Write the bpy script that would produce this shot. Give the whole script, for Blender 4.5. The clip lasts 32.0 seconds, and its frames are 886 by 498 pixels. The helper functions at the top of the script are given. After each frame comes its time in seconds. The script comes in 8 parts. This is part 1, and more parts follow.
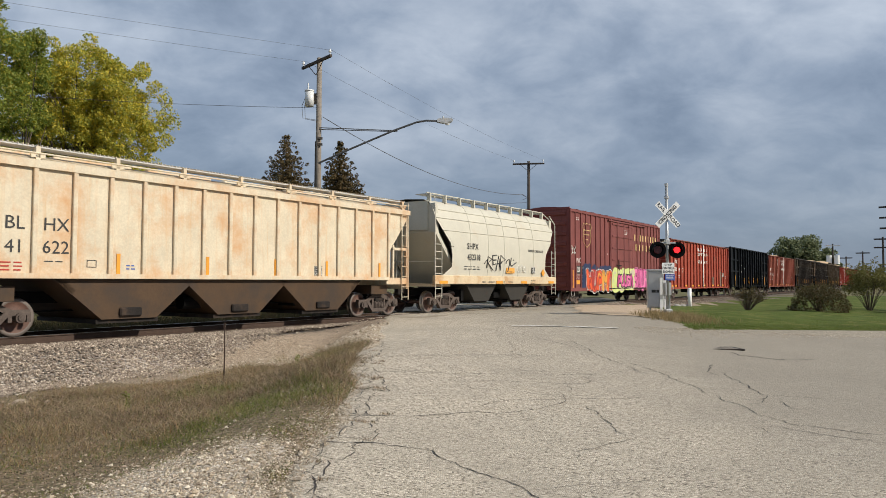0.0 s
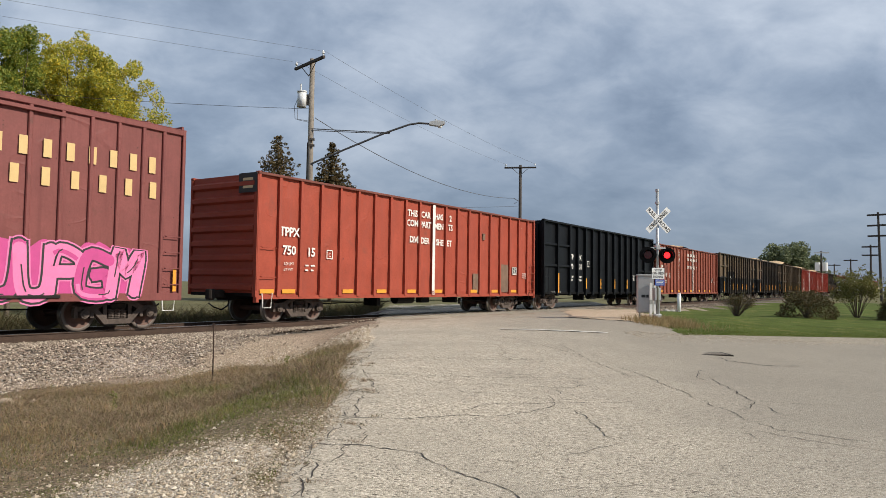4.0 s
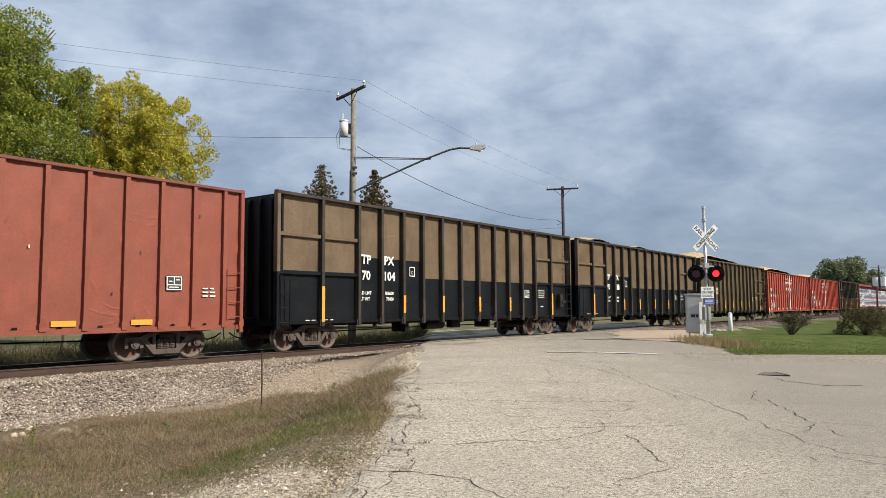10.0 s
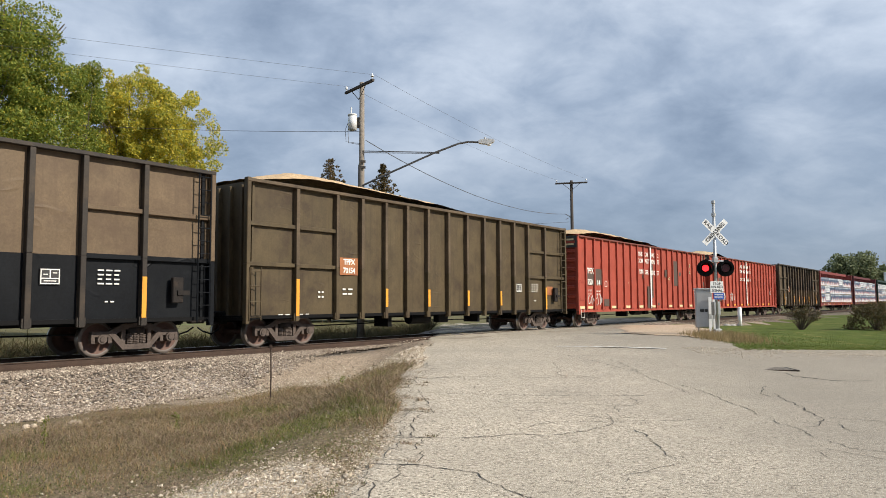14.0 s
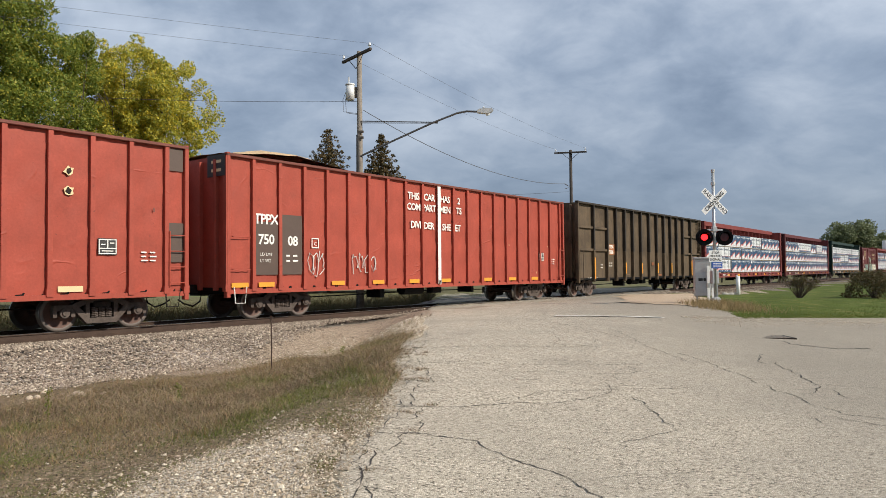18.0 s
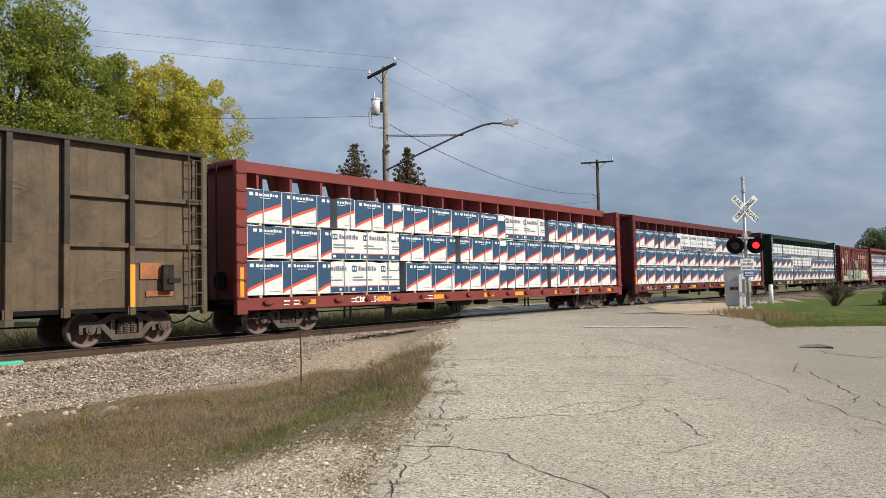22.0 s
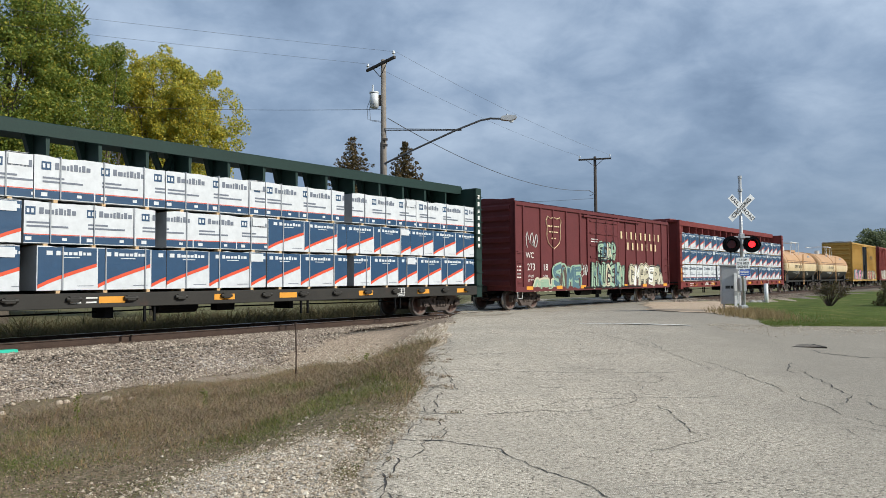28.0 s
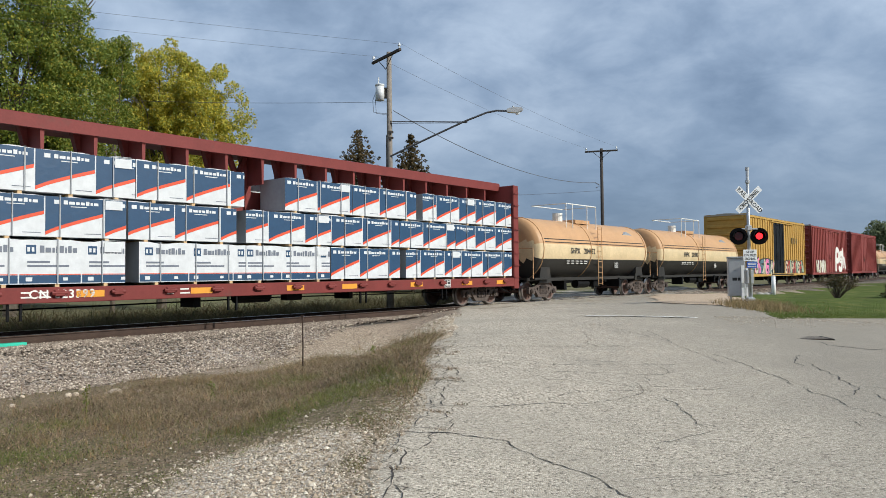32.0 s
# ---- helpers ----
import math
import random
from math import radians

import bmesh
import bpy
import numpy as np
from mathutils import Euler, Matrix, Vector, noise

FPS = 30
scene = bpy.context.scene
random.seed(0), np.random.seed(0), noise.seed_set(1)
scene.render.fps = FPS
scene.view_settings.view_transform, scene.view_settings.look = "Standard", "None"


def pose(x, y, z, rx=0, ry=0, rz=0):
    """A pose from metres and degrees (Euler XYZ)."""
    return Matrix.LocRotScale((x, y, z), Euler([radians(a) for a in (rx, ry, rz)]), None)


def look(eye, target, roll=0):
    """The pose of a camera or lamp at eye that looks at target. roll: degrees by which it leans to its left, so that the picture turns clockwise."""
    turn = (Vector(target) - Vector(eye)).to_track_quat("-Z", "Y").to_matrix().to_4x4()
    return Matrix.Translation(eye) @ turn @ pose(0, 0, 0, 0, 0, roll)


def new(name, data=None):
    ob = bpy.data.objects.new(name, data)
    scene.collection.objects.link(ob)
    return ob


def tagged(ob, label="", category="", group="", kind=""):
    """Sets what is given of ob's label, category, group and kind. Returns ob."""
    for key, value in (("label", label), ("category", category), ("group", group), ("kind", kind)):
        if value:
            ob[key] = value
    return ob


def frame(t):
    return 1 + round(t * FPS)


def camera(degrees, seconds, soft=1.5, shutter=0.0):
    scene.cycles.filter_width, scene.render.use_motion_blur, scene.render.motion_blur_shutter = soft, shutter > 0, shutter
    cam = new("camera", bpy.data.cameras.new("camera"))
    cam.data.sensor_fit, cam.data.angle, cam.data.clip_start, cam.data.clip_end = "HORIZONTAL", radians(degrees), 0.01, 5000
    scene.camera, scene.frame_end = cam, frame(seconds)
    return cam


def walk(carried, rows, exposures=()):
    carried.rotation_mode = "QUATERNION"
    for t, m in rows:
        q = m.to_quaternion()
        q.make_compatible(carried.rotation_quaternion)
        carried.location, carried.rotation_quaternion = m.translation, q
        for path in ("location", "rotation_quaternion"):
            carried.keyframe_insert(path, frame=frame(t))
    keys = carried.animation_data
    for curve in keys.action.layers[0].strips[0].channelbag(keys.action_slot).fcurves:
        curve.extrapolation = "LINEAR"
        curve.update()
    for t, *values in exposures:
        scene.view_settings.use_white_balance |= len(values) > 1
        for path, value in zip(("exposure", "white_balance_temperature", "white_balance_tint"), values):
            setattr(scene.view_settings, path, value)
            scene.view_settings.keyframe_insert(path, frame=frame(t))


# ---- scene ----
cam = camera(62.98, 32.0, soft=0.65)
EYE = (0, 0, 1.284)
PATH = [
    (0.0, pose(*EYE, 92.58, -0.15, -0.06)),
    (0.5, pose(*EYE, 92.64, -0.15, -0.13)),
    (1.0, pose(*EYE, 92.72, -0.07, -0.16)),
    (1.5, pose(*EYE, 92.89, -0.03, -0.22)),
    (2.0, pose(*EYE, 93.05, -0.29, -0.34)),
    (2.5, pose(*EYE, 93.15, -0.55, -0.32)),
    (3.0, pose(*EYE, 93.06, -0.74, -0.48)),
    (3.5, pose(*EYE, 92.70, -0.76, -0.94)),
    (5.5, pose(*EYE, 93.45, -0.56, 0.39)),
    (6.0, pose(*EYE, 93.50, -0.25, 0.75)),
    (6.5, pose(*EYE, 93.64, 0.10, 1.06)),
    (7.0, pose(*EYE, 93.95, 0.36, 1.40)),
    (7.5, pose(*EYE, 94.40, 0.48, 1.87)),
    (8.0, pose(*EYE, 94.82, 0.49, 2.43)),
    (8.5, pose(*EYE, 94.97, 0.41, 2.79)),
    (9.0, pose(*EYE, 94.91, 0.41, 2.93)),
    (9.5, pose(*EYE, 94.77, 0.38, 2.82)),
    (10.0, pose(*EYE, 94.70, 0.41, 2.71)),
    (10.5, pose(*EYE, 94.71, 0.43, 2.71)),
    (11.0, pose(*EYE, 94.80, 0.26, 2.81)),
    (11.5, pose(*EYE, 94.84, 0.44, 2.94)),
    (12.0, pose(*EYE, 94.77, 0.57, 3.16)),
    (12.5, pose(*EYE, 94.57, 0.37, 3.12)),
    (13.0, pose(*EYE, 94.38, 0.26, 3.15)),
    (13.5, pose(*EYE, 94.26, 0.29, 3.26)),
    (14.0, pose(*EYE, 94.23, 0.26, 3.37)),
    (14.5, pose(*EYE, 93.90, 0.39, 3.46)),
    (16.5, pose(*EYE, 92.22, 0.56, 5.05)),
    (17.0, pose(*EYE, 92.16, 0.71, 4.73)),
    (17.5, pose(*EYE, 91.99, 0.65, 4.03)),
    (18.0, pose(*EYE, 91.89, 0.56, 3.31)),
    (18.5, pose(*EYE, 91.98, 0.25, 2.71)),
    (19.0, pose(*EYE, 92.59, 0.12, 2.35)),
    (19.5, pose(*EYE, 93.00, 0.30, 2.95)),
    (20.0, pose(*EYE, 93.14, 0.70, 3.85)),
    (20.5, pose(*EYE, 93.13, 0.85, 4.52)),
    (21.0, pose(*EYE, 93.03, 0.85, 4.95)),
    (21.5, pose(*EYE, 92.92, 0.98, 5.31)),
    (22.0, pose(*EYE, 92.90, 1.28, 5.49)),
    (22.5, pose(*EYE, 93.09, 1.40, 5.59)),
    (23.0, pose(*EYE, 93.23, 1.58, 5.63)),
    (23.5, pose(*EYE, 93.17, 1.57, 5.64)),
    (24.0, pose(*EYE, 93.13, 1.31, 5.46)),
    (24.5, pose(*EYE, 93.10, 1.02, 5.44)),
    (26.5, pose(*EYE, 92.82, 1.01, 4.94)),
    (27.0, pose(*EYE, 92.83, 0.64, 5.11)),
    (27.5, pose(*EYE, 92.67, 0.50, 5.14)),
    (28.0, pose(*EYE, 92.47, 0.48, 5.18)),
    (28.5, pose(*EYE, 92.41, 0.49, 5.15)),
    (29.0, pose(*EYE, 92.35, 0.53, 5.15)),
    (29.5, pose(*EYE, 92.35, 0.48, 5.38)),
    (30.0, pose(*EYE, 92.24, 0.50, 5.52)),
    (30.5, pose(*EYE, 92.07, 0.47, 5.52)),
    (31.0, pose(*EYE, 91.98, 0.46, 5.46)),
    (31.5, pose(*EYE, 91.92, 0.45, 5.56)),
    (32.0, pose(*EYE, 91.89, 0.59, 5.67)),
]
EXPOSURES = [(0, -0.14, 6500, 10), (3, -0.11, 6500, 10), (5, 0.06, 6500, 10), (7, 0.16, 6500, 10), (13, 0.18, 6500, 10), (16, 0.10, 6500, 10), (18, 0.0, 6500, 10), (20, 0.05, 6500, 10), (22, 0.02, 6500, 10), (24, -0.1, 6300, 8), (28, -0.1, 5950, 7), (30, -0.02, 5950, 7), (32, -0.08, 5950, 7)]
walk(cam, PATH, EXPOSURES)

# ---- the plan: rail tops at z = 0, the track runs straight past the eye ----
TH = radians(34.236)
MID = 18.184                      # from the eye to the track's centre line
TRK = pose(-MID * math.cos(TH), MID * math.sin(TH), 0, 0, 0, 90 - 34.236)
SPEED = 10.12                     # metres a second, towards the left


def on_track(s, lat, z=0.0):
    return TRK @ Vector((s, lat, z))


def track_of(x, y):
    return x * math.sin(TH) + y * math.cos(TH), -x * math.cos(TH) + y * math.sin(TH) - MID


def smooth(a, b, v):
    k = min(1.0, max(0.0, (v - a) / (b - a)))
    return k * k * (3 - 2 * k)


def mix(a, b, k):
    return a + (b - a) * k


def edge_x(y):
    """The road's broken left edge."""
    return -0.80 - 0.045 * min(y, 60) + 0.10 * math.sin(y * 0.9) + 0.05 * math.sin(y * 2.7 + 1)


def lawn_south(x):
    """The lawn's edge along the side street."""
    return (21.4 + 0.28 * (x - 7.5) if x < 40 else 30.5) + 0.22 * noise.noise((x * 0.9, 3.0, 1.0)) + 0.12 * noise.noise((x * 3.1, 3.0, 1.0))


def in_lawn(x, y):
    s, lat = track_of(x, y)
    return x > 8.0 + 0.12 * (y - 27) and y > lawn_south(x) and lat < -3.2


def road_z(lat):
    if lat < 0:
        return mix(-0.30, 0.04, smooth(-17.0, -8.5, lat)) - 0.05 * smooth(-6, -2.5, lat)
    return mix(-0.01, -0.5, smooth(2, 22, lat))


def wild_z(lat):
    """Beside the road: ballast shoulders, ditch and verge."""
    a = abs(lat)
    if lat < 0:
        pts = ((0, -0.2), (1.7, -0.2), (2.1, -0.24), (3.5, -0.78), (5.6, -0.70), (8.0, -0.52), (11, -0.40), (14.5, -0.31), (60, -0.3))
    else:
        pts = ((0, -0.2), (1.7, -0.2), (2.1, -0.24), (3.5, -0.75), (6.0, -0.8), (10, -0.55), (30, -0.5), (90, -0.6))
    for (a0, z0), (a1, z1) in zip(pts, pts[1:]):
        if a <= a1:
            return mix(z0, z1, (a - a0) / (a1 - a0))
    return pts[-1][1]


def ground_z(x, y):
    s, lat = track_of(x, y)
    left = edge_x(y) - x                     # metres to the left of the road
    right = x - (8.2 + 0.16 * (y - 27))      # and to the right of it, past the signal
    off = max(left, right if lat > -9.0 else -1)
    k = smooth(0.0, 2.2, off)
    z = mix(road_z(lat), wild_z(lat), k)
    if right > 0 and lat < -2.5:
        lawn = mix(0.03, -0.28, smooth(0, 9, right))
        z = mix(lawn, wild_z(lat), smooth(-6.5, -3.2, lat) * k)
        z = mix(road_z(lat), z, smooth(0, 3, right) * smooth(-14, -9, lat) if lat < -9 else smooth(0, 3, right))
    return z


# ---- light ----
SUN_DIR = Vector((0.84, -0.27, 0.57)).normalized()
world = bpy.data.worlds.new("sky")
scene.world = world
world.use_nodes = True


def node(tree, kind, **values):
    n = tree.nodes.new(kind)
    for k, v in values.items():
        if k in n.inputs:
            n.inputs[k].default_value = v
    return n


def build_world():
    t = world.node_tree
    t.nodes.clear()
    out = node(t, "ShaderNodeOutputWorld")
    bg = node(t, "ShaderNodeBackground", Strength=0.115)
    sky = node(t, "ShaderNodeTexSky")
    sky.sky_type, sky.sun_disc = "NISHITA", False
    sky.sun_elevation = math.asin(SUN_DIR.z)
    sky.sun_rotation = math.atan2(SUN_DIR.x, SUN_DIR.y)
    co = node(t, "ShaderNodeTexCoord")
    sep = node(t, "ShaderNodeSeparateXYZ")
    t.links.new(co.outputs["Generated"], sep.inputs[0])
    # a flat deck of broken cloud, seen in perspective
    lift = node(t, "ShaderNodeMath"); lift.operation = "ADD"; lift.inputs[1].default_value = 0.42
    t.links.new(sep.outputs["Z"], lift.inputs[0])
    low = node(t, "ShaderNodeMath"); low.operation = "MAXIMUM"; low.inputs[1].default_value = 0.05
    t.links.new(lift.outputs[0], low.inputs[0])
    dv = []
    for k in ("X", "Y"):
        d = node(t, "ShaderNodeMath"); d.operation = "DIVIDE"
        t.links.new(sep.outputs[k], d.inputs[0]); t.links.new(low.outputs[0], d.inputs[1])
        dv.append(d)
    com = node(t, "ShaderNodeCombineXYZ")
    t.links.new(dv[0].outputs[0], com.inputs[0]); t.links.new(dv[1].outputs[0], com.inputs[1])
    mp = node(t, "ShaderNodeMapping")
    mp.inputs["Rotation"].default_value = (0, 0, radians(-28))
    mp.inputs["Scale"].default_value = (1.0, 1.15, 1.0)
    t.links.new(com.outputs[0], mp.inputs[0])
    big = node(t, "ShaderNodeTexNoise", Scale=1.9, Detail=8.0, Roughness=0.5, Distortion=0.3)
    fine = node(t, "ShaderNodeTexNoise", Scale=5.5, Detail=7.0, Roughness=0.58, Distortion=0.3)
    t.links.new(mp.outputs[0], big.inputs["Vector"]); t.links.new(mp.outputs[0], fine.inputs["Vector"])
    add = node(t, "ShaderNodeMix"); add.data_type = "FLOAT"; add.inputs[0].default_value = 0.40
    t.links.new(big.outputs[0], add.inputs[2]); t.links.new(fine.outputs[0], add.inputs[3])
    ramp = node(t, "ShaderNodeValToRGB")
    e = ramp.color_ramp.elements
    e[0].position, e[0].color = 0.35, (1.75, 2.32, 3.30, 1)
    e[1].position, e[1].color = 0.66, (5.9, 6.55, 7.5, 1)
    m = e.new(0.48); m.color = (3.15, 3.85, 4.95, 1)
    t.links.new(add.outputs[0], ramp.inputs[0])
    # thicker and darker towards the horizon
    hz = node(t, "ShaderNodeMapRange")
    hz.inputs[1].default_value, hz.inputs[2].default_value, hz.inputs[3].default_value, hz.inputs[4].default_value = 0.0, 0.30, 1.0, 0.0
    t.links.new(sep.outputs["Z"], hz.inputs[0])
    hmix = node(t, "ShaderNodeMix"); hmix.data_type = "RGBA"
    hmix.inputs[7].default_value = (1.7, 2.25, 3.15, 1)
    hk = node(t, "ShaderNodeMath"); hk.operation = "MULTIPLY"; hk.inputs[1].default_value = 0.8
    t.links.new(hz.outputs[0], hk.inputs[0]); t.links.new(hk.outputs[0], hmix.inputs[0])
    t.links.new(ramp.outputs[0], hmix.inputs[6])
    blend = node(t, "ShaderNodeMix"); blend.data_type = "RGBA"; blend.inputs[0].default_value = 0.88
    t.links.new(sky.outputs[0], blend.inputs[6]); t.links.new(hmix.outputs[2], blend.inputs[7])
    t.links.new(blend.outputs[2], bg.inputs[0]); t.links.new(bg.outputs[0], out.inputs[0])


build_world()
sun = new("sun", bpy.data.lights.new("sun", "SUN"))
sun.data.energy, sun.data.angle, sun.data.color = 4.8, radians(0.6), (1.0, 0.91, 0.78)
sun.matrix_world = look((60, -10, 60), Vector((60, -10, 60)) - SUN_DIR)


# ---- materials ----
def material(name, base, rough=0.7, metal=0.0, vary=0.12, scale=3.0, bump=0.1, bump_scale=40.0, spots=None, island=0.0, obrand=0.0,
             streak=None, spot_at=(0.52, 0.68), spot_scale=1.2, emit=None, spec=0.5, dents=0.0, chips=None):
    """Base colour with broad and fine variation, spots of a second colour (rust, dirt), vertical streaks and a fine relief."""
    m = bpy.data.materials.new(name)
    m.use_nodes = True
    t = m.node_tree
    b = t.nodes["Principled BSDF"]
    b.inputs["Roughness"].default_value, b.inputs["Metallic"].default_value = rough, metal
    b.inputs["Specular IOR Level"].default_value = spec
    co = node(t, "ShaderNodeTexCoord")
    where = co.outputs["Object"]
    if dents:
        # every sheet gets its own stretch of the pattern
        oi = node(t, "ShaderNodeObjectInfo")
        far = node(t, "ShaderNodeMath"); far.operation = "MULTIPLY"; far.inputs[1].default_value = 60.0
        t.links.new(oi.outputs["Random"], far.inputs[0])
        shift = node(t, "ShaderNodeVectorMath"); shift.operation = "ADD"
        t.links.new(where, shift.inputs[0]); t.links.new(far.outputs[0], shift.inputs[1])
        where = shift.outputs[0]
    n1 = node(t, "ShaderNodeTexNoise", Scale=scale, Detail=5.0, Roughness=0.6)
    n2 = node(t, "ShaderNodeTexNoise", Scale=bump_scale, Detail=4.0, Roughness=0.65)
    t.links.new(where, n1.inputs["Vector"]); t.links.new(where, n2.inputs["Vector"])
    r = node(t, "ShaderNodeValToRGB")
    r.color_ramp.elements[0].position, r.color_ramp.elements[1].position = 0.28, 0.72
    r.color_ramp.elements[0].color = tuple(max(0, c * (1 - vary)) for c in base) + (1,)
    r.color_ramp.elements[1].color = tuple(min(1, c * (1 + vary)) for c in base) + (1,)
    t.links.new(n1.outputs[0], r.inputs[0])
    last = r.outputs[0]

    def over(fac, colour=None, kind="MIX", socket=None):
        nonlocal last
        x = node(t, "ShaderNodeMix"); x.data_type, x.blend_type = "RGBA", kind
        t.links.new(fac, x.inputs[0]) if not isinstance(fac, float) else None
        if isinstance(fac, float):
            x.inputs[0].default_value = fac
        t.links.new(last, x.inputs[6])
        if socket:
            t.links.new(socket, x.inputs[7])
        else:
            x.inputs[7].default_value = (*colour, 1)
        last = x.outputs[2]

    fr = node(t, "ShaderNodeValToRGB")
    fr.color_ramp.elements[0].position, fr.color_ramp.elements[1].position = 0.3, 0.7
    fr.color_ramp.elements[0].color = (1 - vary * 1.3,) * 3 + (1,)
    fr.color_ramp.elements[1].color = (1.0,) * 3 + (1,)
    t.links.new(n2.outputs[0], fr.inputs[0])
    over(1.0, kind="MULTIPLY", socket=fr.outputs[0])
    if streak:
        mp = node(t, "ShaderNodeMapping"); mp.inputs["Scale"].default_value = (2.6, 2.6, 0.16)
        t.links.new(where, mp.inputs[0])
        n3 = node(t, "ShaderNodeTexNoise", Scale=2.0, Detail=6.0, Roughness=0.7)
        t.links.new(mp.outputs[0], n3.inputs["Vector"])
        g = node(t, "ShaderNodeValToRGB")
        g.color_ramp.elements[0].position, g.color_ramp.elements[1].position = 0.50, 0.78
        t.links.new(n3.outputs[0], g.inputs[0])
        over(g.outputs[0], streak)
    if spots:
        n4 = node(t, "ShaderNodeTexNoise", Scale=spot_scale, Detail=8.0, Roughness=0.68)
        t.links.new(where, n4.inputs["Vector"])
        g = node(t, "ShaderNodeValToRGB")
        g.color_ramp.elements[0].position, g.color_ramp.elements[1].position = spot_at
        t.links.new(n4.outputs[0], g.inputs[0])
        over(g.outputs[0], spots)
    if chips:
        n5 = node(t, "ShaderNodeTexNoise", Scale=7.0, Detail=9.0, Roughness=0.75)
        t.links.new(where, n5.inputs["Vector"])
        g = node(t, "ShaderNodeValToRGB")
        g.color_ramp.elements[0].position, g.color_ramp.elements[1].position = 0.645, 0.675
        t.links.new(n5.outputs[0], g.inputs[0])
        over(g.outputs[0], chips)
    if island or obrand:
        if island:
            gi = node(t, "ShaderNodeNewGeometry"); src = gi.outputs["Random Per Island"]
        else:
            gi = node(t, "ShaderNodeObjectInfo"); src = gi.outputs["Random"]
        hs = node(t, "ShaderNodeMapRange")
        k = island or obrand
        hs.inputs[3].default_value, hs.inputs[4].default_value = 1 - k, 1 + k
        t.links.new(src, hs.inputs[0])
        x = node(t, "ShaderNodeVectorMath"); x.operation = "SCALE"
        t.links.new(last, x.inputs[0]); t.links.new(hs.outputs[0], x.inputs["Scale"])
        last = x.outputs[0]
    t.links.new(last, b.inputs["Base Color"])
    if bump:
        bp = node(t, "ShaderNodeBump", Strength=bump, Distance=0.02)
        t.links.new(n2.outputs[0], bp.inputs["Height"]); t.links.new(bp.outputs[0], b.inputs["Normal"])
    if dents:
        # long creases where the sheet has been pushed in, in some places only
        mp = node(t, "ShaderNodeMapping"); mp.inputs["Rotation"].default_value = (0, radians(28), 0); mp.inputs["Scale"].default_value = (0.8, 1, 1.5)
        t.links.new(where, mp.inputs[0])
        n6 = node(t, "ShaderNodeTexNoise", Scale=0.8, Detail=1.5, Roughness=0.45, Distortion=0.7)
        n7 = node(t, "ShaderNodeTexNoise", Scale=0.9, Detail=1.0)
        t.links.new(mp.outputs[0], n6.inputs["Vector"]); t.links.new(where, n7.inputs["Vector"])
        sub = node(t, "ShaderNodeMath"); sub.operation = "SUBTRACT"; sub.inputs[1].default_value = 0.5
        ab = node(t, "ShaderNodeMath"); ab.operation = "ABSOLUTE"
        t.links.new(n6.outputs[0], sub.inputs[0]); t.links.new(sub.outputs[0], ab.inputs[0])
        ridge = node(t, "ShaderNodeMapRange")
        ridge.inputs[1].default_value, ridge.inputs[2].default_value, ridge.inputs[3].default_value, ridge.inputs[4].default_value = 0.0, 0.035, 1.0, 0.0
        some = node(t, "ShaderNodeMapRange")
        some.inputs[1].default_value, some.inputs[2].default_value = 0.54, 0.72
        t.links.new(ab.outputs[0], ridge.inputs[0]); t.links.new(n7.outputs[0], some.inputs[0])
        mul = node(t, "ShaderNodeMath"); mul.operation = "MULTIPLY"
        t.links.new(ridge.outputs[0], mul.inputs[0]); t.links.new(some.outputs[0], mul.inputs[1])
        b2_ = node(t, "ShaderNodeBump", Strength=dents, Distance=0.04)
        t.links.new(mul.outputs[0], b2_.inputs["Height"])
        if bump:
            t.links.new(bp.outputs[0], b2_.inputs["Normal"])
        t.links.new(b2_.outputs[0], b.inputs["Normal"])
    if emit:
        b.inputs["Emission Color"].default_value = (*emit[:3], 1)
        b.inputs["Emission Strength"].default_value = emit[3]
    return m


def ramp_material(name, colours, rough=0.8, translucent=0.0, spec=0.3, bump=0.0, bump_scale=60):
    """Every island of the mesh takes its own colour out of a row of colours."""
    m = bpy.data.materials.new(name)
    m.use_nodes = True
    t = m.node_tree
    b = t.nodes["Principled BSDF"]
    b.inputs["Roughness"].default_value = rough
    b.inputs["Specular IOR Level"].default_value = spec
    gi = node(t, "ShaderNodeNewGeometry")
    r = node(t, "ShaderNodeValToRGB")
    e = r.color_ramp.elements
    for i, c in enumerate(colours):
        p = i / (len(colours) - 1)
        el = e[0] if i == 0 else e[len(e) - 1] if i == len(colours) - 1 else e.new(p)
        el.position, el.color = p, (*c, 1)
    t.links.new(gi.outputs["Random Per Island"], r.inputs[0])
    t.links.new(r.outputs[0], b.inputs["Base Color"])
    if translucent:
        tr = node(t, "ShaderNodeBsdfTranslucent"); mx = node(t, "ShaderNodeMixShader"); mx.inputs[0].default_value = translucent
        t.links.new(r.outputs[0], tr.inputs[0])
        t.links.new(b.outputs[0], mx.inputs[1]); t.links.new(tr.outputs[0], mx.inputs[2])
        t.links.new(mx.outputs[0], t.nodes["Material Output"].inputs[0])
    if bump:
        co = node(t, "ShaderNodeTexCoord"); n2 = node(t, "ShaderNodeTexNoise", Scale=bump_scale, Detail=4.0)
        t.links.new(co.outputs["Object"], n2.inputs["Vector"])
        bp = node(t, "ShaderNodeBump", Strength=bump, Distance=0.02)
        t.links.new(n2.outputs[0], bp.inputs["Height"]); t.links.new(bp.outputs[0], b.inputs["Normal"])
    return m


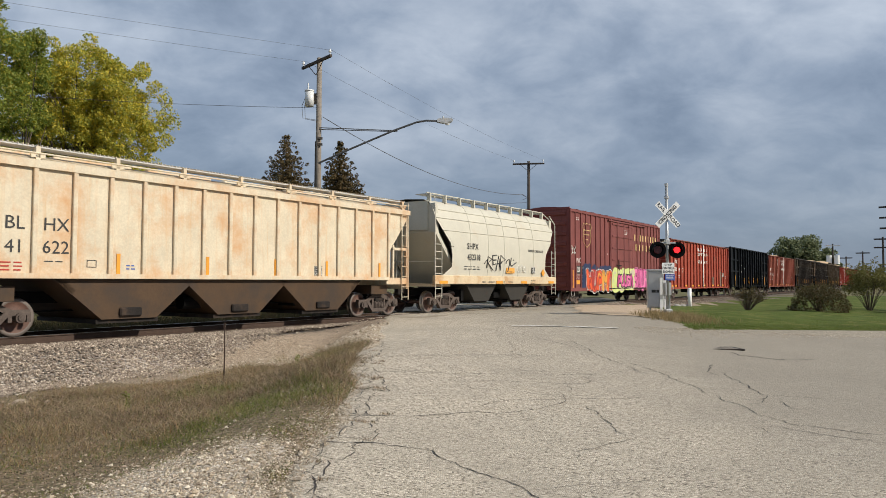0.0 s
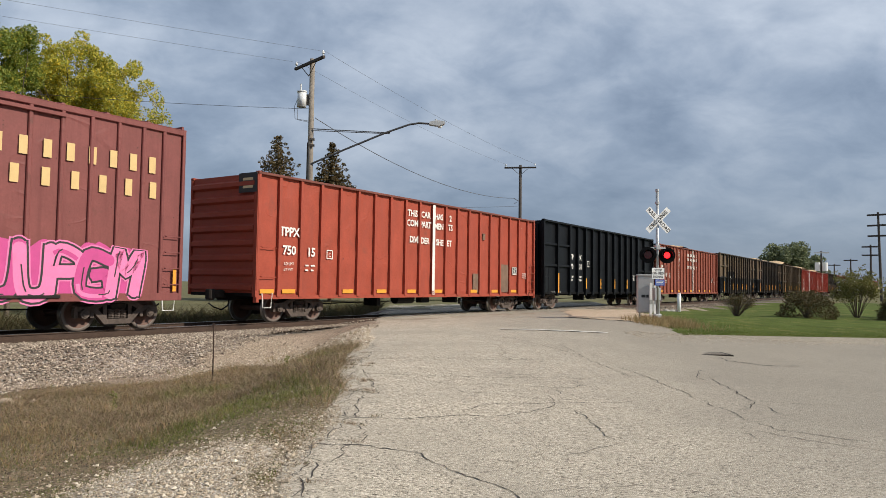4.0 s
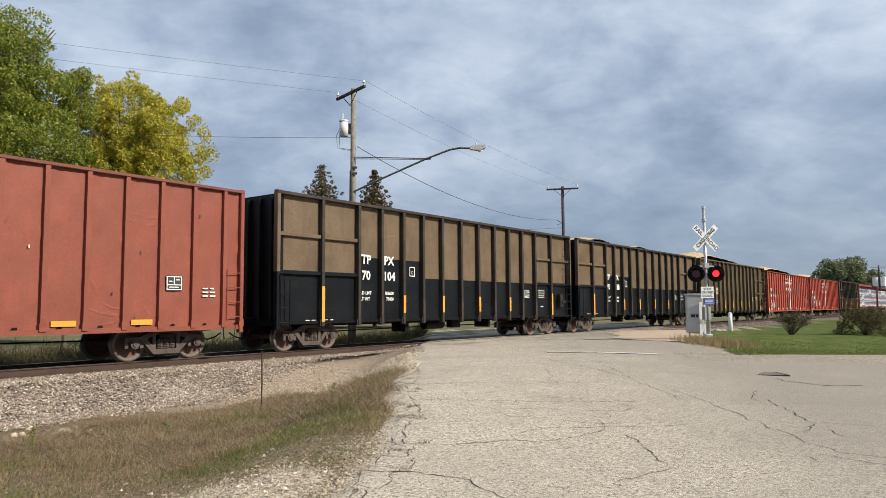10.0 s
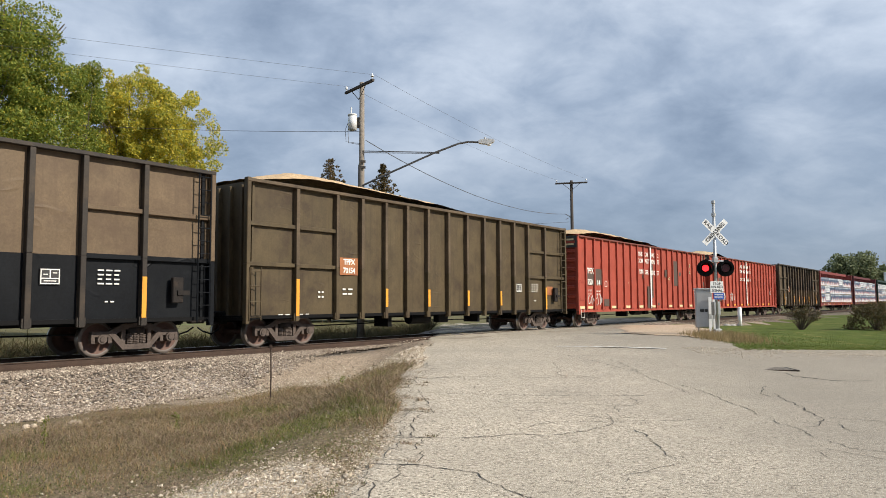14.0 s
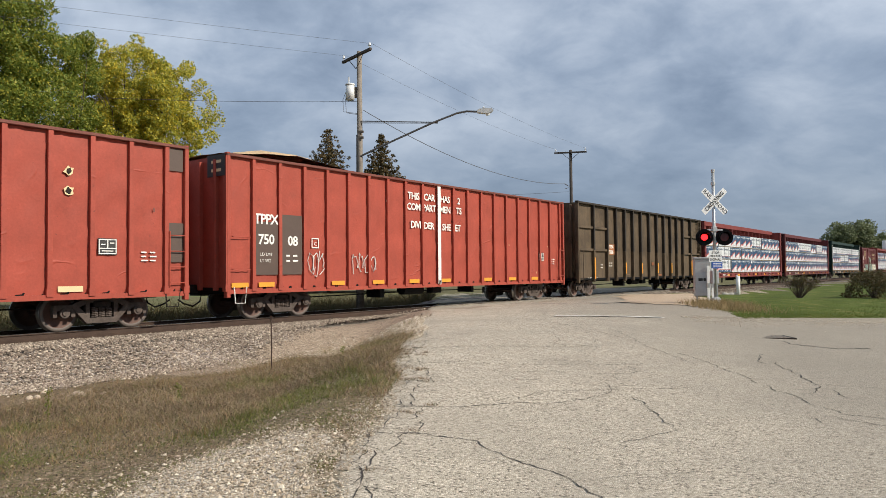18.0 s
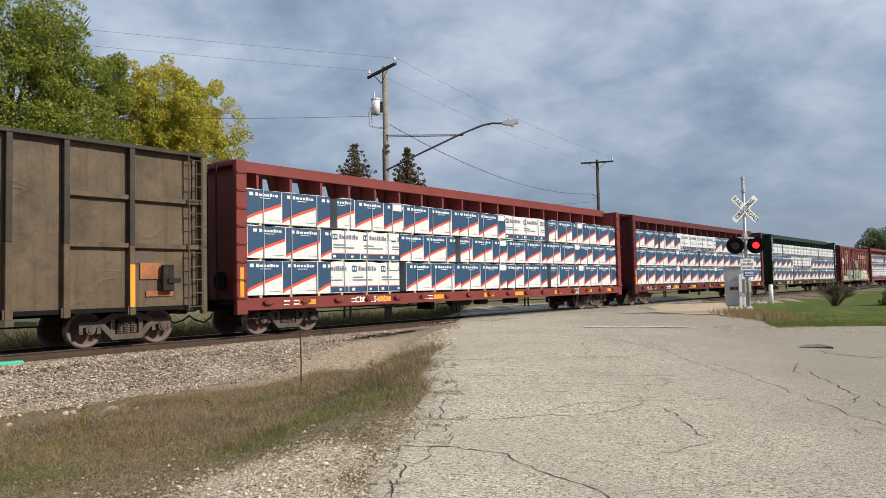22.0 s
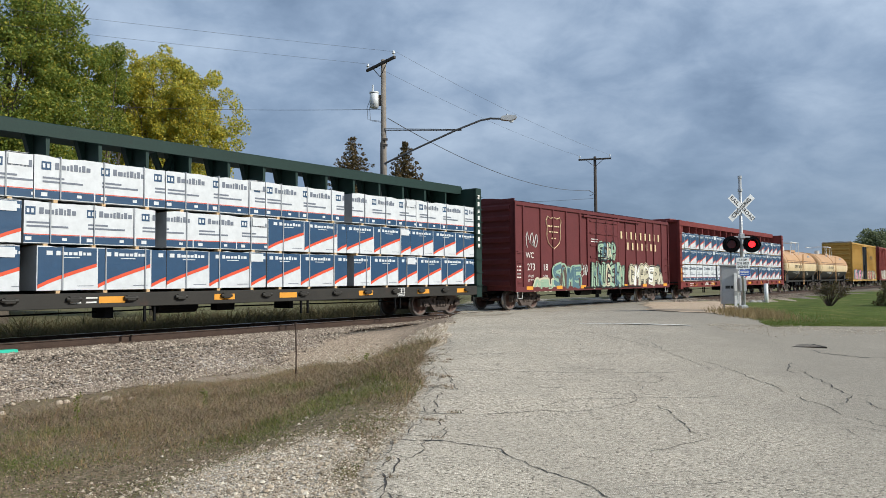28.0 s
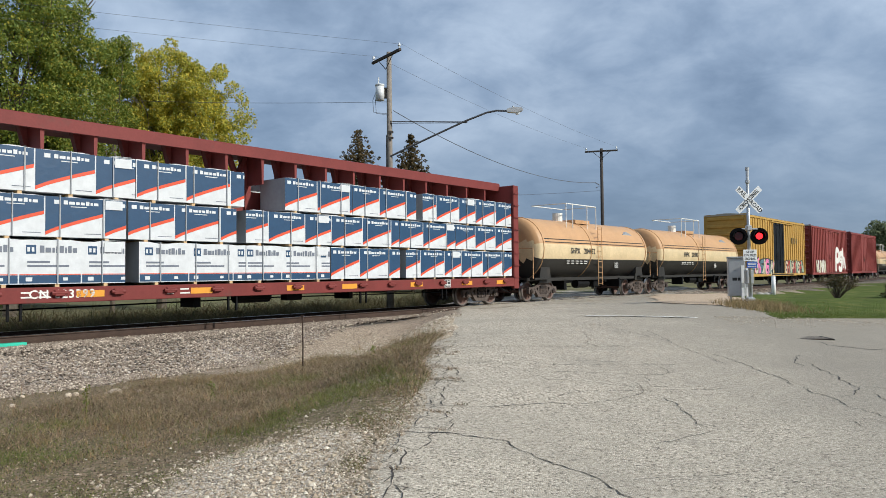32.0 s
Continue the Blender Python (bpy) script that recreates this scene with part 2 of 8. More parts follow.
# worn: colour of the tone that grows towards +x
def grain(name, tones, size, patch=None, patch_scale=0.4, rough=0.95, bump=0.7, worn=None):
    """Stony ground: every little cell takes one of a row of tones, with broad stains over it."""
    m = bpy.data.materials.new(name)
    m.use_nodes = True
    t = m.node_tree
    b = t.nodes["Principled BSDF"]
    b.inputs["Roughness"].default_value, b.inputs["Specular IOR Level"].default_value = rough, 0.2
    co = node(t, "ShaderNodeTexCoord")
    v = node(t, "ShaderNodeTexVoronoi", Scale=1 / size, Randomness=1.0)
    t.links.new(co.outputs["Object"], v.inputs["Vector"])
    sp = node(t, "ShaderNodeSeparateColor")
    t.links.new(v.outputs["Color"], sp.inputs[0])
    r = node(t, "ShaderNodeValToRGB")
    e = r.color_ramp.elements
    for i, c in enumerate(tones):
        el = e[0] if i == 0 else e[len(e) - 1] if i == len(tones) - 1 else e.new(i / (len(tones) - 1))
        el.position, el.color = i / (len(tones) - 1), (*c, 1)
    t.links.new(sp.outputs[0], r.inputs[0])
    last = r.outputs[0]
    if patch:
        for sc, amount in ((patch_scale, 0.75), (patch_scale * 6, 0.35)):
            n = node(t, "ShaderNodeTexNoise", Scale=sc, Detail=6.0, Roughness=0.65)
            t.links.new(co.outputs["Object"], n.inputs["Vector"])
            g = node(t, "ShaderNodeMapRange")
            g.inputs[1].default_value, g.inputs[2].default_value, g.inputs[3].default_value, g.inputs[4].default_value = 0.45, 0.75, 0.0, amount
            t.links.new(n.outputs[0], g.inputs[0])
            x = node(t, "ShaderNodeMix"); x.data_type = "RGBA"
            x.inputs[7].default_value = (*patch, 1)
            t.links.new(g.outputs[0], x.inputs[0]); t.links.new(last, x.inputs[6])
            last = x.outputs[2]
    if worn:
        # a darker, greyer tone mixed in towards +x, with a wandering border
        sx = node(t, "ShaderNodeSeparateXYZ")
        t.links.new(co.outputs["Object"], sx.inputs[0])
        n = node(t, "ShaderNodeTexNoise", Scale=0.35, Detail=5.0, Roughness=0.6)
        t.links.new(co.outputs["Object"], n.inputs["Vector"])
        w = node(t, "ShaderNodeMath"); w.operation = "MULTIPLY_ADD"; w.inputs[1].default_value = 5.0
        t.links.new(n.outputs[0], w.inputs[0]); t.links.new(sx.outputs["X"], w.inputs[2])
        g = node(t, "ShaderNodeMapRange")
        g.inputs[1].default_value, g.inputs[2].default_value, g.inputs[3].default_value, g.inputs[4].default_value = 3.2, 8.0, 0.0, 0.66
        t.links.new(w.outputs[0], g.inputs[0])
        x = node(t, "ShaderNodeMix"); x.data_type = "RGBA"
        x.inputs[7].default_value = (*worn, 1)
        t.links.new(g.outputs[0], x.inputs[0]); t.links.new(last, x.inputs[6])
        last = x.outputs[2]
    t.links.new(last, b.inputs["Base Color"])
    bp = node(t, "ShaderNodeBump", Strength=bump, Distance=size * 0.6)
    t.links.new(v.outputs["Distance"], bp.inputs["Height"])
    bp.invert = True
    t.links.new(bp.outputs[0], b.inputs["Normal"])
    return m


def wayside():
    """The strip beside the road: dead plant litter, then gravel, sand and ballast laid over it where the ground's masks say so."""
    m = bpy.data.materials.new("wayside")
    m.use_nodes = True
    t = m.node_tree
    b = t.nodes["Principled BSDF"]
    b.inputs["Roughness"].default_value, b.inputs["Specular IOR Level"].default_value = 0.95, 0.15
    co = node(t, "ShaderNodeTexCoord")

    def cells(size, tones):
        v = node(t, "ShaderNodeTexVoronoi", Scale=1 / size, Randomness=1.0)
        t.links.new(co.outputs["Object"], v.inputs["Vector"])
        sp = node(t, "ShaderNodeSeparateColor")
        t.links.new(v.outputs["Color"], sp.inputs[0])
        r = node(t, "ShaderNodeValToRGB")
        e = r.color_ramp.elements
        for i, c in enumerate(tones):
            el = e[0] if i == 0 else e[len(e) - 1] if i == len(tones) - 1 else e.new(i / (len(tones) - 1))
            el.position, el.color = i / (len(tones) - 1), (*c, 1)
        t.links.new(sp.outputs[0], r.inputs[0])
        return r.outputs[0], v.outputs["Distance"]

    litter, _ = cells(0.03, [(0.090, 0.066, 0.042), (0.180, 0.138, 0.090), (0.132, 0.120, 0.060), (0.240, 0.180, 0.120), (0.312, 0.240, 0.168)])
    stony, relief = cells(0.024, [(0.13, 0.105, 0.08), (0.36, 0.31, 0.245), (0.46, 0.40, 0.325), (0.70, 0.64, 0.55)])
    sandy, _ = cells(0.026, [(0.14, 0.11, 0.08), (0.27, 0.215, 0.16), (0.33, 0.265, 0.20), (0.47, 0.39, 0.31)])
    rocky, _ = cells(0.06, [(0.085, 0.073, 0.063), (0.232, 0.201, 0.177), (0.305, 0.268, 0.232), (0.488, 0.439, 0.378)])
    n1 = node(t, "ShaderNodeTexNoise", Scale=2.2, Detail=9.0, Roughness=0.72)
    t.links.new(co.outputs["Object"], n1.inputs["Vector"])
    last = litter
    for mask, colour in (("sand", sandy), ("gravel", stony), ("ballast", rocky)):
        at = node(t, "ShaderNodeAttribute")
        at.attribute_name = mask
        a = node(t, "ShaderNodeMath"); a.operation = "ADD"
        t.links.new(at.outputs["Fac"], a.inputs[0]); t.links.new(n1.outputs[0], a.inputs[1])
        g = node(t, "ShaderNodeMapRange")
        g.inputs[1].default_value, g.inputs[2].default_value = 0.90, 1.12
        t.links.new(a.outputs[0], g.inputs[0])
        x = node(t, "ShaderNodeMix"); x.data_type = "RGBA"
        t.links.new(g.outputs[0], x.inputs[0]); t.links.new(last, x.inputs[6]); t.links.new(colour, x.inputs[7])
        last = x.outputs[2]
    t.links.new(last, b.inputs["Base Color"])
    bp = node(t, "ShaderNodeBump", Strength=0.7, Distance=0.015)
    t.links.new(relief, bp.inputs["Height"])
    bp.invert = True
    t.links.new(bp.outputs[0], b.inputs["Normal"])
    return m


M = {
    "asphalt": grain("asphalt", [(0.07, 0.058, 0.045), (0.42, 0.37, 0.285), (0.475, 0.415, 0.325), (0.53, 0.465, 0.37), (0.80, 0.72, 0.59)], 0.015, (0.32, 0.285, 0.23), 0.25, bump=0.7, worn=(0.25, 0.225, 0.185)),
    "crack": material("crack", (0.06, 0.052, 0.045), 0.95, vary=0.3, bump=0.3),
    "gravel": grain("gravel", [(0.14, 0.115, 0.085), (0.31, 0.265, 0.20), (0.40, 0.35, 0.28), (0.58, 0.53, 0.45)], 0.024, (0.20, 0.165, 0.11), 1.0),
    "soil": material("soil", (0.25, 0.20, 0.145), 0.95, vary=0.25, scale=2, bump=0.6, bump_scale=50, spots=(0.13, 0.10, 0.07), spec=0.2),
    "field": material("field", (0.17, 0.155, 0.08), 0.95, vary=0.25, scale=0.15, bump=0.5, bump_scale=20, spots=(0.17, 0.19, 0.08), spot_scale=0.06, spec=0.1),
    "lawn": material("lawn", (0.10, 0.135, 0.03), 0.95, vary=0.3, scale=0.8, bump=0.8, bump_scale=60, spots=(0.19, 0.18, 0.06), spot_scale=0.9, spec=0.1),
    "ballast": grain("ballast", [(0.08, 0.07, 0.06), (0.19, 0.165, 0.145), (0.23, 0.20, 0.175), (0.36, 0.32, 0.28)], 0.055, (0.17, 0.145, 0.125), 0.8, bump=1.0),
    "stones": ramp_material("stones", [(0.090, 0.070, 0.055), (0.282, 0.232, 0.181), (0.169, 0.130, 0.101), (0.406, 0.340, 0.267), (0.214, 0.167, 0.131), (0.609, 0.529, 0.423), (0.135, 0.103, 0.081)], 0.9),
    "pebbles": ramp_material("pebbles", [(0.20, 0.155, 0.11), (0.50, 0.42, 0.31), (0.33, 0.26, 0.185), (0.72, 0.65, 0.53), (0.44, 0.35, 0.26)], 0.9),
    "wayside": wayside(),
    "rail": material("rail", (0.08, 0.05, 0.036), 0.75, 0.3, vary=0.25, bump=0.3),
    "railtop": material("railtop", (0.55, 0.53, 0.50), 0.28, 1.0, vary=0.1, bump=0.02),
    "tie": material("tie", (0.13, 0.10, 0.08), 0.9, vary=0.3, scale=6, bump=0.6, obrand=0.25),
    "steel": material("steel", (0.026, 0.022, 0.020), 0.75, 0.0, vary=0.3, bump=0.25, spots=(0.075, 0.05, 0.035), spec=0.2),
    "truck": material("truck", (0.12, 0.095, 0.082), 0.8, vary=0.3, scale=6, bump=0.3, spots=(0.09, 0.062, 0.048), spec=0.25),
    "wheel": material("wheel", (0.13, 0.068, 0.05), 0.7, 0.0, vary=0.25, bump=0.2),
    "rim": material("rim", (0.15, 0.125, 0.11), 0.6, 0.0, vary=0.2, bump=0.15),
    "tread": material("tread", (0.45, 0.43, 0.41), 0.3, 1.0, vary=0.15, bump=0.05),
    "black": material("black", (0.007, 0.007, 0.0075), 0.6, vary=0.3, bump=0.15, spec=0.12),
}


# ---- geometry helpers ----
def mesh_of(bm, name, mats):
    me = bpy.data.meshes.new(name)
    bm.to_mesh(me)
    bm.free()
    for m in mats if isinstance(mats, (list, tuple)) else [mats]:
        me.materials.append(M[m] if isinstance(m, str) else m)
    return me


def part(name, bm, mats, parent=None, label="", m=None, smooth_shade=False):
    me = mesh_of(bm, name, mats)
    if smooth_shade:
        me.polygons.foreach_set("use_smooth", [True] * len(me.polygons))
    return place(name, me, parent, m, label)


def place(name, me, parent=None, m=None, label=""):
    ob = new(name, me)
    ob.parent = parent
    if m is not None:
        ob.matrix_basis = m
    return tagged(ob, label)


def from_data(name, verts, faces, mats, parent=None, label="", index=None):
    me = bpy.data.meshes.new(name)
    me.from_pydata(verts, [], faces)
    for m in mats if isinstance(mats, (list, tuple)) else [mats]:
        me.materials.append(M[m])
    if index is not None:
        me.polygons.foreach_set("material_index", index)
    me.update()
    return place(name, me, parent, None, label)


def box(bm, x0, x1, y0, y1, z0, z1, bevel=0.0, mat=0):
    v = [bm.verts.new(p) for p in ((x0, y0, z0), (x1, y0, z0), (x1, y1, z0), (x0, y1, z0), (x0, y0, z1), (x1, y0, z1), (x1, y1, z1), (x0, y1, z1))]
    fs = [bm.faces.new([v[i] for i in q]) for q in ((3, 2, 1, 0), (4, 5, 6, 7), (0, 1, 5, 4), (1, 2, 6, 5), (2, 3, 7, 6), (3, 0, 4, 7))]
    for f in fs:
        f.material_index = mat
    if bevel:
        es = {e for f in fs for e in f.edges}
        r = bmesh.ops.bevel(bm, geom=list(es), offset=bevel, segments=1, affect="EDGES")
        for f in r["faces"]:
            f.material_index = mat
    return bm


def B():
    return bmesh.new()


def bx(*a, **k):
    return box(bmesh.new(), *a, **k)


def tube(bm, pts, r, seg=8, r1=None, cap=True, mat=0):
    """A round bar along a line of points."""
    pts = [Vector(p) for p in pts]
    rings = []
    for i, p in enumerate(pts):
        d = (pts[min(i + 1, len(pts) - 1)] - pts[max(i - 1, 0)]).normalized()
        u = d.cross(Vector((0, 0, 1)) if abs(d.z) < 0.9 else Vector((1, 0, 0))).normalized()
        w = d.cross(u)
        rr = r if r1 is None else mix(r, r1, i / (len(pts) - 1))
        rings.append([bm.verts.new(p + (u * math.cos(2 * math.pi * k / seg) + w * math.sin(2 * math.pi * k / seg)) * rr) for k in range(seg)])
    for a, b in zip(rings, rings[1:]):
        for k in range(seg):
            bm.faces.new((a[k], a[(k + 1) % seg], b[(k + 1) % seg], b[k])).material_index = mat
    if cap:
        bm.faces.new(rings[0][::-1]).material_index = mat
        bm.faces.new(rings[-1]).material_index = mat
    return bm


def prism(bm, outline, y0, y1, mat=0):
    """A flat outline in x and z, drawn out along y."""
    a = [bm.verts.new((x, y0, z)) for x, z in outline]
    b = [bm.verts.new((x, y1, z)) for x, z in outline]
    n = len(a)
    bm.faces.new(a).material_index = mat
    bm.faces.new(b[::-1]).material_index = mat
    for i in range(n):
        bm.faces.new((a[i], b[i], b[(i + 1) % n], a[(i + 1) % n])).material_index = mat
    return bm


def extrude_x(bm, outline, x0, x1, mat=0, cap=True):
    """A closed outline in y and z, drawn out along x."""
    a = [bm.verts.new((x0, y, z)) for y, z in outline]
    b = [bm.verts.new((x1, y, z)) for y, z in outline]
    n = len(a)
    for i in range(n):
        bm.faces.new((a[i], a[(i + 1) % n], b[(i + 1) % n], b[i])).material_index = mat
    if cap:
        bm.faces.new(a[::-1]).material_index = mat
        bm.faces.new(b).material_index = mat
    return bm


def thing(name, label, category, group="", m=None, kind=""):
    ob = new(name)
    ob.empty_display_size = 0.2
    if m is not None:
        ob.matrix_basis = m
    return tagged(ob, label, category, group, kind)


def lettering(text, size, mat, parent, m, label="", spacing=1.0, name="lettering", bold=0.0):
    """Words in the built-in font, as a thin mesh."""
    cu = bpy.data.curves.new(name, "FONT")
    cu.body, cu.size, cu.align_x, cu.align_y, cu.space_character = text, size, "CENTER", "CENTER", spacing
    cu.resolution_u = 2
    cu.offset = bold
    ob = bpy.data.objects.new(name, cu)
    me = bpy.data.meshes.new_from_object(ob)
    bpy.data.objects.remove(ob)
    bpy.data.curves.remove(cu)
    me.materials.clear()
    me.materials.append(M[mat])
    return place(name, me, parent, m, label)


FACE = Matrix(((1, 0, 0, 0), (0, 0, -1, 0), (0, 1, 0, 0), (0, 0, 0, 1)))   # text that stands on the near side of a car


def at_side(x, z, y):
    return Matrix.Translation((x, y, z)) @ FACE

# ---- the ground: one sheet out to the horizon ----
def axis(near0, near1, step, far0, far1):
    out = list(np.arange(near0, near1 + 1e-6, step))
    k = step
    v = near0
    while v > far0:
        k *= 1.28
        v -= k
        out.insert(0, v)
    k, v = step, near1
    while v < far1:
        k *= 1.28
        v += k
        out.append(v)
    return out


def run(v, *pts):
    """A value read off a broken line of points."""
    for (a0, z0), (a1, z1) in zip(pts, pts[1:]):
        if v <= a1:
            return mix(z0, z1, max(0.0, (v - a0) / (a1 - a0)))
    return pts[-1][1]


def covers(x, y):
    """What lies beside the road on the near side: shares of weeds, gravel, sand and ballast."""
    s, lat = track_of(x, y)
    g = edge_x(y) - x
    j = 0.5 * noise.noise((x * 1.1, y * 1.1, 3)) + 0.25 * noise.noise((x * 3.7, y * 3.7, 7))
    foot = run(s, (6, -4.6), (8.5, -4.4), (10.2, -3.9), (12, -3.1), (14, -2.35), (16, -1.75), (18, -1.6)) + j * 0.5
    top = run(s, (0, -9.2), (4, -7.7), (6, -6.4), (9.4, -5.75), (11.5, -4.9), (14, -4.6)) + j * 0.7
    ballast = smooth(-0.35, 0.35, lat - foot)
    sand = smooth(7.2, 9.0, s + j) * smooth(-0.5, 0.3, lat - top)
    sand = max(sand, smooth(10.3, 11.6, s + j * 1.6 - 0.12 * max(0.0, lat + 8)))
    low = smooth(0.0, 2.0, 7.6 - 0.9 * max(0.0, g - 0.8) - y + j * 2.0)
    gravel = low * (1 - 0.62 * smooth(0.9, 1.9, g + j)) * (1 - 0.55 * smooth(0.75, 0.25, g + j * 0.8))
    margin = smooth(0.5, 0.1, g + j * 0.5) * smooth(9.5, 7.5, y)
    gravel = max(gravel, 0.45 * margin)
    weeds = smooth(0.45, -0.45, lat - top) * (1 - sand) * (1 - 0.90 * gravel)
    return weeds, gravel, sand, ballast


class Plots:
    """The covers of the near verge on a grid of 0.1 m, to scatter stones and weeds by."""
    x0, y0, step, nx, ny = -13.5, 2.6, 0.1, 140, 225

    def __init__(self):
        self.data = np.zeros((self.nx, self.ny, 8))
        for i in range(self.nx):
            for j in range(self.ny):
                x, y = self.x0 + i * self.step, self.y0 + j * self.step
                d = noise.noise((x * 0.9, y * 0.9, 9)) + 0.6 * noise.noise((x * 2.8, y * 2.8, 4))
                g = noise.noise((x * 0.7 + 20, y * 0.7, 2)) + 0.35 * noise.noise((x * 2, y * 2, 8))
                w = noise.noise((x * 0.6, y * 0.6 + 30, 5))
                z = ground_z(x, y) + 0.03 * noise.noise((x * 0.8, y * 0.8, 0)) * (x < edge_x(y) - 0.3)
                self.data[i, j] = (*covers(x, y), d, g, w, z)

    def at(self, x, y):
        fx = np.clip((x - self.x0) / self.step, 0, self.nx - 1.01)
        fy = np.clip((y - self.y0) / self.step, 0, self.ny - 1.01)
        i, j = fx.astype(int), fy.astype(int)
        a, b = (fx - i)[:, None], (fy - j)[:, None]
        q = self.data
        return ((q[i, j] * (1 - a) + q[i + 1, j] * a) * (1 - b) + (q[i, j + 1] * (1 - a) + q[i + 1, j + 1] * a) * b).T


def edges(y):
    return -0.80 - 0.045 * np.minimum(y, 60) + 0.10 * np.sin(y * 0.9) + 0.05 * np.sin(y * 2.7 + 1)


def zone(x, y):
    s, lat = track_of(x, y)
    if x > edge_x(y) - 0.05 and lat < -2 and not in_lawn(x, y):
        return 1
    if in_lawn(x, y):
        return 4
    if lat < 0 and x < edge_x(y):
        return 3
    if abs(lat) < 3.6:
        return 2
    return 6 if lat > 4 else 5


def build_ground():
    xs = axis(-13.0, 12.0, 0.16, -2600, 2600)
    ys = axis(2.0, 44.0, 0.16, -1500, 3000)
    verts, faces, idx = [], [], []
    for y in ys:
        for x in xs:
            z = ground_z(x, y)
            far = math.hypot(x, y)
            if far < 60:
                s, lat = track_of(x, y)
                z += 0.03 * noise.noise((x * 0.8, y * 0.8, 0)) * (1 if x < edge_x(y) - 0.3 or lat > 3 else 0.1) - (0.03 if x > edge_x(y) and lat < 30 and not in_lawn(x, y) and lat < -3.2 else 0)
            verts.append((x, y, z - (0.12 if abs(track_of(x, y)[1]) < 2.2 else 0)))
    n = len(xs)
    for j in range(len(ys) - 1):
        for i in range(n - 1):
            faces.append((j * n + i, j * n + i + 1, (j + 1) * n + i + 1, (j + 1) * n + i))
            x, y = (xs[i] + xs[i + 1]) / 2, (ys[j] + ys[j + 1]) / 2
            idx.append(zone(x, y) if math.hypot(x, y) < 90 else (2 if abs(track_of(x, y)[1]) < 3.6 else 6))
    g = from_data("ground", verts, faces, ["field", "gravel", "ballast", "wayside", "lawn", "soil", "field"], index=idx)
    shares = [covers(x, y) if x < 1 and -20 < track_of(x, y)[1] < 1 else (0, 0, 0, 0) for x, y, _ in verts]
    for k, mask in ((1, "gravel"), (2, "sand"), (3, "ballast")):
        g.data.attributes.new(mask, "FLOAT", "POINT").data.foreach_set("value", [c[k] for c in shares])
    g.data.polygons.foreach_set("use_smooth", [True] * len(faces))
    tagged(g, "rough verge of dry grass, gravel and bare earth", "ground", kind="structure")


build_ground()


def build_road():
    """Worn asphalt: the main road over the crossing and the side street, with a broken left edge."""
    verts, faces = [], []
    rows = list(np.arange(-8, 60, 0.2))
    cols = np.concatenate([np.arange(0, 1.0, 0.1), np.arange(1.0, 14, 0.25), np.arange(14, 60, 4)])

    def right_end(y):
        s, lat = track_of(0, y)
        lim = 9.4 + 0.12 * (y - 27)
        for x in np.arange(2, 60, 0.25):
            if in_lawn(x, y) or (y > 20 and x > lim and track_of(x, y)[1] > -9):
                return x
        return 60
    for y in rows:
        x0 = edge_x(y) + 0.12 * noise.noise((y * 3.1, 0, 5)) + 0.08 * noise.noise((y * 9, 0, 2))
        x1 = right_end(y) + 0.15 * noise.noise((y * 2.1, 4, 5)) if y > 14 else 60
        for c in cols:
            x = min(x0 + c, x1)
            lat = track_of(x, y)[1]
            z = road_z(lat) if (x < 9 or lat < -9) else ground_z(x, y)
            if abs(lat) < 1.3:
                z = -0.012 if abs(abs(lat) - 0.755) > 0.06 else -0.05
            verts.append((x, y, z + 0.012 * noise.noise((x * 0.7, y * 0.7, 1)) * (abs(lat) > 2) - (0.03 if c == 0 else 0)))
    n = len(cols)
    for j in range(len(rows) - 1):
        for i in range(n - 1):
            q = (j * n + i, j * n + i + 1, (j + 1) * n + i + 1, (j + 1) * n + i)
            if verts[q[0]][0] < verts[q[1]][0] - 1e-4 or verts[q[3]][0] < verts[q[2]][0] - 1e-4:
                faces.append(q)
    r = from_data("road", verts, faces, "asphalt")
    r.data.polygons.foreach_set("use_smooth", [True] * len(faces))
    tagged(r, "sun-bleached cracked asphalt road running over the crossing", "road", kind="structure")
    return r


road = build_road()


def build_track():
    t = thing("railway_track", "single railway track, rusty rails on grey ballast", "track", kind="structure")
    prof = [(-0.07, -0.185), (0.07, -0.185), (0.07, -0.17), (0.012, -0.15), (0.012, -0.045), (0.036, -0.03), (0.036, -0.004), (-0.036, -0.004), (-0.036, -0.03), (-0.012, -0.045), (-0.012, -0.15), (-0.07, -0.17)]
    for side in (-0.755, 0.755):
        bm = extrude_x(B(), [(y + side, z) for y, z in prof], -420, 560)
        rail = part("rail", bm, "rail", t, m=TRK)
        part("running_surface", bx(-420, 560, side - 0.034, side + 0.034, -0.004, 0.0), "railtop", rail, "polished rail head")
    tie = mesh_of(bx(-0.115, 0.115, -1.3, 1.3, -0.36, -0.185, bevel=0.012), "tie", "tie")
    for i in range(-20, 190):
        s = i * 0.52
        p = on_track(s, 0)
        if edge_x(p.y) - 0.3 < p.x < 8.5:
            continue
        place("tie", tie, t, TRK @ pose(s, random.uniform(-0.03, 0.03), 0, 0, 0, random.uniform(-1.2, 1.2)))
    return t


track = build_track()

# ---- the train: materials ----
def paint(name, base, rust=(0.16, 0.07, 0.04), rough=0.6, vary=0.12, at=(0.60, 0.74), streak=None, sscale=1.1, spec=0.3, dents=0.0, chips=None):
    M[name] = material(name, base, rough, vary=vary, scale=1.3, bump=0.12, bump_scale=18, spots=rust, spot_at=at, spot_scale=sscale, streak=streak, spec=spec, dents=dents, chips=chips)


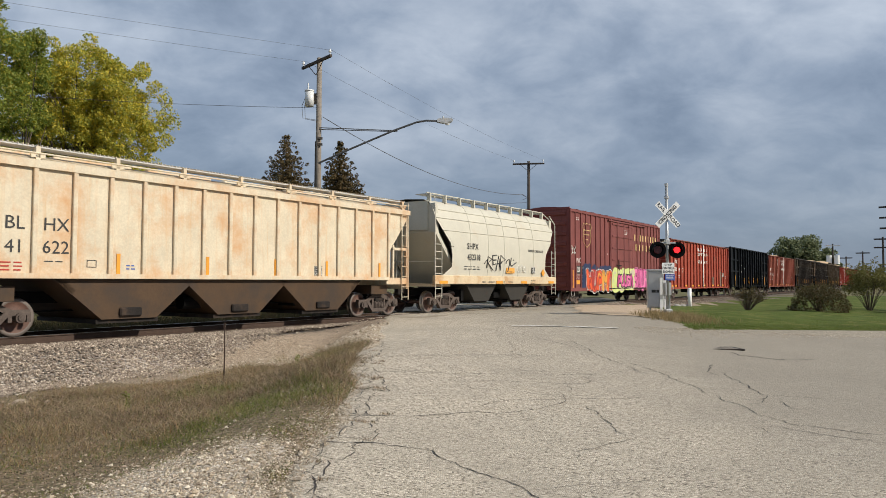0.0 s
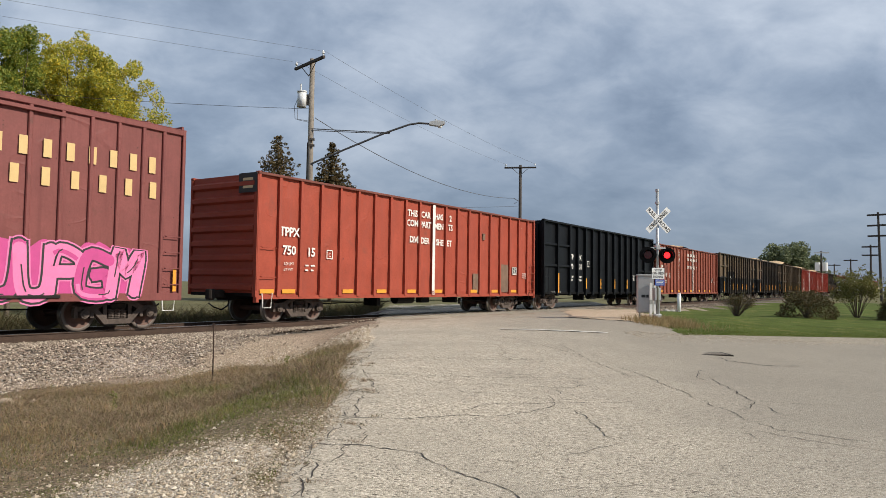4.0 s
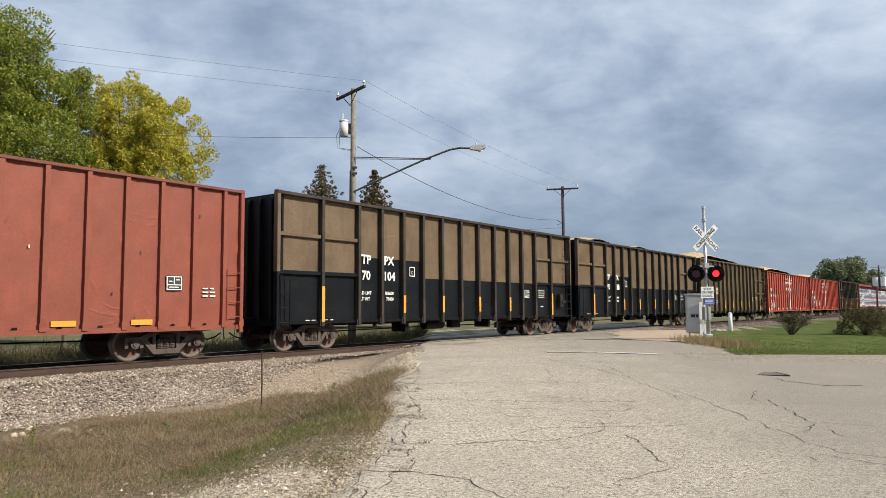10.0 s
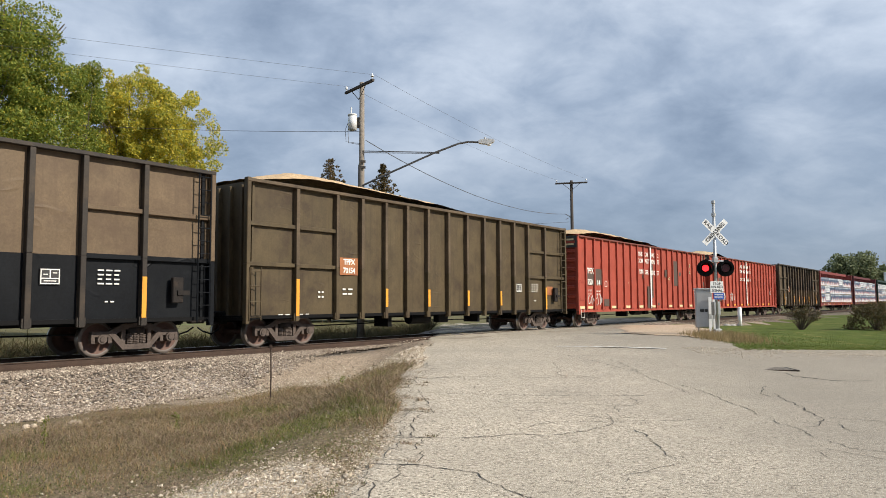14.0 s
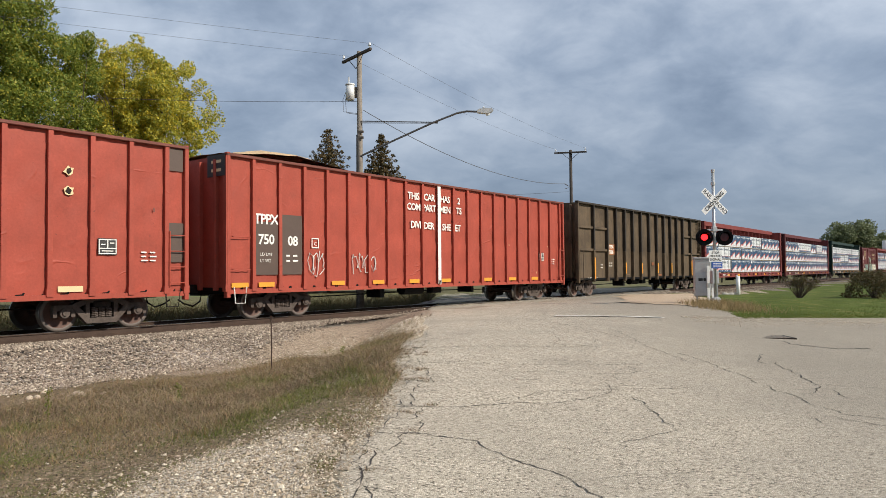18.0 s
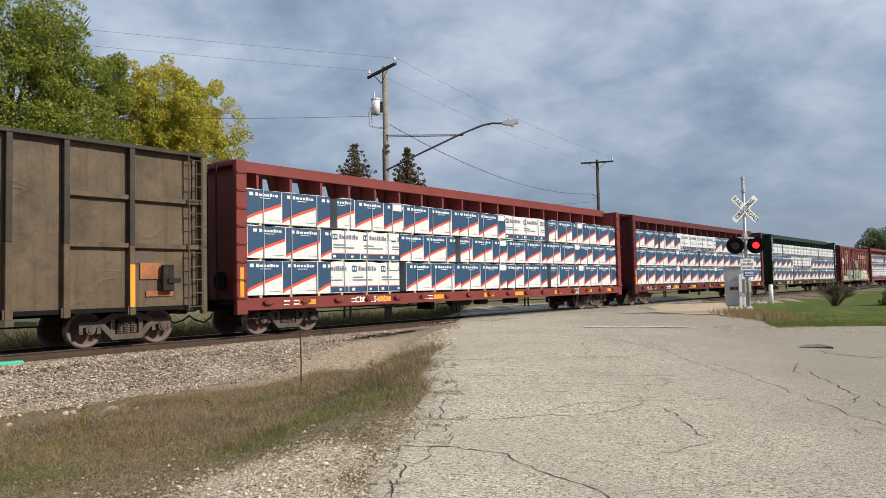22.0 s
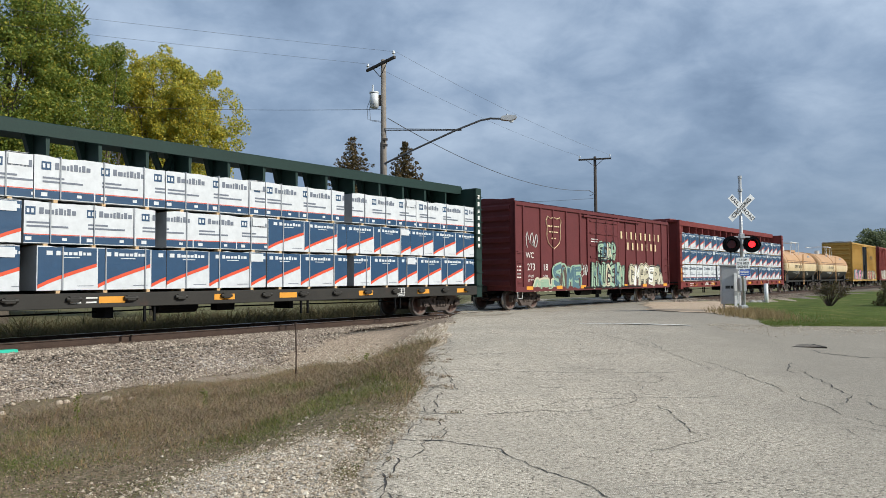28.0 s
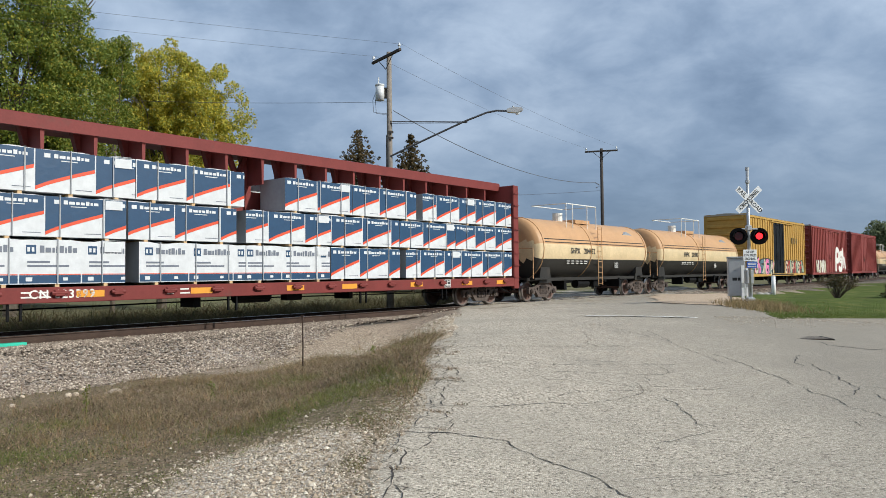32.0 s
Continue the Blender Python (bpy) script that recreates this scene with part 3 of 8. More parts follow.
paint("cream", (0.67, 0.595, 0.45), (0.56, 0.30, 0.13), at=(0.46, 0.70), streak=(0.60, 0.42, 0.24), sscale=0.6)
# underbody grime, the shade below the sill deepened into the brown
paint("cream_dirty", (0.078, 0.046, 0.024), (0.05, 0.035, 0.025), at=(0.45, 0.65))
paint("ivory", (0.56, 0.54, 0.455), (0.55, 0.46, 0.33), at=(0.58, 0.8), vary=0.06)
paint("ivory_sill", (0.66, 0.54, 0.36), (0.45, 0.24, 0.10), at=(0.5, 0.7))
paint("burgundy", (0.215, 0.066, 0.060), (0.12, 0.05, 0.04), streak=(0.145, 0.04, 0.038), dents=0.25, chips=(0.07, 0.03, 0.025))
paint("maroon", (0.132, 0.030, 0.031), (0.09, 0.035, 0.03))
paint("scarlet", (0.37, 0.070, 0.044), (0.27, 0.06, 0.038), streak=(0.31, 0.062, 0.04), vary=0.16, dents=0.42, chips=(0.17, 0.04, 0.03))
paint("orange_red", (0.35, 0.066, 0.037), (0.24, 0.06, 0.038), streak=(0.28, 0.062, 0.04), vary=0.15, dents=0.32, chips=(0.16, 0.045, 0.032))
paint("brick_red", (0.25, 0.068, 0.042), (0.18, 0.058, 0.04), streak=(0.205, 0.06, 0.04), vary=0.14, dents=0.22, chips=(0.12, 0.045, 0.032))
paint("gon_black", (0.0075, 0.009, 0.0115), (0.013, 0.0145, 0.016), rough=0.46, vary=0.3, at=(0.5, 0.8), spec=0.14, dents=0.35)
paint("gon_brown", (0.15, 0.105, 0.062), (0.085, 0.055, 0.035), vary=0.18, at=(0.48, 0.75), streak=(0.10, 0.068, 0.042), dents=0.22)
paint("gon_olive", (0.095, 0.07, 0.036), (0.045, 0.030, 0.018), vary=0.18, at=(0.46, 0.7), streak=(0.05, 0.036, 0.02), dents=0.22)
paint("beam_red", (0.19, 0.037, 0.032), (0.12, 0.045, 0.036))
paint("beam_maroon", (0.105, 0.022, 0.024), (0.06, 0.025, 0.022))
paint("beam_green", (0.011, 0.032, 0.025), (0.015, 0.022, 0.018))
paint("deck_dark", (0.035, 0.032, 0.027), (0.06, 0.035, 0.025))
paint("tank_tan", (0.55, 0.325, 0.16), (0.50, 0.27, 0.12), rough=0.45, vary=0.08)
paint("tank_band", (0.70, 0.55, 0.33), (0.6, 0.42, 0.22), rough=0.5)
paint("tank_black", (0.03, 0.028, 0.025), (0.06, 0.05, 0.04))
paint("yellow_box", (0.50, 0.30, 0.07), (0.42, 0.22, 0.05))
paint("box_red", (0.25, 0.050, 0.042), (0.16, 0.05, 0.04))
paint("gon_umber", (0.125, 0.090, 0.056), (0.045, 0.032, 0.021), vary=0.22, at=(0.46, 0.72), streak=(0.055, 0.04, 0.025), dents=0.22)
paint("chord_rust", (0.19, 0.062, 0.045), (0.11, 0.05, 0.038), vary=0.25)
paint("rust_patch", (0.38, 0.15, 0.06), (0.22, 0.08, 0.04), at=(0.45, 0.65))
paint("gon_post", (0.034, 0.028, 0.023), (0.07, 0.05, 0.032), vary=0.25, at=(0.5, 0.72))
paint("roof_grey", (0.42, 0.38, 0.31), (0.28, 0.22, 0.16))
for nm, c in {"white": (0.78, 0.77, 0.72), "letter_black": (0.03, 0.03, 0.03), "gold": (0.66, 0.46, 0.20), "reflector": (0.74, 0.32, 0.025), "buff": (0.72, 0.58, 0.33),
              "wrap_white": (0.66, 0.68, 0.69), "wrap_blue": (0.018, 0.062, 0.135), "wrap_red": (0.70, 0.085, 0.03), "wrap_grey": (0.33, 0.35, 0.37), "wrap_text": (0.16, 0.18, 0.22),
              "g_orange": (0.75, 0.10, 0.02), "g_orange2": (0.75, 0.36, 0.06), "g_red": (0.42, 0.03, 0.02), "g_navy": (0.015, 0.03, 0.09), "g_pink": (0.78, 0.20, 0.42), "g_magenta": (0.55, 0.06, 0.25),
              "g_lime": (0.62, 0.70, 0.25), "g_mint": (0.31, 0.45, 0.315), "g_teal": (0.085, 0.165, 0.20), "g_black": (0.02, 0.02, 0.022), "g_cream": (0.56, 0.52, 0.37),
              "primer": (0.088, 0.058, 0.045), "wood": (0.62, 0.42, 0.22), "silver": (0.55, 0.55, 0.54), "sign_blue": (0.03, 0.10, 0.42), "teal_paint": (0.05, 0.55, 0.38)}.items():
    M[nm] = material(nm, c, 0.45 if nm.startswith("wrap") else 0.6, vary=0.08, scale=4, bump=0.25 if nm.startswith("wrap") else 0.08, bump_scale=6 if nm.startswith("wrap") else 40)
M["chips"] = material("chips", (0.66, 0.47, 0.27), 0.9, vary=0.25, scale=8, bump=0.9, bump_scale=35)

M["rust_grey"] = material("rust_grey", (0.20, 0.125, 0.085), 0.8, vary=0.3, scale=4, bump=0.2, spots=(0.12, 0.07, 0.05))
KEYED = []        # things that ride along, with their place on the train
WHEELSETS = []
R_WHEEL = 0.44


# ---- trucks and couplers ----
def lathe(bm, prof, y0, sign, seg=28, mat_of=None):
    """Radius and offset pairs, turned round the axle (the y axis)."""
    rings = []
    for r, o in prof:
        rings.append([bm.verts.new((r * math.cos(2 * math.pi * k / seg), y0 + sign * o, r * math.sin(2 * math.pi * k / seg))) for k in range(seg)])
    for i, (a, b) in enumerate(zip(rings, rings[1:])):
        for k in range(seg):
            f = bm.faces.new((a[k], a[(k + 1) % seg], b[(k + 1) % seg], b[k]))
            f.material_index = mat_of[i] if mat_of else 0
            f.smooth = i not in (0, len(prof) - 2)
    bm.faces.new(rings[0]); bm.faces.new(rings[-1])


def build_truck_meshes():
    out = {}
    bm = B()
    tube(bm, [(0, -1.02, 0), (0, 1.02, 0)], 0.08, 12)
    for sg in (-1, 1):
        # hub, dished plate, rim, tread, flange
        lathe(bm, [(0.10, 0.86), (0.13, 0.86), (0.15, 0.82), (0.33, 0.795), (0.36, 0.825), (0.435, 0.825), (R_WHEEL, 0.80), (R_WHEEL + 0.004, 0.72), (R_WHEEL + 0.026, 0.705), (R_WHEEL + 0.026, 0.68), (0.36, 0.69), (0.33, 0.74), (0.15, 0.73), (0.10, 0.69)], 0, sg,
              mat_of=[0, 0, 0, 0, 2, 2, 1, 1, 2, 2, 0, 0, 0])
    bmesh.ops.recalc_face_normals(bm, faces=bm.faces)
    out["wheelset"] = mesh_of(bm, "wheelset", ["wheel", "tread", "rim"])
    bm = B()
    y0, y1 = -0.07, 0.07
    prism(bm, [(-1.12, 0.62), (-0.72, 0.62), (-0.35, 0.80), (0.35, 0.80), (0.72, 0.62), (1.12, 0.62), (1.12, 0.50), (0.68, 0.48), (0.34, 0.66), (-0.34, 0.66), (-0.68, 0.48), (-1.12, 0.50)], y0, y1)
    prism(bm, [(-0.72, 0.56), (-0.58, 0.60), (-0.30, 0.30), (0.30, 0.30), (0.58, 0.60), (0.72, 0.56), (0.36, 0.17), (-0.36, 0.17)], y0 - 0.01, y1 + 0.01)
    for sg in (-1, 1):
        box(bm, sg * 0.34 - 0.05, sg * 0.34 + 0.05, y0, y1, 0.28, 0.70)
        box(bm, sg * 1.09 - 0.045, sg * 1.09 + 0.045, y0, y1, 0.34, 0.56)
        box(bm, sg * 0.68 - 0.045, sg * 0.68 + 0.045, y0, y1, 0.34, 0.56)
        tube(bm, [(sg * 0.89, -0.13, R_WHEEL), (sg * 0.89, 0.08, R_WHEEL)], 0.115, 14)
        tube(bm, [(sg * 0.89, -0.155, R_WHEEL), (sg * 0.89, -0.13, R_WHEEL)], 0.07, 10)
        box(bm, sg * 0.89 - 0.14, sg * 0.89 + 0.14, y0, y1, 0.52, 0.60, bevel=0.01)
    out["sideframe"] = mesh_of(bm, "sideframe", "truck")
    bm = B()
    for cx in (-0.17, 0.0, 0.17):
        pts = [(cx + 0.075 * math.cos(a * 0.9), 0.075 * math.sin(a * 0.9), 0.30 + 0.24 * a / 40) for a in range(41)]
        tube(bm, pts, 0.018, 5)
    out["spring"] = mesh_of(bm, "spring_pack", "truck")
    bm = B()
    box(bm, -0.22, 0.22, -1.10, 1.10, 0.54, 0.70, bevel=0.03)
    box(bm, -0.30, 0.30, -0.35, 0.35, 0.62, 0.80, bevel=0.03)
    for sg in (-1, 1):
        box(bm, sg * 0.42 - 0.05, sg * 0.42 + 0.05, -0.85, 0.85, 0.36, 0.46)
    out["bolster"] = mesh_of(bm, "truck", "steel")
    bm = B()
    box(bm, -0.42, 0.0, -0.13, 0.13, 0.78, 1.02, bevel=0.02)
    box(bm, -0.62, -0.40, -0.16, 0.10, 0.72, 1.05, bevel=0.04)
    box(bm, 0.0, 0.25, -0.3, 0.3, 0.70, 1.06, bevel=0.02)
    out["coupler"] = mesh_of(bm, "coupler", "steel")
    bm = B()
    tube(bm, [(0, -0.35, 0.95), (-0.1, -0.36, 0.55), (-0.3, -0.32, 0.42), (-0.5, -0.2, 0.5), (-0.62, -0.1, 0.62)], 0.025, 6)
    out["hose"] = mesh_of(bm, "air_hose", "black")
    return out


TRUCK = build_truck_meshes()


def running_gear(car, L, front, rear, stick=0.45):
    for x in (front, rear):
        t = place("truck", TRUCK["bolster"], car, Matrix.Translation((x, 0, 0)), "worn freight car truck with steel side frames")
        for sg in (-1, 1):
            place("sideframe", TRUCK["sideframe"], t, Matrix.Translation((0, sg * 1.0, 0)) @ (Matrix.Identity(4) if sg < 0 else Matrix.Rotation(math.pi, 4, "Z")))
            place("spring_pack", TRUCK["spring"], t, Matrix.Translation((0, sg * 1.03, 0)))
            w = place("wheelset", TRUCK["wheelset"], t, Matrix.Translation((sg * 0.89, 0, R_WHEEL)), "rusty wheels with bright treads")
            WHEELSETS.append((w, sg * 0.89))
    place("coupler", TRUCK["coupler"], car, Matrix.Translation((0.1, 0, 0)))
    place("coupler", TRUCK["coupler"], car, Matrix.Translation((L - 0.1, 0, 0)) @ Matrix.Rotation(math.pi, 4, "Z"))
    place("air_hose", TRUCK["hose"], car, Matrix.Translation((0.1, 0, 0)))
    place("air_hose", TRUCK["hose"], car, Matrix.Translation((L - 0.1, 0, 0)) @ Matrix.Rotation(math.pi, 4, "Z"))
    bm = B()
    box(bm, 0.1, L - 0.1, -0.35, 0.35, 0.74, 1.02)
    part("centre_sill", bm, "black", car)
    bm = B()
    xm = L / 2
    tube(bm, [(xm - 1.6, -0.9, 0.70), (xm - 0.5, -0.9, 0.70)], 0.20, 12)
    box(bm, xm + 0.1, xm + 0.7, -1.0, -0.7, 0.52, 0.84, bevel=0.03)
    tube(bm, [(front + 1.2, -0.6, 0.55), (xm, -0.75, 0.62), (rear - 1.2, -0.6, 0.55)], 0.022, 6)
    box(bm, xm - 3.0, xm - 2.8, -1.15, -0.5, 0.45, 0.95)
    box(bm, xm + 2.4, xm + 2.55, -1.2, -0.5, 0.5, 0.95)
    part("brake_gear", bm, "black", car, "dark brake reservoir, valve and rods")


def grab(car, x0, x1, z, y, mat):
    bm = B()
    tube(bm, [(x0, y, z), (x0, y - 0.07, z - 0.02), (x1, y - 0.07, z - 0.02), (x1, y, z)], 0.013, 6)
    part("grab_iron", bm, mat, car)


def stirrup(car, x, y, mat, w=0.42):
    bm = B()
    tube(bm, [(x, y, 0.95), (x + 0.05, y, 0.50), (x + w - 0.05, y, 0.50), (x + w, y, 0.95)], 0.018, 6)
    part("stirrup", bm, mat, car)


def ladder(car, x0, x1, z0, z1, y, mat, n):
    bm = B()
    for x in (x0, x1):
        tube(bm, [(x, y, z0), (x, y, z1)], 0.02, 6)
    for i in range(n):
        z = mix(z0 + 0.1, z1 - 0.1, i / (n - 1))
        tube(bm, [(x0, y, z), (x1, y, z)], 0.014, 6)
    part("ladder", bm, mat, car)


def stripe(car, x, z, w, h, y, mat="reflector", name="reflector"):
    part(name, bx(x - w / 2, x + w / 2, y - 0.006, y + 0.004, z - h / 2, z + h / 2), mat, car, "yellow reflective stripe" if mat == "reflector" else "")


def bars(car, x, z, w, h, lines, y, mat="white", cols=2):
    """Small print that cannot be read: rows of plain bars."""
    for i in range(lines):
        zz = z + h / 2 - h * (i + 0.5) / lines
        for k in range(cols):
            a = x - w / 2 + w * k / cols
            part("small_print", bx(a, a + w / cols * random.uniform(0.5, 0.8), y - 0.004, y + 0.004, zz - h / lines * 0.17, zz + h / lines * 0.17), mat, car)


def plate(car, x, z, s, y, dark="letter_black"):
    """The little framed consolidated stencil."""
    bm = box(B(), x - s / 2, x + s / 2, y - 0.004, y + 0.004, z - s * 0.42, z + s * 0.42)
    p = part("stencil_plate", bm, dark, car)
    for a, b, c, d in ((-0.47, -0.42, -0.38, 0.38), (0.42, 0.47, -0.38, 0.38), (-0.42, 0.42, 0.33, 0.38), (-0.42, 0.42, -0.38, -0.33), (-0.03, 0.03, -0.08, 0.33), (-0.42, 0.42, -0.12, -0.07), (-0.34, -0.12, 0.08, 0.13), (0.12, 0.34, 0.16, 0.21), (-0.3, 0.3, -0.25, -0.2)):
        part("stencil", bx(x + a * s, x + b * s, y - 0.008, y - 0.002, z + c * s, z + d * s), "white", p)


def words(car, text, x, z, size, y, mat="white", spacing=1.0, bold=0.0):
    return lettering(text, size, mat, car, at_side(x, z, y - 0.006), spacing=spacing, bold=bold)


def strip(bm, pts, w, lift, y, mat, taper=1.0):
    """A flat painted stroke of even width along a polyline, square at its ends."""
    rows = []
    for i, (px, pz) in enumerate(pts):
        ax, az = pts[max(i - 1, 0)]
        bx_, bz = pts[min(i + 1, len(pts) - 1)]
        dx, dz = bx_ - ax, bz - az
        q = math.hypot(dx, dz) or 1
        ex, ez = (dx / q * w * 0.35, dz / q * w * 0.35) if i in (0, len(pts) - 1) else (0, 0)
        sg = -1 if i == 0 else 1
        ww = w * (taper if i == len(pts) - 1 else 1) / 2
        rows.append((bm.verts.new((px + ex * sg - dz / q * ww, y - lift, pz + ez * sg + dx / q * ww)), bm.verts.new((px + ex * sg + dz / q * ww, y - lift, pz + ez * sg - dx / q * ww))))
    for (a, b), (c, d) in zip(rows, rows[1:]):
        bm.faces.new((a, b, d, c)).material_index = mat


STROKES = (((0.1, 0), (0.15, 1), (0.55, 0.45), (0.9, 1), (0.9, 0.02)), ((0.1, 0.05), (0.2, 0.95), (0.85, 0.85), (0.8, 0.5), (0.2, 0.45)), ((0.85, 0.9), (0.2, 0.95), (0.1, 0.1), (0.85, 0.05), (0.85, 0.45), (0.5, 0.5)),
           ((0.9, 0.95), (0.15, 0.85), (0.2, 0.5), (0.85, 0.45), (0.8, 0.05), (0.1, 0.1)), ((0.1, 1), (0.4, 0.05), (0.6, 0.6), (0.95, 0.1)), ((0.15, 0), (0.3, 0.9), (0.6, 0.95), (0.9, 0)), ((0.1, 0.95), (0.25, 0.05), (0.9, 0.1), (0.9, 0.95)))


def bent(pts, n=5):
    """A smooth curve through a few points."""
    out = []
    for i in range(len(pts) - 1):
        p0, p1, p2, p3 = (Vector(pts[min(max(i + k, 0), len(pts) - 1)]) for k in (-1, 0, 1, 2))
        for j in range(n):
            t = j / n
            out.append(0.5 * (2 * p1 + (p2 - p0) * t + (2 * p0 - 5 * p1 + 4 * p2 - p3) * t * t + (3 * p1 - p0 - 3 * p2 + p3) * t ** 3))
    return [(v.x, v.y) for v in out] + [tuple(pts[-1])]


def dab(bm, x, z, r, y, mat, n=14):
    bm.faces.new([bm.verts.new((x + r * math.cos(2 * math.pi * k / n), y, z + r * math.sin(2 * math.pi * k / n))) for k in range(n)]).material_index = mat


def graffiti(car, x0, x1, z0, z1, fills, outline, n, y, seed, label="spray-painted graffiti letters", cloud=None, halo=None):
    """A cloud of sprayed colour, and on it fat rounded letters: a pale rim, a dark outline, the fill, its shading and thin lines."""
    rnd = random.Random(seed)
    step, h = (x1 - x0) / n, z1 - z0
    bm = B()
    m = n * 9
    rows = []
    for i in range(m + 1):
        k = i / m
        arch = min(1.0, 4.2 * math.sqrt(max(0.0, k * (1 - k))))
        top = mix(z0 + 0.45 * h, z1, arch) - h * (0.05 + 0.15 * (1 - abs(math.sin(k * n * 2.1 + seed))) + 0.06 * noise.noise((i * 0.6, seed, 0.3)))
        low = z0 + h * (0.04 + 0.07 * abs(math.sin(k * n * 1.7 + seed)) + 0.25 * (1 - arch))
        rows.append((bm.verts.new((mix(x0 - 0.06, x1 + 0.06, k), y - 0.001, low)), bm.verts.new((mix(x0 - 0.06, x1 + 0.06, k), y - 0.001, top))))
    for (c0, c1), (e0, e1) in zip(rows, rows[1:]):
        bm.faces.new((c0, e0, e1, c1))
    base = part("graffiti", bm, cloud or outline, car, label)
    mats = [outline] + list(fills) + [halo or outline]
    for i in range(n):
        bm = B()
        st = rnd.choice(STROKES)
        w = min(step, h) * rnd.uniform(0.34, 0.44)
        a0, zz0, hh, ww = x0 + i * step - step * 0.04, z0 + h * rnd.uniform(0.12, 0.18), h * rnd.uniform(0.62, 0.72), step * 1.06
        pts = bent([(a0 + (px + rnd.uniform(-0.07, 0.07)) * ww + pz * 0.08 * hh, zz0 + (pz + rnd.uniform(-0.05, 0.05)) * hh) for px, pz in st])
        k = 0.003 + 0.0004 * i
        f = 1 + i % len(fills)
        f2 = 1 + (i + 1) % len(fills)
        for q, (wide, mat) in enumerate(((w + 0.17, len(mats) - 1), (w + 0.10, 0), (w, f))):
            strip(bm, pts, wide, k + 0.003 * q, y, mat)
            for e in (0, -1):
                dab(bm, pts[e][0], pts[e][1], wide / 2, y - k - 0.003 * q - 0.0007, mat)
        j = rnd.randrange(2, max(3, len(pts) - 6))
        strip(bm, [(u - w * 0.16, v - w * 0.12) for u, v in pts[j:j + 6]], w * 0.34, k + 0.0095, y, f2)
        for _ in range(2):
            j = rnd.randrange(1, max(2, len(pts) - 5))
            strip(bm, [(u + w * rnd.uniform(0.1, 0.22), v) for u, v in pts[j:j + 4]], w * 0.10, k + 0.0115, y, 0)
        part("graffiti_letter", bm, mats, base)


def scrawl(car, x, z, w, h, y, mat, seed, r=0.02, label="spray-painted scrawl"):
    rnd = random.Random(seed)
    bm = B()
    for k in range(max(3, int(w / 0.28))):
        cx = x - w / 2 + (k + 0.5) * w / max(3, int(w / 0.28))
        pts = []
        a0 = rnd.uniform(0, 6)
        for i in range(9):
            a = a0 + i * rnd.uniform(0.5, 0.9)
            pts.append((cx + math.cos(a) * 0.16 * rnd.uniform(0.5, 1.1), y - 0.004, z + math.sin(a) * h / 2 * rnd.uniform(0.5, 1.0)))
        tube(bm, pts, r, 4)
    part("graffiti", bm, mat, car, label)


def car_thing(name, label, u):
    c = thing(name, label, "freight car", "cars of the freight train", TRK @ Matrix.Translation((u, 0, 0)))
    KEYED.append((c, u, Matrix.Identity(4)))
    return c


# ---- open wood-chip cars ----
def end_wall(car, x, sg, W, z0, z1, mat, ribs, horizontal=True):
    e = part("end_wall", bx(x - 0.04, x + 0.04, -W + 0.12, W - 0.12, z0, z1), mat, car)
    for i in range(ribs):
        if horizontal:
            z = mix(z0 + 0.25, z1 - 0.3, i / (ribs - 1))
            bm = prism(B(), [(x, z - 0.15), (x - sg * 0.14, z - 0.06), (x - sg * 0.14, z + 0.06), (x, z + 0.15)], -W + 0.16, W - 0.16)
        else:
            y = mix(-W + 0.5, W - 0.5, i / (ribs - 1))
            bm = box(B(), min(x, x - sg * 0.16), max(x, x - sg * 0.16), y - 0.06, y + 0.06, z0, z1 - 0.1, bevel=0.015)
        part("end_rib", bm, mat, e)


def chip_load(u, x0, x1, z, peaks):
    """A heap of pale wood chips that shows over the car's rim."""
    nx, ny = 60, 12
    vs, fs = [], []
    for i in range(nx + 1):
        for j in range(ny + 1):
            x, y = mix(x0, x1, i / nx), mix(-1.38, 1.38, j / ny)
            h = sum(a * math.exp(-((x - c) / w) ** 2) for c, w, a in peaks) * (1 - (y / 1.5) ** 2 * 0.55)
            vs.append((x, y, z + h * 1.55 - 0.05 + 0.035 * noise.noise((x * 2.2, y * 2.2, u)) + 0.02 * noise.noise((x * 7, y * 7, u))))
    for i in range(nx):
        for j in range(ny):
            a = i * (ny + 1) + j
            fs.append((a, a + ny + 1, a + ny + 2, a + 1))
    o = from_data("wood_chip_load", vs, fs, "chips")
    tagged(o, "heap of pale wood chips filling an open car", "wood chips", "wood chip loads", "stuff")
    o.matrix_basis = TRK @ Matrix.Translation((u, 0, 0))
    KEYED.append((o, u, Matrix.Identity(4)))


def ragged(x, z, r, y, rnd, n=11):
    """A thin plate with a torn outline, standing on a car's side."""
    bm = B()
    rim = [(x + k * math.cos(a), z + k * math.sin(a)) for a, k in ((2 * math.pi * i / n, r * rnd.uniform(0.65, 1.2)) for i in range(n))]
    front = [bm.verts.new((p, y - 0.002, q)) for p, q in rim]
    back = [bm.verts.new((p, y + 0.003, q)) for p, q in rim]
    bm.faces.new(front)
    for i in range(n):
        bm.faces.new((front[i], back[i], back[(i + 1) % n], front[(i + 1) % n]))
    return bm


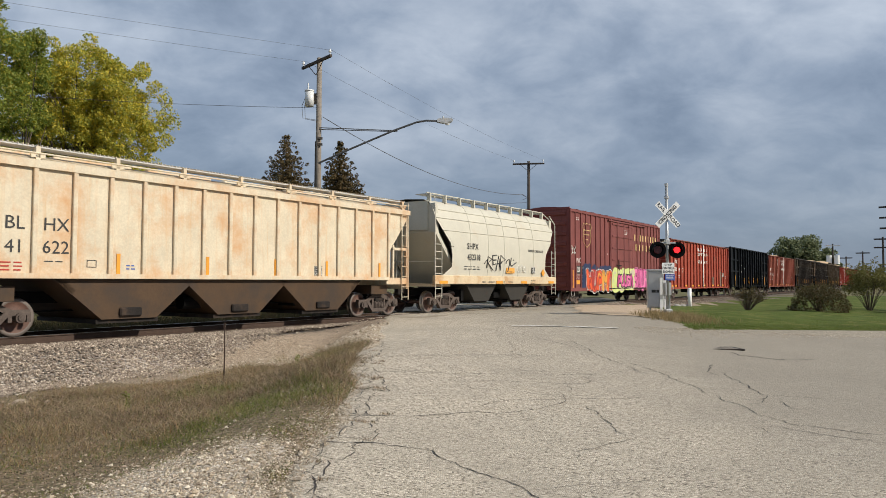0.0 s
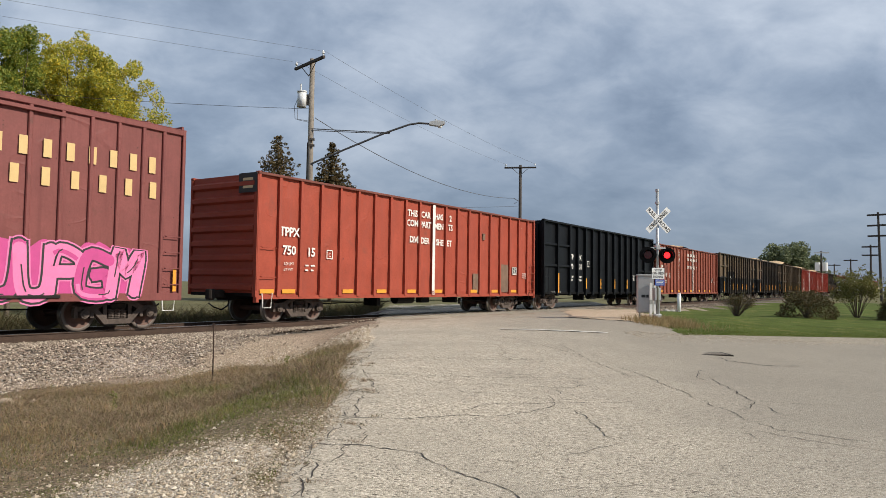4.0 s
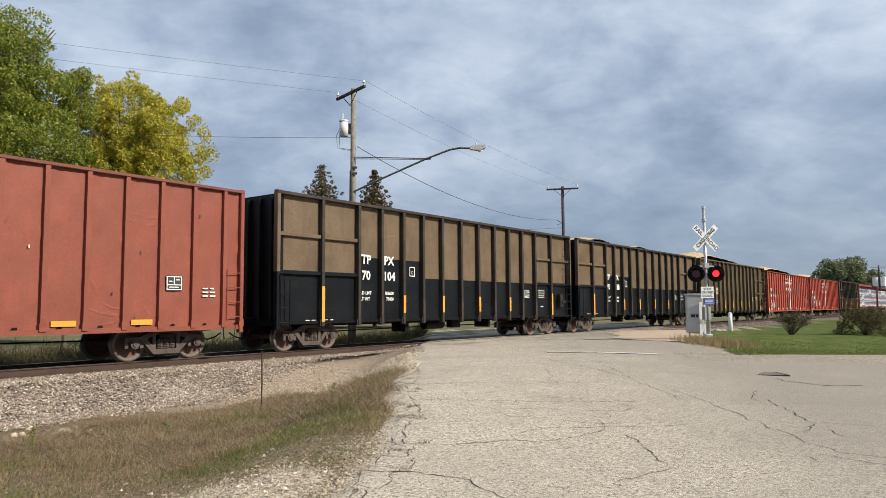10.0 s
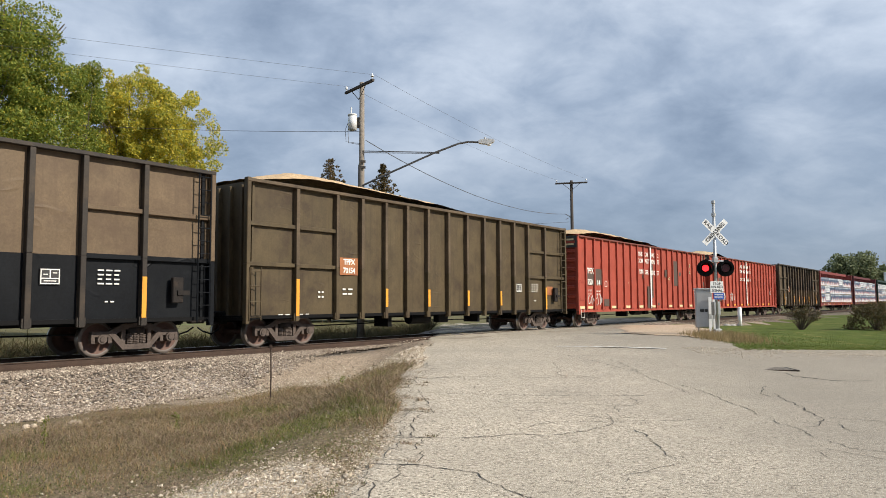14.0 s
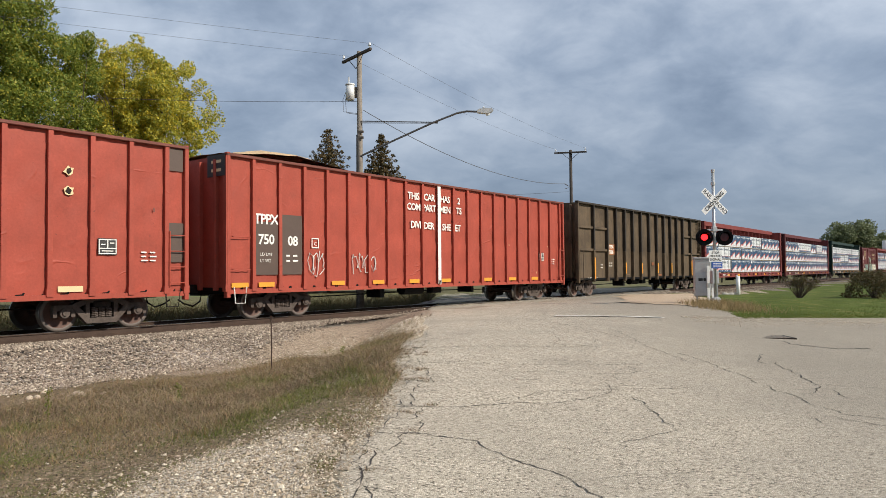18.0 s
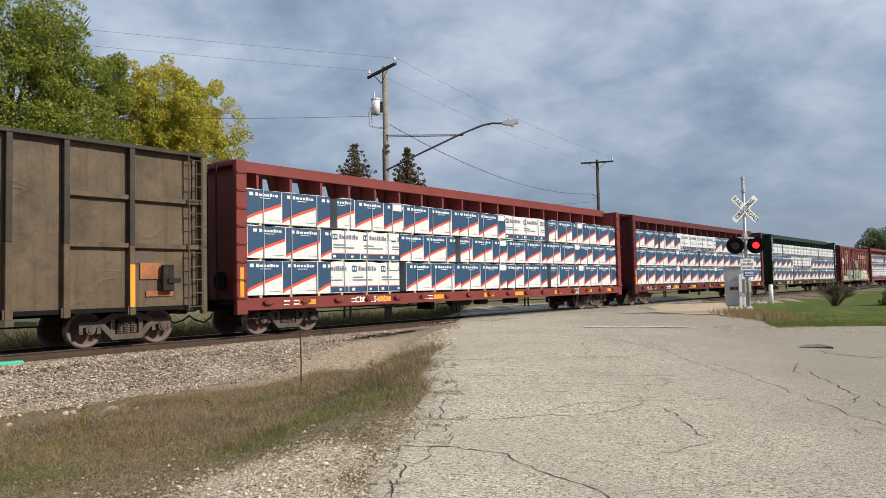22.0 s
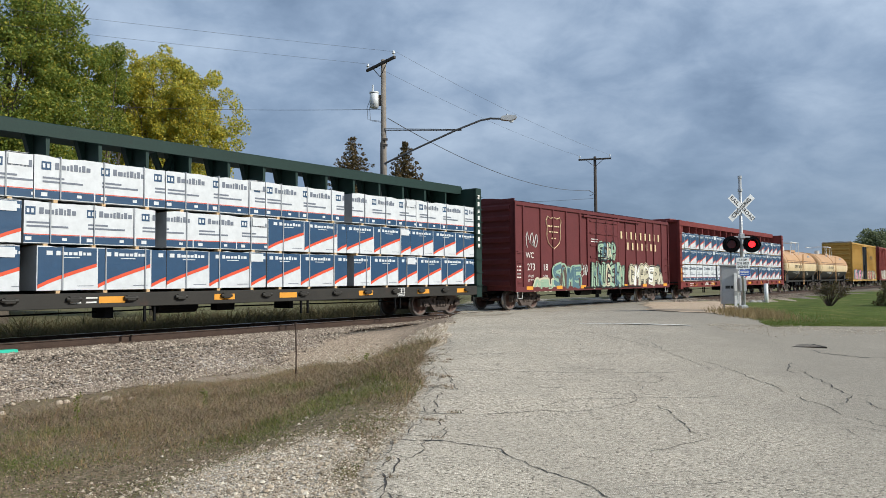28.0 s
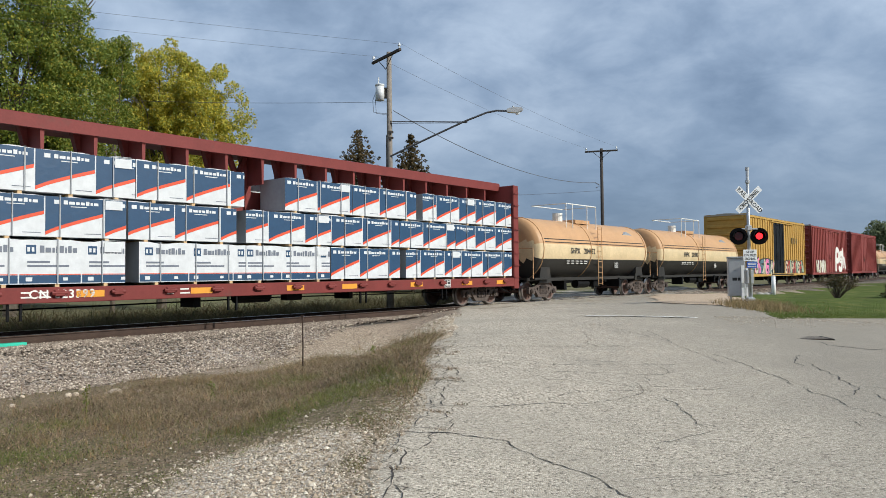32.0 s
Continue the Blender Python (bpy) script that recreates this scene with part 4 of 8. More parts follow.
def red_gondola(u, mat, num, label, L=19.21, H=4.62, primer=True, load=None, tag=0, seed=1, text2=True, reflector="reflector", first=0.92, stripe_at=10, pitch=0.943):
    rnd = random.Random(seed)
    c = car_thing("chip_gondola", label, u)
    W, z0 = 1.60, 0.86
    xs = [0.03] + [first + pitch * k for k in range(24) if first + pitch * k < L - 0.3] + [L]
    line = xs[stripe_at]
    pm = mesh_of(box(prism(B(), [(-0.055, z0), (0.055, z0), (0.055, H - 0.08), (-0.055, H - 0.08)], -W, -W + 0.14), -0.075, 0.075, -W - 0.01, -W + 0.13, z0 - 0.03, z0 + 0.16), "side_post", mat)
    meshes = {}
    for a, b in zip(xs, xs[1:]):
        w = round(b - a, 2)
        if w not in meshes:
            bm = B()
            n, k = 7, 16
            g = [[bm.verts.new((w * i / n, -W + 0.095 + 0.036 * noise.noise((i * 0.8 + w * 17, j * 0.6, seed)) * (0 < i < n), mix(z0, H - 0.05, j / k))) for j in range(k + 1)] for i in range(n + 1)]
            for i in range(n):
                for j in range(k):
                    bm.faces.new((g[i][j], g[i + 1][j], g[i + 1][j + 1], g[i][j + 1])).smooth = True
            meshes[w] = mesh_of(bm, "side_panel", mat)
        place("side_panel", meshes[w], c, Matrix.Translation((a, 0, 0)))
    for x in xs:
        place("side_post", pm, c, Matrix.Translation((min(x, L - 0.06), 0, 0)))
    part("far_side", bx(0, L, W - 0.1, W - 0.02, z0, H - 0.05), mat, c)
    part("floor", bx(0.05, L - 0.05, -W + 0.1, W - 0.12, z0 - 0.02, z0 + 0.08), "black", c)
    for y in (-W, W - 0.12):
        part("top_chord", bx(0, L, y - 0.02, y + 0.12, H - 0.08, H, bevel=0.012), mat if y > 0 else "chord_rust", c)
    part("side_sill", bx(0, L, -W + 0.02, -W + 0.08, z0 - 0.10, z0 + 0.02), mat, c)
    end_wall(c, 0.10, 1, W, z0, H - 0.04, mat, 4 if num == "75008" else 8, num != "75008")
    end_wall(c, L - 0.10, -1, W, z0, H - 0.04, mat, 8)
    for x in (0, L - 0.12):
        part("corner_post", bx(x, x + 0.12, -W - 0.012, -W + 0.14, z0 - 0.2, H + 0.02, bevel=0.012), mat, c)
    for z in (2.35, 1.45):
        grab(c, 0.2, 0.78, z, -W + 0.06, mat)
    stirrup(c, 0.25, -W + 0.02, "white"), stirrup(c, L - 0.65, -W + 0.02, "steel")
    ladder(c, L - 0.55, L - 0.12, 1.0, 2.4, -W - 0.02, mat, 4)
    running_gear(c, L, 2.35, L - 2.0)
    yp = -W + 0.055
    part("divider_stripe", bx(line - 0.09, line + 0.09, -W - 0.010, -W - 0.002, z0, H - 0.1), "white", c, "white painted stripe")
    if text2:
        for t, x, z in (("THIS", -1.42, 4.05), ("CAR", -0.52, 4.06), ("HAS", 0.44, 4.06), ("2", 1.32, 4.06), ("COM", -1.42, 3.66), ("PART", -0.52, 3.66), ("MEN", 0.44, 3.66), ("TS", 1.32, 3.67),
                        ("DIVI", -1.31, 3.02), ("DER", -0.55, 3.01), ("SHE", 0.52, 3.0), ("ET", 1.24, 3.0)):
            words(c, t, line + x, z, 0.35, yp, "white", 0.9, 0.008)
    patches = {"75014": ((1.06, 1.87, 2.13, 2.74), (2.02, 2.81, 2.18, 2.99), (3.03, 3.64, 1.06, 1.43), (line + 0.10, line + 0.50, 1.51, 3.52), (line - 0.42, line - 0.10, 0.90, 2.19), (11.86, 12.24, 2.80, 3.26),
                         (13.40, 14.10, 2.29, 3.88), (14.37, 14.72, 2.96, 3.18), (14.96, 15.08, 0.98, 1.34), (10.55, 10.83, 1.05, 1.21), (7.62, 7.78, 1.03, 1.30), (8.26, 8.38, 2.63, 2.88)),
               "75008": ((0.99, 1.80, 1.28, 2.80), (1.94, 2.72, 1.28, 3.04)), "75005": ((1.98, 2.55, 2.30, 3.02),)}.get(num, ())
    for xa, xb, za, zb in patches:
        part("repaint_patch", bx(xa, xb, yp - 0.003, yp + 0.002, za, zb), "primer" if num != "75005" else "chord_rust", c, "grey-brown repainted patch" if num != "75005" else "darker red repainted patch")
    words(c, "TPPX", 1.38, 2.86, 0.40, yp, "white", 0.9, 0.01)
    words(c, num[:3], 1.38, 2.28, 0.40, yp, "white", 0.95, 0.01), words(c, num[3:], 2.36, 2.26, 0.40, yp, "white", 0.95, 0.01)
    words(c, "LD LMT", 1.38, 1.86, 0.13, yp), words(c, "LT WT", 1.35, 1.68, 0.13, yp), bars(c, 2.36, 1.76, 0.5, 0.30, 2, yp)
    part("stencil_box", box(box(box(box(B(), 3.10, 3.40, yp - 0.006, yp, 2.08, 2.11), 3.10, 3.40, yp - 0.006, yp, 2.36, 2.39), 3.10, 3.13, yp - 0.006, yp, 2.08, 2.39), 3.37, 3.40, yp - 0.006, yp, 2.08, 2.39), "white", c)
    words(c, "C", 3.25, 2.21, 0.16, yp)
    plate(c, L - 2.12, 1.98, 0.46, yp), bars(c, L - 1.05, 1.76, 0.45, 0.3, 3, yp), bars(c, 1.4, 1.0, 0.55, 0.06, 1, yp)
    for i in (0, 1, 4, 6, 8, 10, 13, 15, 17):
        x = (xs[i] + xs[i + 1]) / 2
        stripe(c, x, 1.0, 0.56, 0.13, yp, reflector)
    # grey-primed end bay, numbered end plate and small square patches
    if primer:
        part("repaint_patch", bx(L - 0.62, L - 0.14, yp - 0.004, yp, 3.95, 4.52), "primer", c, "grey-brown repainted patch")
        part("repaint_patch", bx(L - 0.60, L - 0.12, yp - 0.004, yp, 1.62, 2.62), "primer", c, "grey-brown repainted patch")
    e = part("end_plate", bx(-0.03, -0.005, -W + 0.05, -W + 0.85, H - 0.62, H - 0.02), "letter_black", c, "black number plate on the end")
    for row in range(2):
        part("small_print", bx(-0.036, -0.028, -W + 0.22, -W + 0.66, H - 0.25 - row * 0.24, H - 0.17 - row * 0.24), "buff", e)
    for x, z in ((L - 3.03, 3.68), (L - 3.03, 3.23), (12.55, 2.73)) if primer else ():
        q = part("torn_hole", ragged(x, z, 0.115, yp - 0.004, rnd), "buff", c, "small torn hole with a bare metal rim")
        part("hole", ragged(x, z, 0.075, yp - 0.007, rnd), "steel", q)
    for k in range(14):
        x, z = rnd.uniform(3.6, L - 0.8), rnd.uniform(1.1, 4.3)
        if rnd.random() < 0.5:
            part("paint_chip", bx(x - 0.014, x + 0.014, yp - 0.003, yp, z - rnd.uniform(0.02, 0.09), z + 0.02), rnd.choice(("buff", "primer", "maroon")), c)
    if num == "75005":
        # a splash of white paint that has run down one sheet
        for k in range(46):
            z = 4.25 - 2.3 * rnd.random() ** 1.3
            x = 5.95 + 0.10 * (z - 3.2) * 0.6 + rnd.gauss(0, 0.05 + 0.04 * (4.3 - z))
            w, h = rnd.uniform(0.006, 0.028), rnd.uniform(0.02, 0.11) * (1.8 if z > 3.3 else 0.8)
            part("paint_splash", prism(B(), [(x - w, z), (x + 0.2 * w, z - h), (x + w, z + 0.1 * h), (x + 0.3 * w, z + h)], yp - 0.004, yp), "white", c)
    if tag:
        if num == "75014":
            scrawl(c, 2.05, 1.38, 1.9, 0.55, yp, "white", tag, 0.02)
        else:
            scrawl(c, 3.28, 1.62, 0.6, 0.9, yp, "white", tag, 0.016), scrawl(c, 5.4, 1.62, 1.2, 0.75, yp, "white", tag + 40, 0.018)
    if load:
        chip_load(u, 0.2, L - 0.2, H, load)
    return c


def black_gondola(u, upper, lower, num, label, L=18.73, H=4.82, line=2.4, load=None, seed=1, text=True):
    c = car_thing("chip_gondola", label, u)
    W, z0 = 1.60, 0.86
    xs = [0.0, 1.87, 3.52, 4.66, 5.82, 6.95, 8.13, 9.38, 10.6, 11.8, 12.95, 14.08, 15.25, 16.75, L]
    split = upper != lower
    post = B()
    box(post, -0.065, 0.065, -W, -W + 0.19, line, H - 0.08, bevel=0.01, mat=0)
    box(post, -0.065, 0.065, -W, -W + 0.19, z0 - 0.11, line, bevel=0.01, mat=1)
    box(post, -0.10, 0.10, -W + 0.03, -W + 0.11, z0 - 0.09, z0 + 0.12, mat=1)
    posts = "gon_post" if split or upper == "gon_umber" else "gon_umber" if upper == "gon_olive" else upper
    pm = mesh_of(post, "side_post", [posts, posts if split else lower])
    for i, (a, b) in enumerate(zip(xs, xs[1:])):
        bm = B()
        n, k = 5, 9
        top = 3.02 if split and 2 <= i <= 4 and text else line
        zs = sorted({*np.linspace(z0, top, 5).tolist(), *np.linspace(top, H - 0.05, 5).tolist()})
        g = [[bm.verts.new((mix(a, b, q / n), -W + 0.165 + 0.025 * noise.noise((q * 0.8 + a * 3, z * 1.1, seed)) * (0 < q < n), z)) for z in zs] for q in range(n + 1)]
        for q in range(n):
            for j in range(len(zs) - 1):
                f = bm.faces.new((g[q][j], g[q + 1][j], g[q + 1][j + 1], g[q][j + 1]))
                f.smooth, f.material_index = True, 0 if zs[j] >= top - 1e-6 else 1
        part("side_panel", bm, [upper, lower], c)
        if i in (0, 1, 12, 13):
            for z, m in ((3.55, upper), (2.40, lower)):
                part("belt_rail", bx(a + 0.06, b - 0.06, -W + 0.05, -W + 0.17, z - 0.06, z + 0.06, bevel=0.012), m, c)
    for i, x in enumerate(xs[1:-1]):
        place("side_post", pm, c, Matrix.Translation((x, 0, 0)))
    for x in (0, L - 0.13):
        part("corner_post", box(bx(x, x + 0.13, -W - 0.012, -W + 0.16, line, H + 0.02, bevel=0.012), x, x + 0.13, -W - 0.012, -W + 0.16, z0 - 0.15, line, bevel=0.012, mat=1), [upper, lower], c)
    part("far_side", bx(0, L, W - 0.1, W - 0.02, z0, H - 0.05), upper, c)
    part("floor", bx(0.05, L - 0.05, -W + 0.1, W - 0.12, z0 - 0.02, z0 + 0.08), "black", c)
    for y in (-W, W - 0.12):
        part("top_chord", bx(0, L, y - 0.02, y + 0.14, H - 0.10, H, bevel=0.012), posts, c)
    end_wall(c, 0.30, 1, W, z0, H - 0.04, lower, 5, False)
    end_wall(c, L - 0.30, -1, W, z0, H - 0.04, lower, 5, False)
    part("end_platform", bx(0, 0.3, -W + 0.1, W - 0.1, z0 - 0.05, z0 + 0.03), "black", c)
    ladder(c, L - 0.52, L - 0.16, 0.8, H - 0.1, -W - 0.02, lower, 12)
    ladder(c, 0.10, 0.50, 0.8, 2.3, -W - 0.02, lower, 4)
    running_gear(c, L, 1.87, L - 1.85)
    yp = -W + 0.132
    if text:
        words(c, "TP", 3.95, 2.94, 0.42, yp, "white", 1.0, 0.012), words(c, "PX", 5.11, 2.94, 0.42, yp, "white", 1.0, 0.012)
        words(c, num[:2], 3.95, 2.40, 0.42, yp, "white", 1.0, 0.012), words(c, num[2:], 5.13, 2.40, 0.42, yp, "white", 1.0, 0.012)
        words(c, "LD LMT", 3.94, 1.82, 0.16, yp, "white", 1.0, 0.003), words(c, "LT WT", 3.90, 1.62, 0.16, yp, "white", 1.0, 0.003)
        loads = {"70131": ("184300", "78700"), "70104": ("183600", "78400"), "70038": ("184400", "78600")}.get(num)
        if loads:
            words(c, loads[0], 5.12, 1.82, 0.16, yp, "white", 1.0, 0.003), words(c, loads[1], 5.16, 1.62, 0.16, yp, "white", 1.0, 0.003)
        else:
            bars(c, 5.14, 1.72, 0.5, 0.32, 2, yp)
        part("stencil_box", box(box(box(box(B(), 6.24, 6.54, yp - 0.006, yp, 2.45, 2.48), 6.24, 6.54, yp - 0.006, yp, 2.77, 2.80), 6.24, 6.27, yp - 0.006, yp, 2.45, 2.80), 6.51, 6.54, yp - 0.006, yp, 2.45, 2.80), "white", c)
        words(c, "C", 6.39, 2.58, 0.17, yp)
    else:
        part("repaint_patch", bx(3.72, 4.54, yp - 0.004, yp, 2.18, 2.74), "rust_patch", c, "rust-orange repainted patch")
        words(c, "TPPX", 4.13, 2.60, 0.25, yp - 0.006, "white", 0.85, 0.006), words(c, num, 4.13, 2.32, 0.25, yp - 0.006, "white", 0.85, 0.006)
        bars(c, 4.1, 1.65, 0.5, 0.3, 2, yp, "white"), bars(c, 2.95, 1.55, 0.3, 0.3, 2, yp, "white")
        part("repaint_patch", bx(17.0, 17.6, yp - 0.004, yp, 1.6, 2.0), "rust_patch", c, "faded orange patch")
        if num == "70085":
            for xa, xb, za, zb, mt in ((16.88, 17.35, 1.98, 2.28, "primer"), (17.15, 17.85, 1.18, 1.32, "rust_patch"), (9.9, 10.3, 1.62, 1.80, "rust_patch"), (10.75, 11.5, 0.98, 1.08, "rust_patch"), (5.95, 6.6, 1.05, 1.12, "rust_grey")):
                part("repaint_patch", bx(xa, xb, yp - 0.003, yp, za, zb), mt, c)
    if num != "70085":
        plate(c, 14.58, 1.9, 0.44, yp), bars(c, 15.95, 1.92, 0.6, 0.42, 4, yp, "white", 3), bars(c, 15.97, 1.34, 0.26, 0.1, 1, yp)
    part("brake_gear_box", box(bx(17.5, 17.8, -W - 0.04, -W + 0.08, 1.3, 1.95, bevel=0.02), 17.62, 17.95, -W - 0.08, -W, 1.5, 1.62), "steel", c)
    for x, h in ((1.93, 1.1), (5.88, 0.62), (8.19, 0.62), (10.66, 0.6), (13.01, 0.6), (16.81, 1.0)):
        stripe(c, x - 0.06, 1.45, 0.12, h, -W - 0.002)
    bars(c, 1.5, 0.95, 0.5, 0.07, 1, yp), bars(c, 2.3, 0.95, 0.5, 0.07, 1, yp)
    if load:
        chip_load(u, 0.4, L - 0.4, H, load)
    return c


# ---- box cars ----
def boxcar(u, mat, roof_mat, L, H, label, xs, door, marks, arch=0.16, door_mat=None, seed=1, yellow=False):
    """xs: the side posts; door: its two edges."""
    rnd = random.Random(seed)
    c = car_thing("boxcar", label, u)
    W, z0 = 1.58, 0.82
    for a, b in zip(xs, xs[1:]):
        if door[0] - 0.05 <= a and b <= door[1] + 0.05:
            continue
        bm = box(B(), a, b, -W + 0.04, -W + 0.10, z0 + 0.05, H - 0.1)
        part("side_panel", bm, mat, c)
    pm = mesh_of(box(B(), -0.05, 0.05, -W - 0.02, -W + 0.06, z0, H - 0.12, bevel=0.018), "side_post", mat)
    for x in xs:
        place("side_post", pm, c, Matrix.Translation((min(max(x, 0.05), L - 0.05), 0, 0)))
    part("far_side", bx(0, L, W - 0.1, W, z0, H), mat, c)
    part("floor", bx(0.05, L - 0.05, -W + 0.1, W - 0.1, z0, z0 + 0.1), "black", c)
    part("side_sill", bx(0, L, -W - 0.025, -W + 0.05, z0 - 0.06, z0 + 0.14, bevel=0.01), mat, c)
    part("top_plate", bx(0, L, -W - 0.025, -W + 0.08, H - 0.16, H, bevel=0.012), mat, c)
    # arched roof with cross ribs
    out = [(-W - 0.03, H - 0.02)] + [(mix(-W, W, k / 8), H + arch * (1 - abs(k / 4 - 1) ** 1.6)) for k in range(9)] + [(W + 0.03, H - 0.02)]
    roof = part("roof", extrude_x(B(), out, 0, L), roof_mat, c)
    rib = mesh_of(extrude_x(B(), [(y * 0.995, z + 0.035) for y, z in out[1:-1]] + [(W, H - 0.0), (-W, H - 0.0)], -0.04, 0.04), "roof_rib", roof_mat)
    for k in range(1, 14):
        place("roof_rib", rib, roof, Matrix.Translation((L * k / 14, 0, 0)))
    for x, sg in ((0.06, 1), (L - 0.06, -1)):
        e = part("end_wall", bx(x - 0.03, x + 0.03, -W + 0.05, W - 0.05, z0, H + arch * 0.6), mat, c)
        for i in range(8):
            z = mix(z0 + 0.3, H - 0.25, i / 7)
            part("end_rib", prism(B(), [(x, z - 0.17), (x - sg * 0.12, z - 0.07), (x - sg * 0.12, z + 0.07), (x, z + 0.17)], -W + 0.25, W - 0.25), mat, e)
    for x in (0, L - 0.1):
        part("corner_post", bx(x, x + 0.1, -W - 0.03, -W + 0.1, z0 - 0.05, H, bevel=0.012), mat, c)
    d0, d1 = door
    d = part("door", bx(d0, d1, -W - 0.01, -W + 0.06, z0 + 0.12, H - 0.28), door_mat or mat, c, "sliding steel door with rods")
    for k in range(6):
        z = mix(z0 + 0.35, H - 0.45, k / 5)
        part("door_rib", prism(B(), [(d0 + 0.08, z - 0.04), (d1 - 0.08, z - 0.04), (d1 - 0.08, z + 0.04), (d0 + 0.08, z + 0.04)], -W - 0.05, -W - 0.01), door_mat or mat, d)
    for x in (mix(d0, d1, 0.22), mix(d0, d1, 0.55), mix(d0, d1, 0.8)):
        part("door_rod", tube(B(), [(x, -W - 0.07, z0 + 0.15), (x, -W - 0.07, H - 0.3)], 0.022, 6), door_mat or mat, d)
    part("door_handle", box(bx(d0 + 0.7, d0 + 1.5, -W - 0.09, -W - 0.05, 2.3, 2.36), d0 + 1.0, d0 + 1.08, -W - 0.09, -W - 0.05, 2.0, 2.7), "steel", d)
    for z, h in ((H - 0.26, 0.09), (z0 + 0.06, 0.07)):
        part("door_track", bx(d0 - 0.6, min(d1 + 2.6, L - 0.3), -W - 0.07, -W - 0.005, z - h / 2, z + h / 2, bevel=0.008), mat if h > 0.08 else "steel", c)
    for x in (d0 - 0.08, d1 + 0.08):
        part("door_post", bx(x - 0.09, x + 0.09, -W - 0.03, -W + 0.08, z0, H - 0.14, bevel=0.012), mat, c)
    for i in range(4):
        grab(c, 0.12, 0.52, 1.2 + i * 0.42, -W, mat)
        grab(c, L - 0.55, L - 0.12, 1.2 + i * 0.42, -W, mat)
    stirrup(c, 0.12, -W, "white"), stirrup(c, L - 0.6, -W, "white")
    running_gear(c, L, 1.6, L - 1.5)
    return c


def shield(car, x, z, w, h, y, mat):
    """An outlined heraldic shield with plain bars for its words."""
    pts = [(-0.5, 0.36), (-0.40, 0.5), (-0.2, 0.44), (0, 0.5), (0.2, 0.44), (0.40, 0.5), (0.5, 0.36), (0.43, 0.2), (0.46, -0.1), (0.36, -0.32), (0.15, -0.43), (0, -0.5), (-0.15, -0.43), (-0.36, -0.32), (-0.46, -0.1), (-0.43, 0.2)]
    bm = tube(B(), [(x + a * w, y - 0.004, z + b * h) for a, b in pts + pts[:2]], 0.018, 4)
    for zz, ws in ((0.2, (0.16, 0.10, 0.12, 0.11, 0.09)), (0.02, (0.14, 0.1, 0.1, 0.12)), (-0.18, (0.14, 0.1))):
        a = -sum(ws) / 2 - 0.02 * len(ws)
        for q in ws:
            box(bm, x + a * w, x + (a + q) * w, y - 0.005, y + 0.002, z + zz * h - 0.02, z + zz * h + 0.035)
            a += q + 0.04
    part("emblem", bm, mat, car, "thin shield emblem outline")


def letter_bars(car, x0, z, n, pitch, w, h, y, mat, rise=0.0):
    """A company name as plain upright bars, each one painted by itself."""
    for i in range(n):
        a = x0 + i * pitch + w * 0.18
        bm = box(B(), a, a + w * 0.52, y - 0.005, y + 0.002, z - h / 2, z + h / 2)
        part("company_name", bm, mat, car)


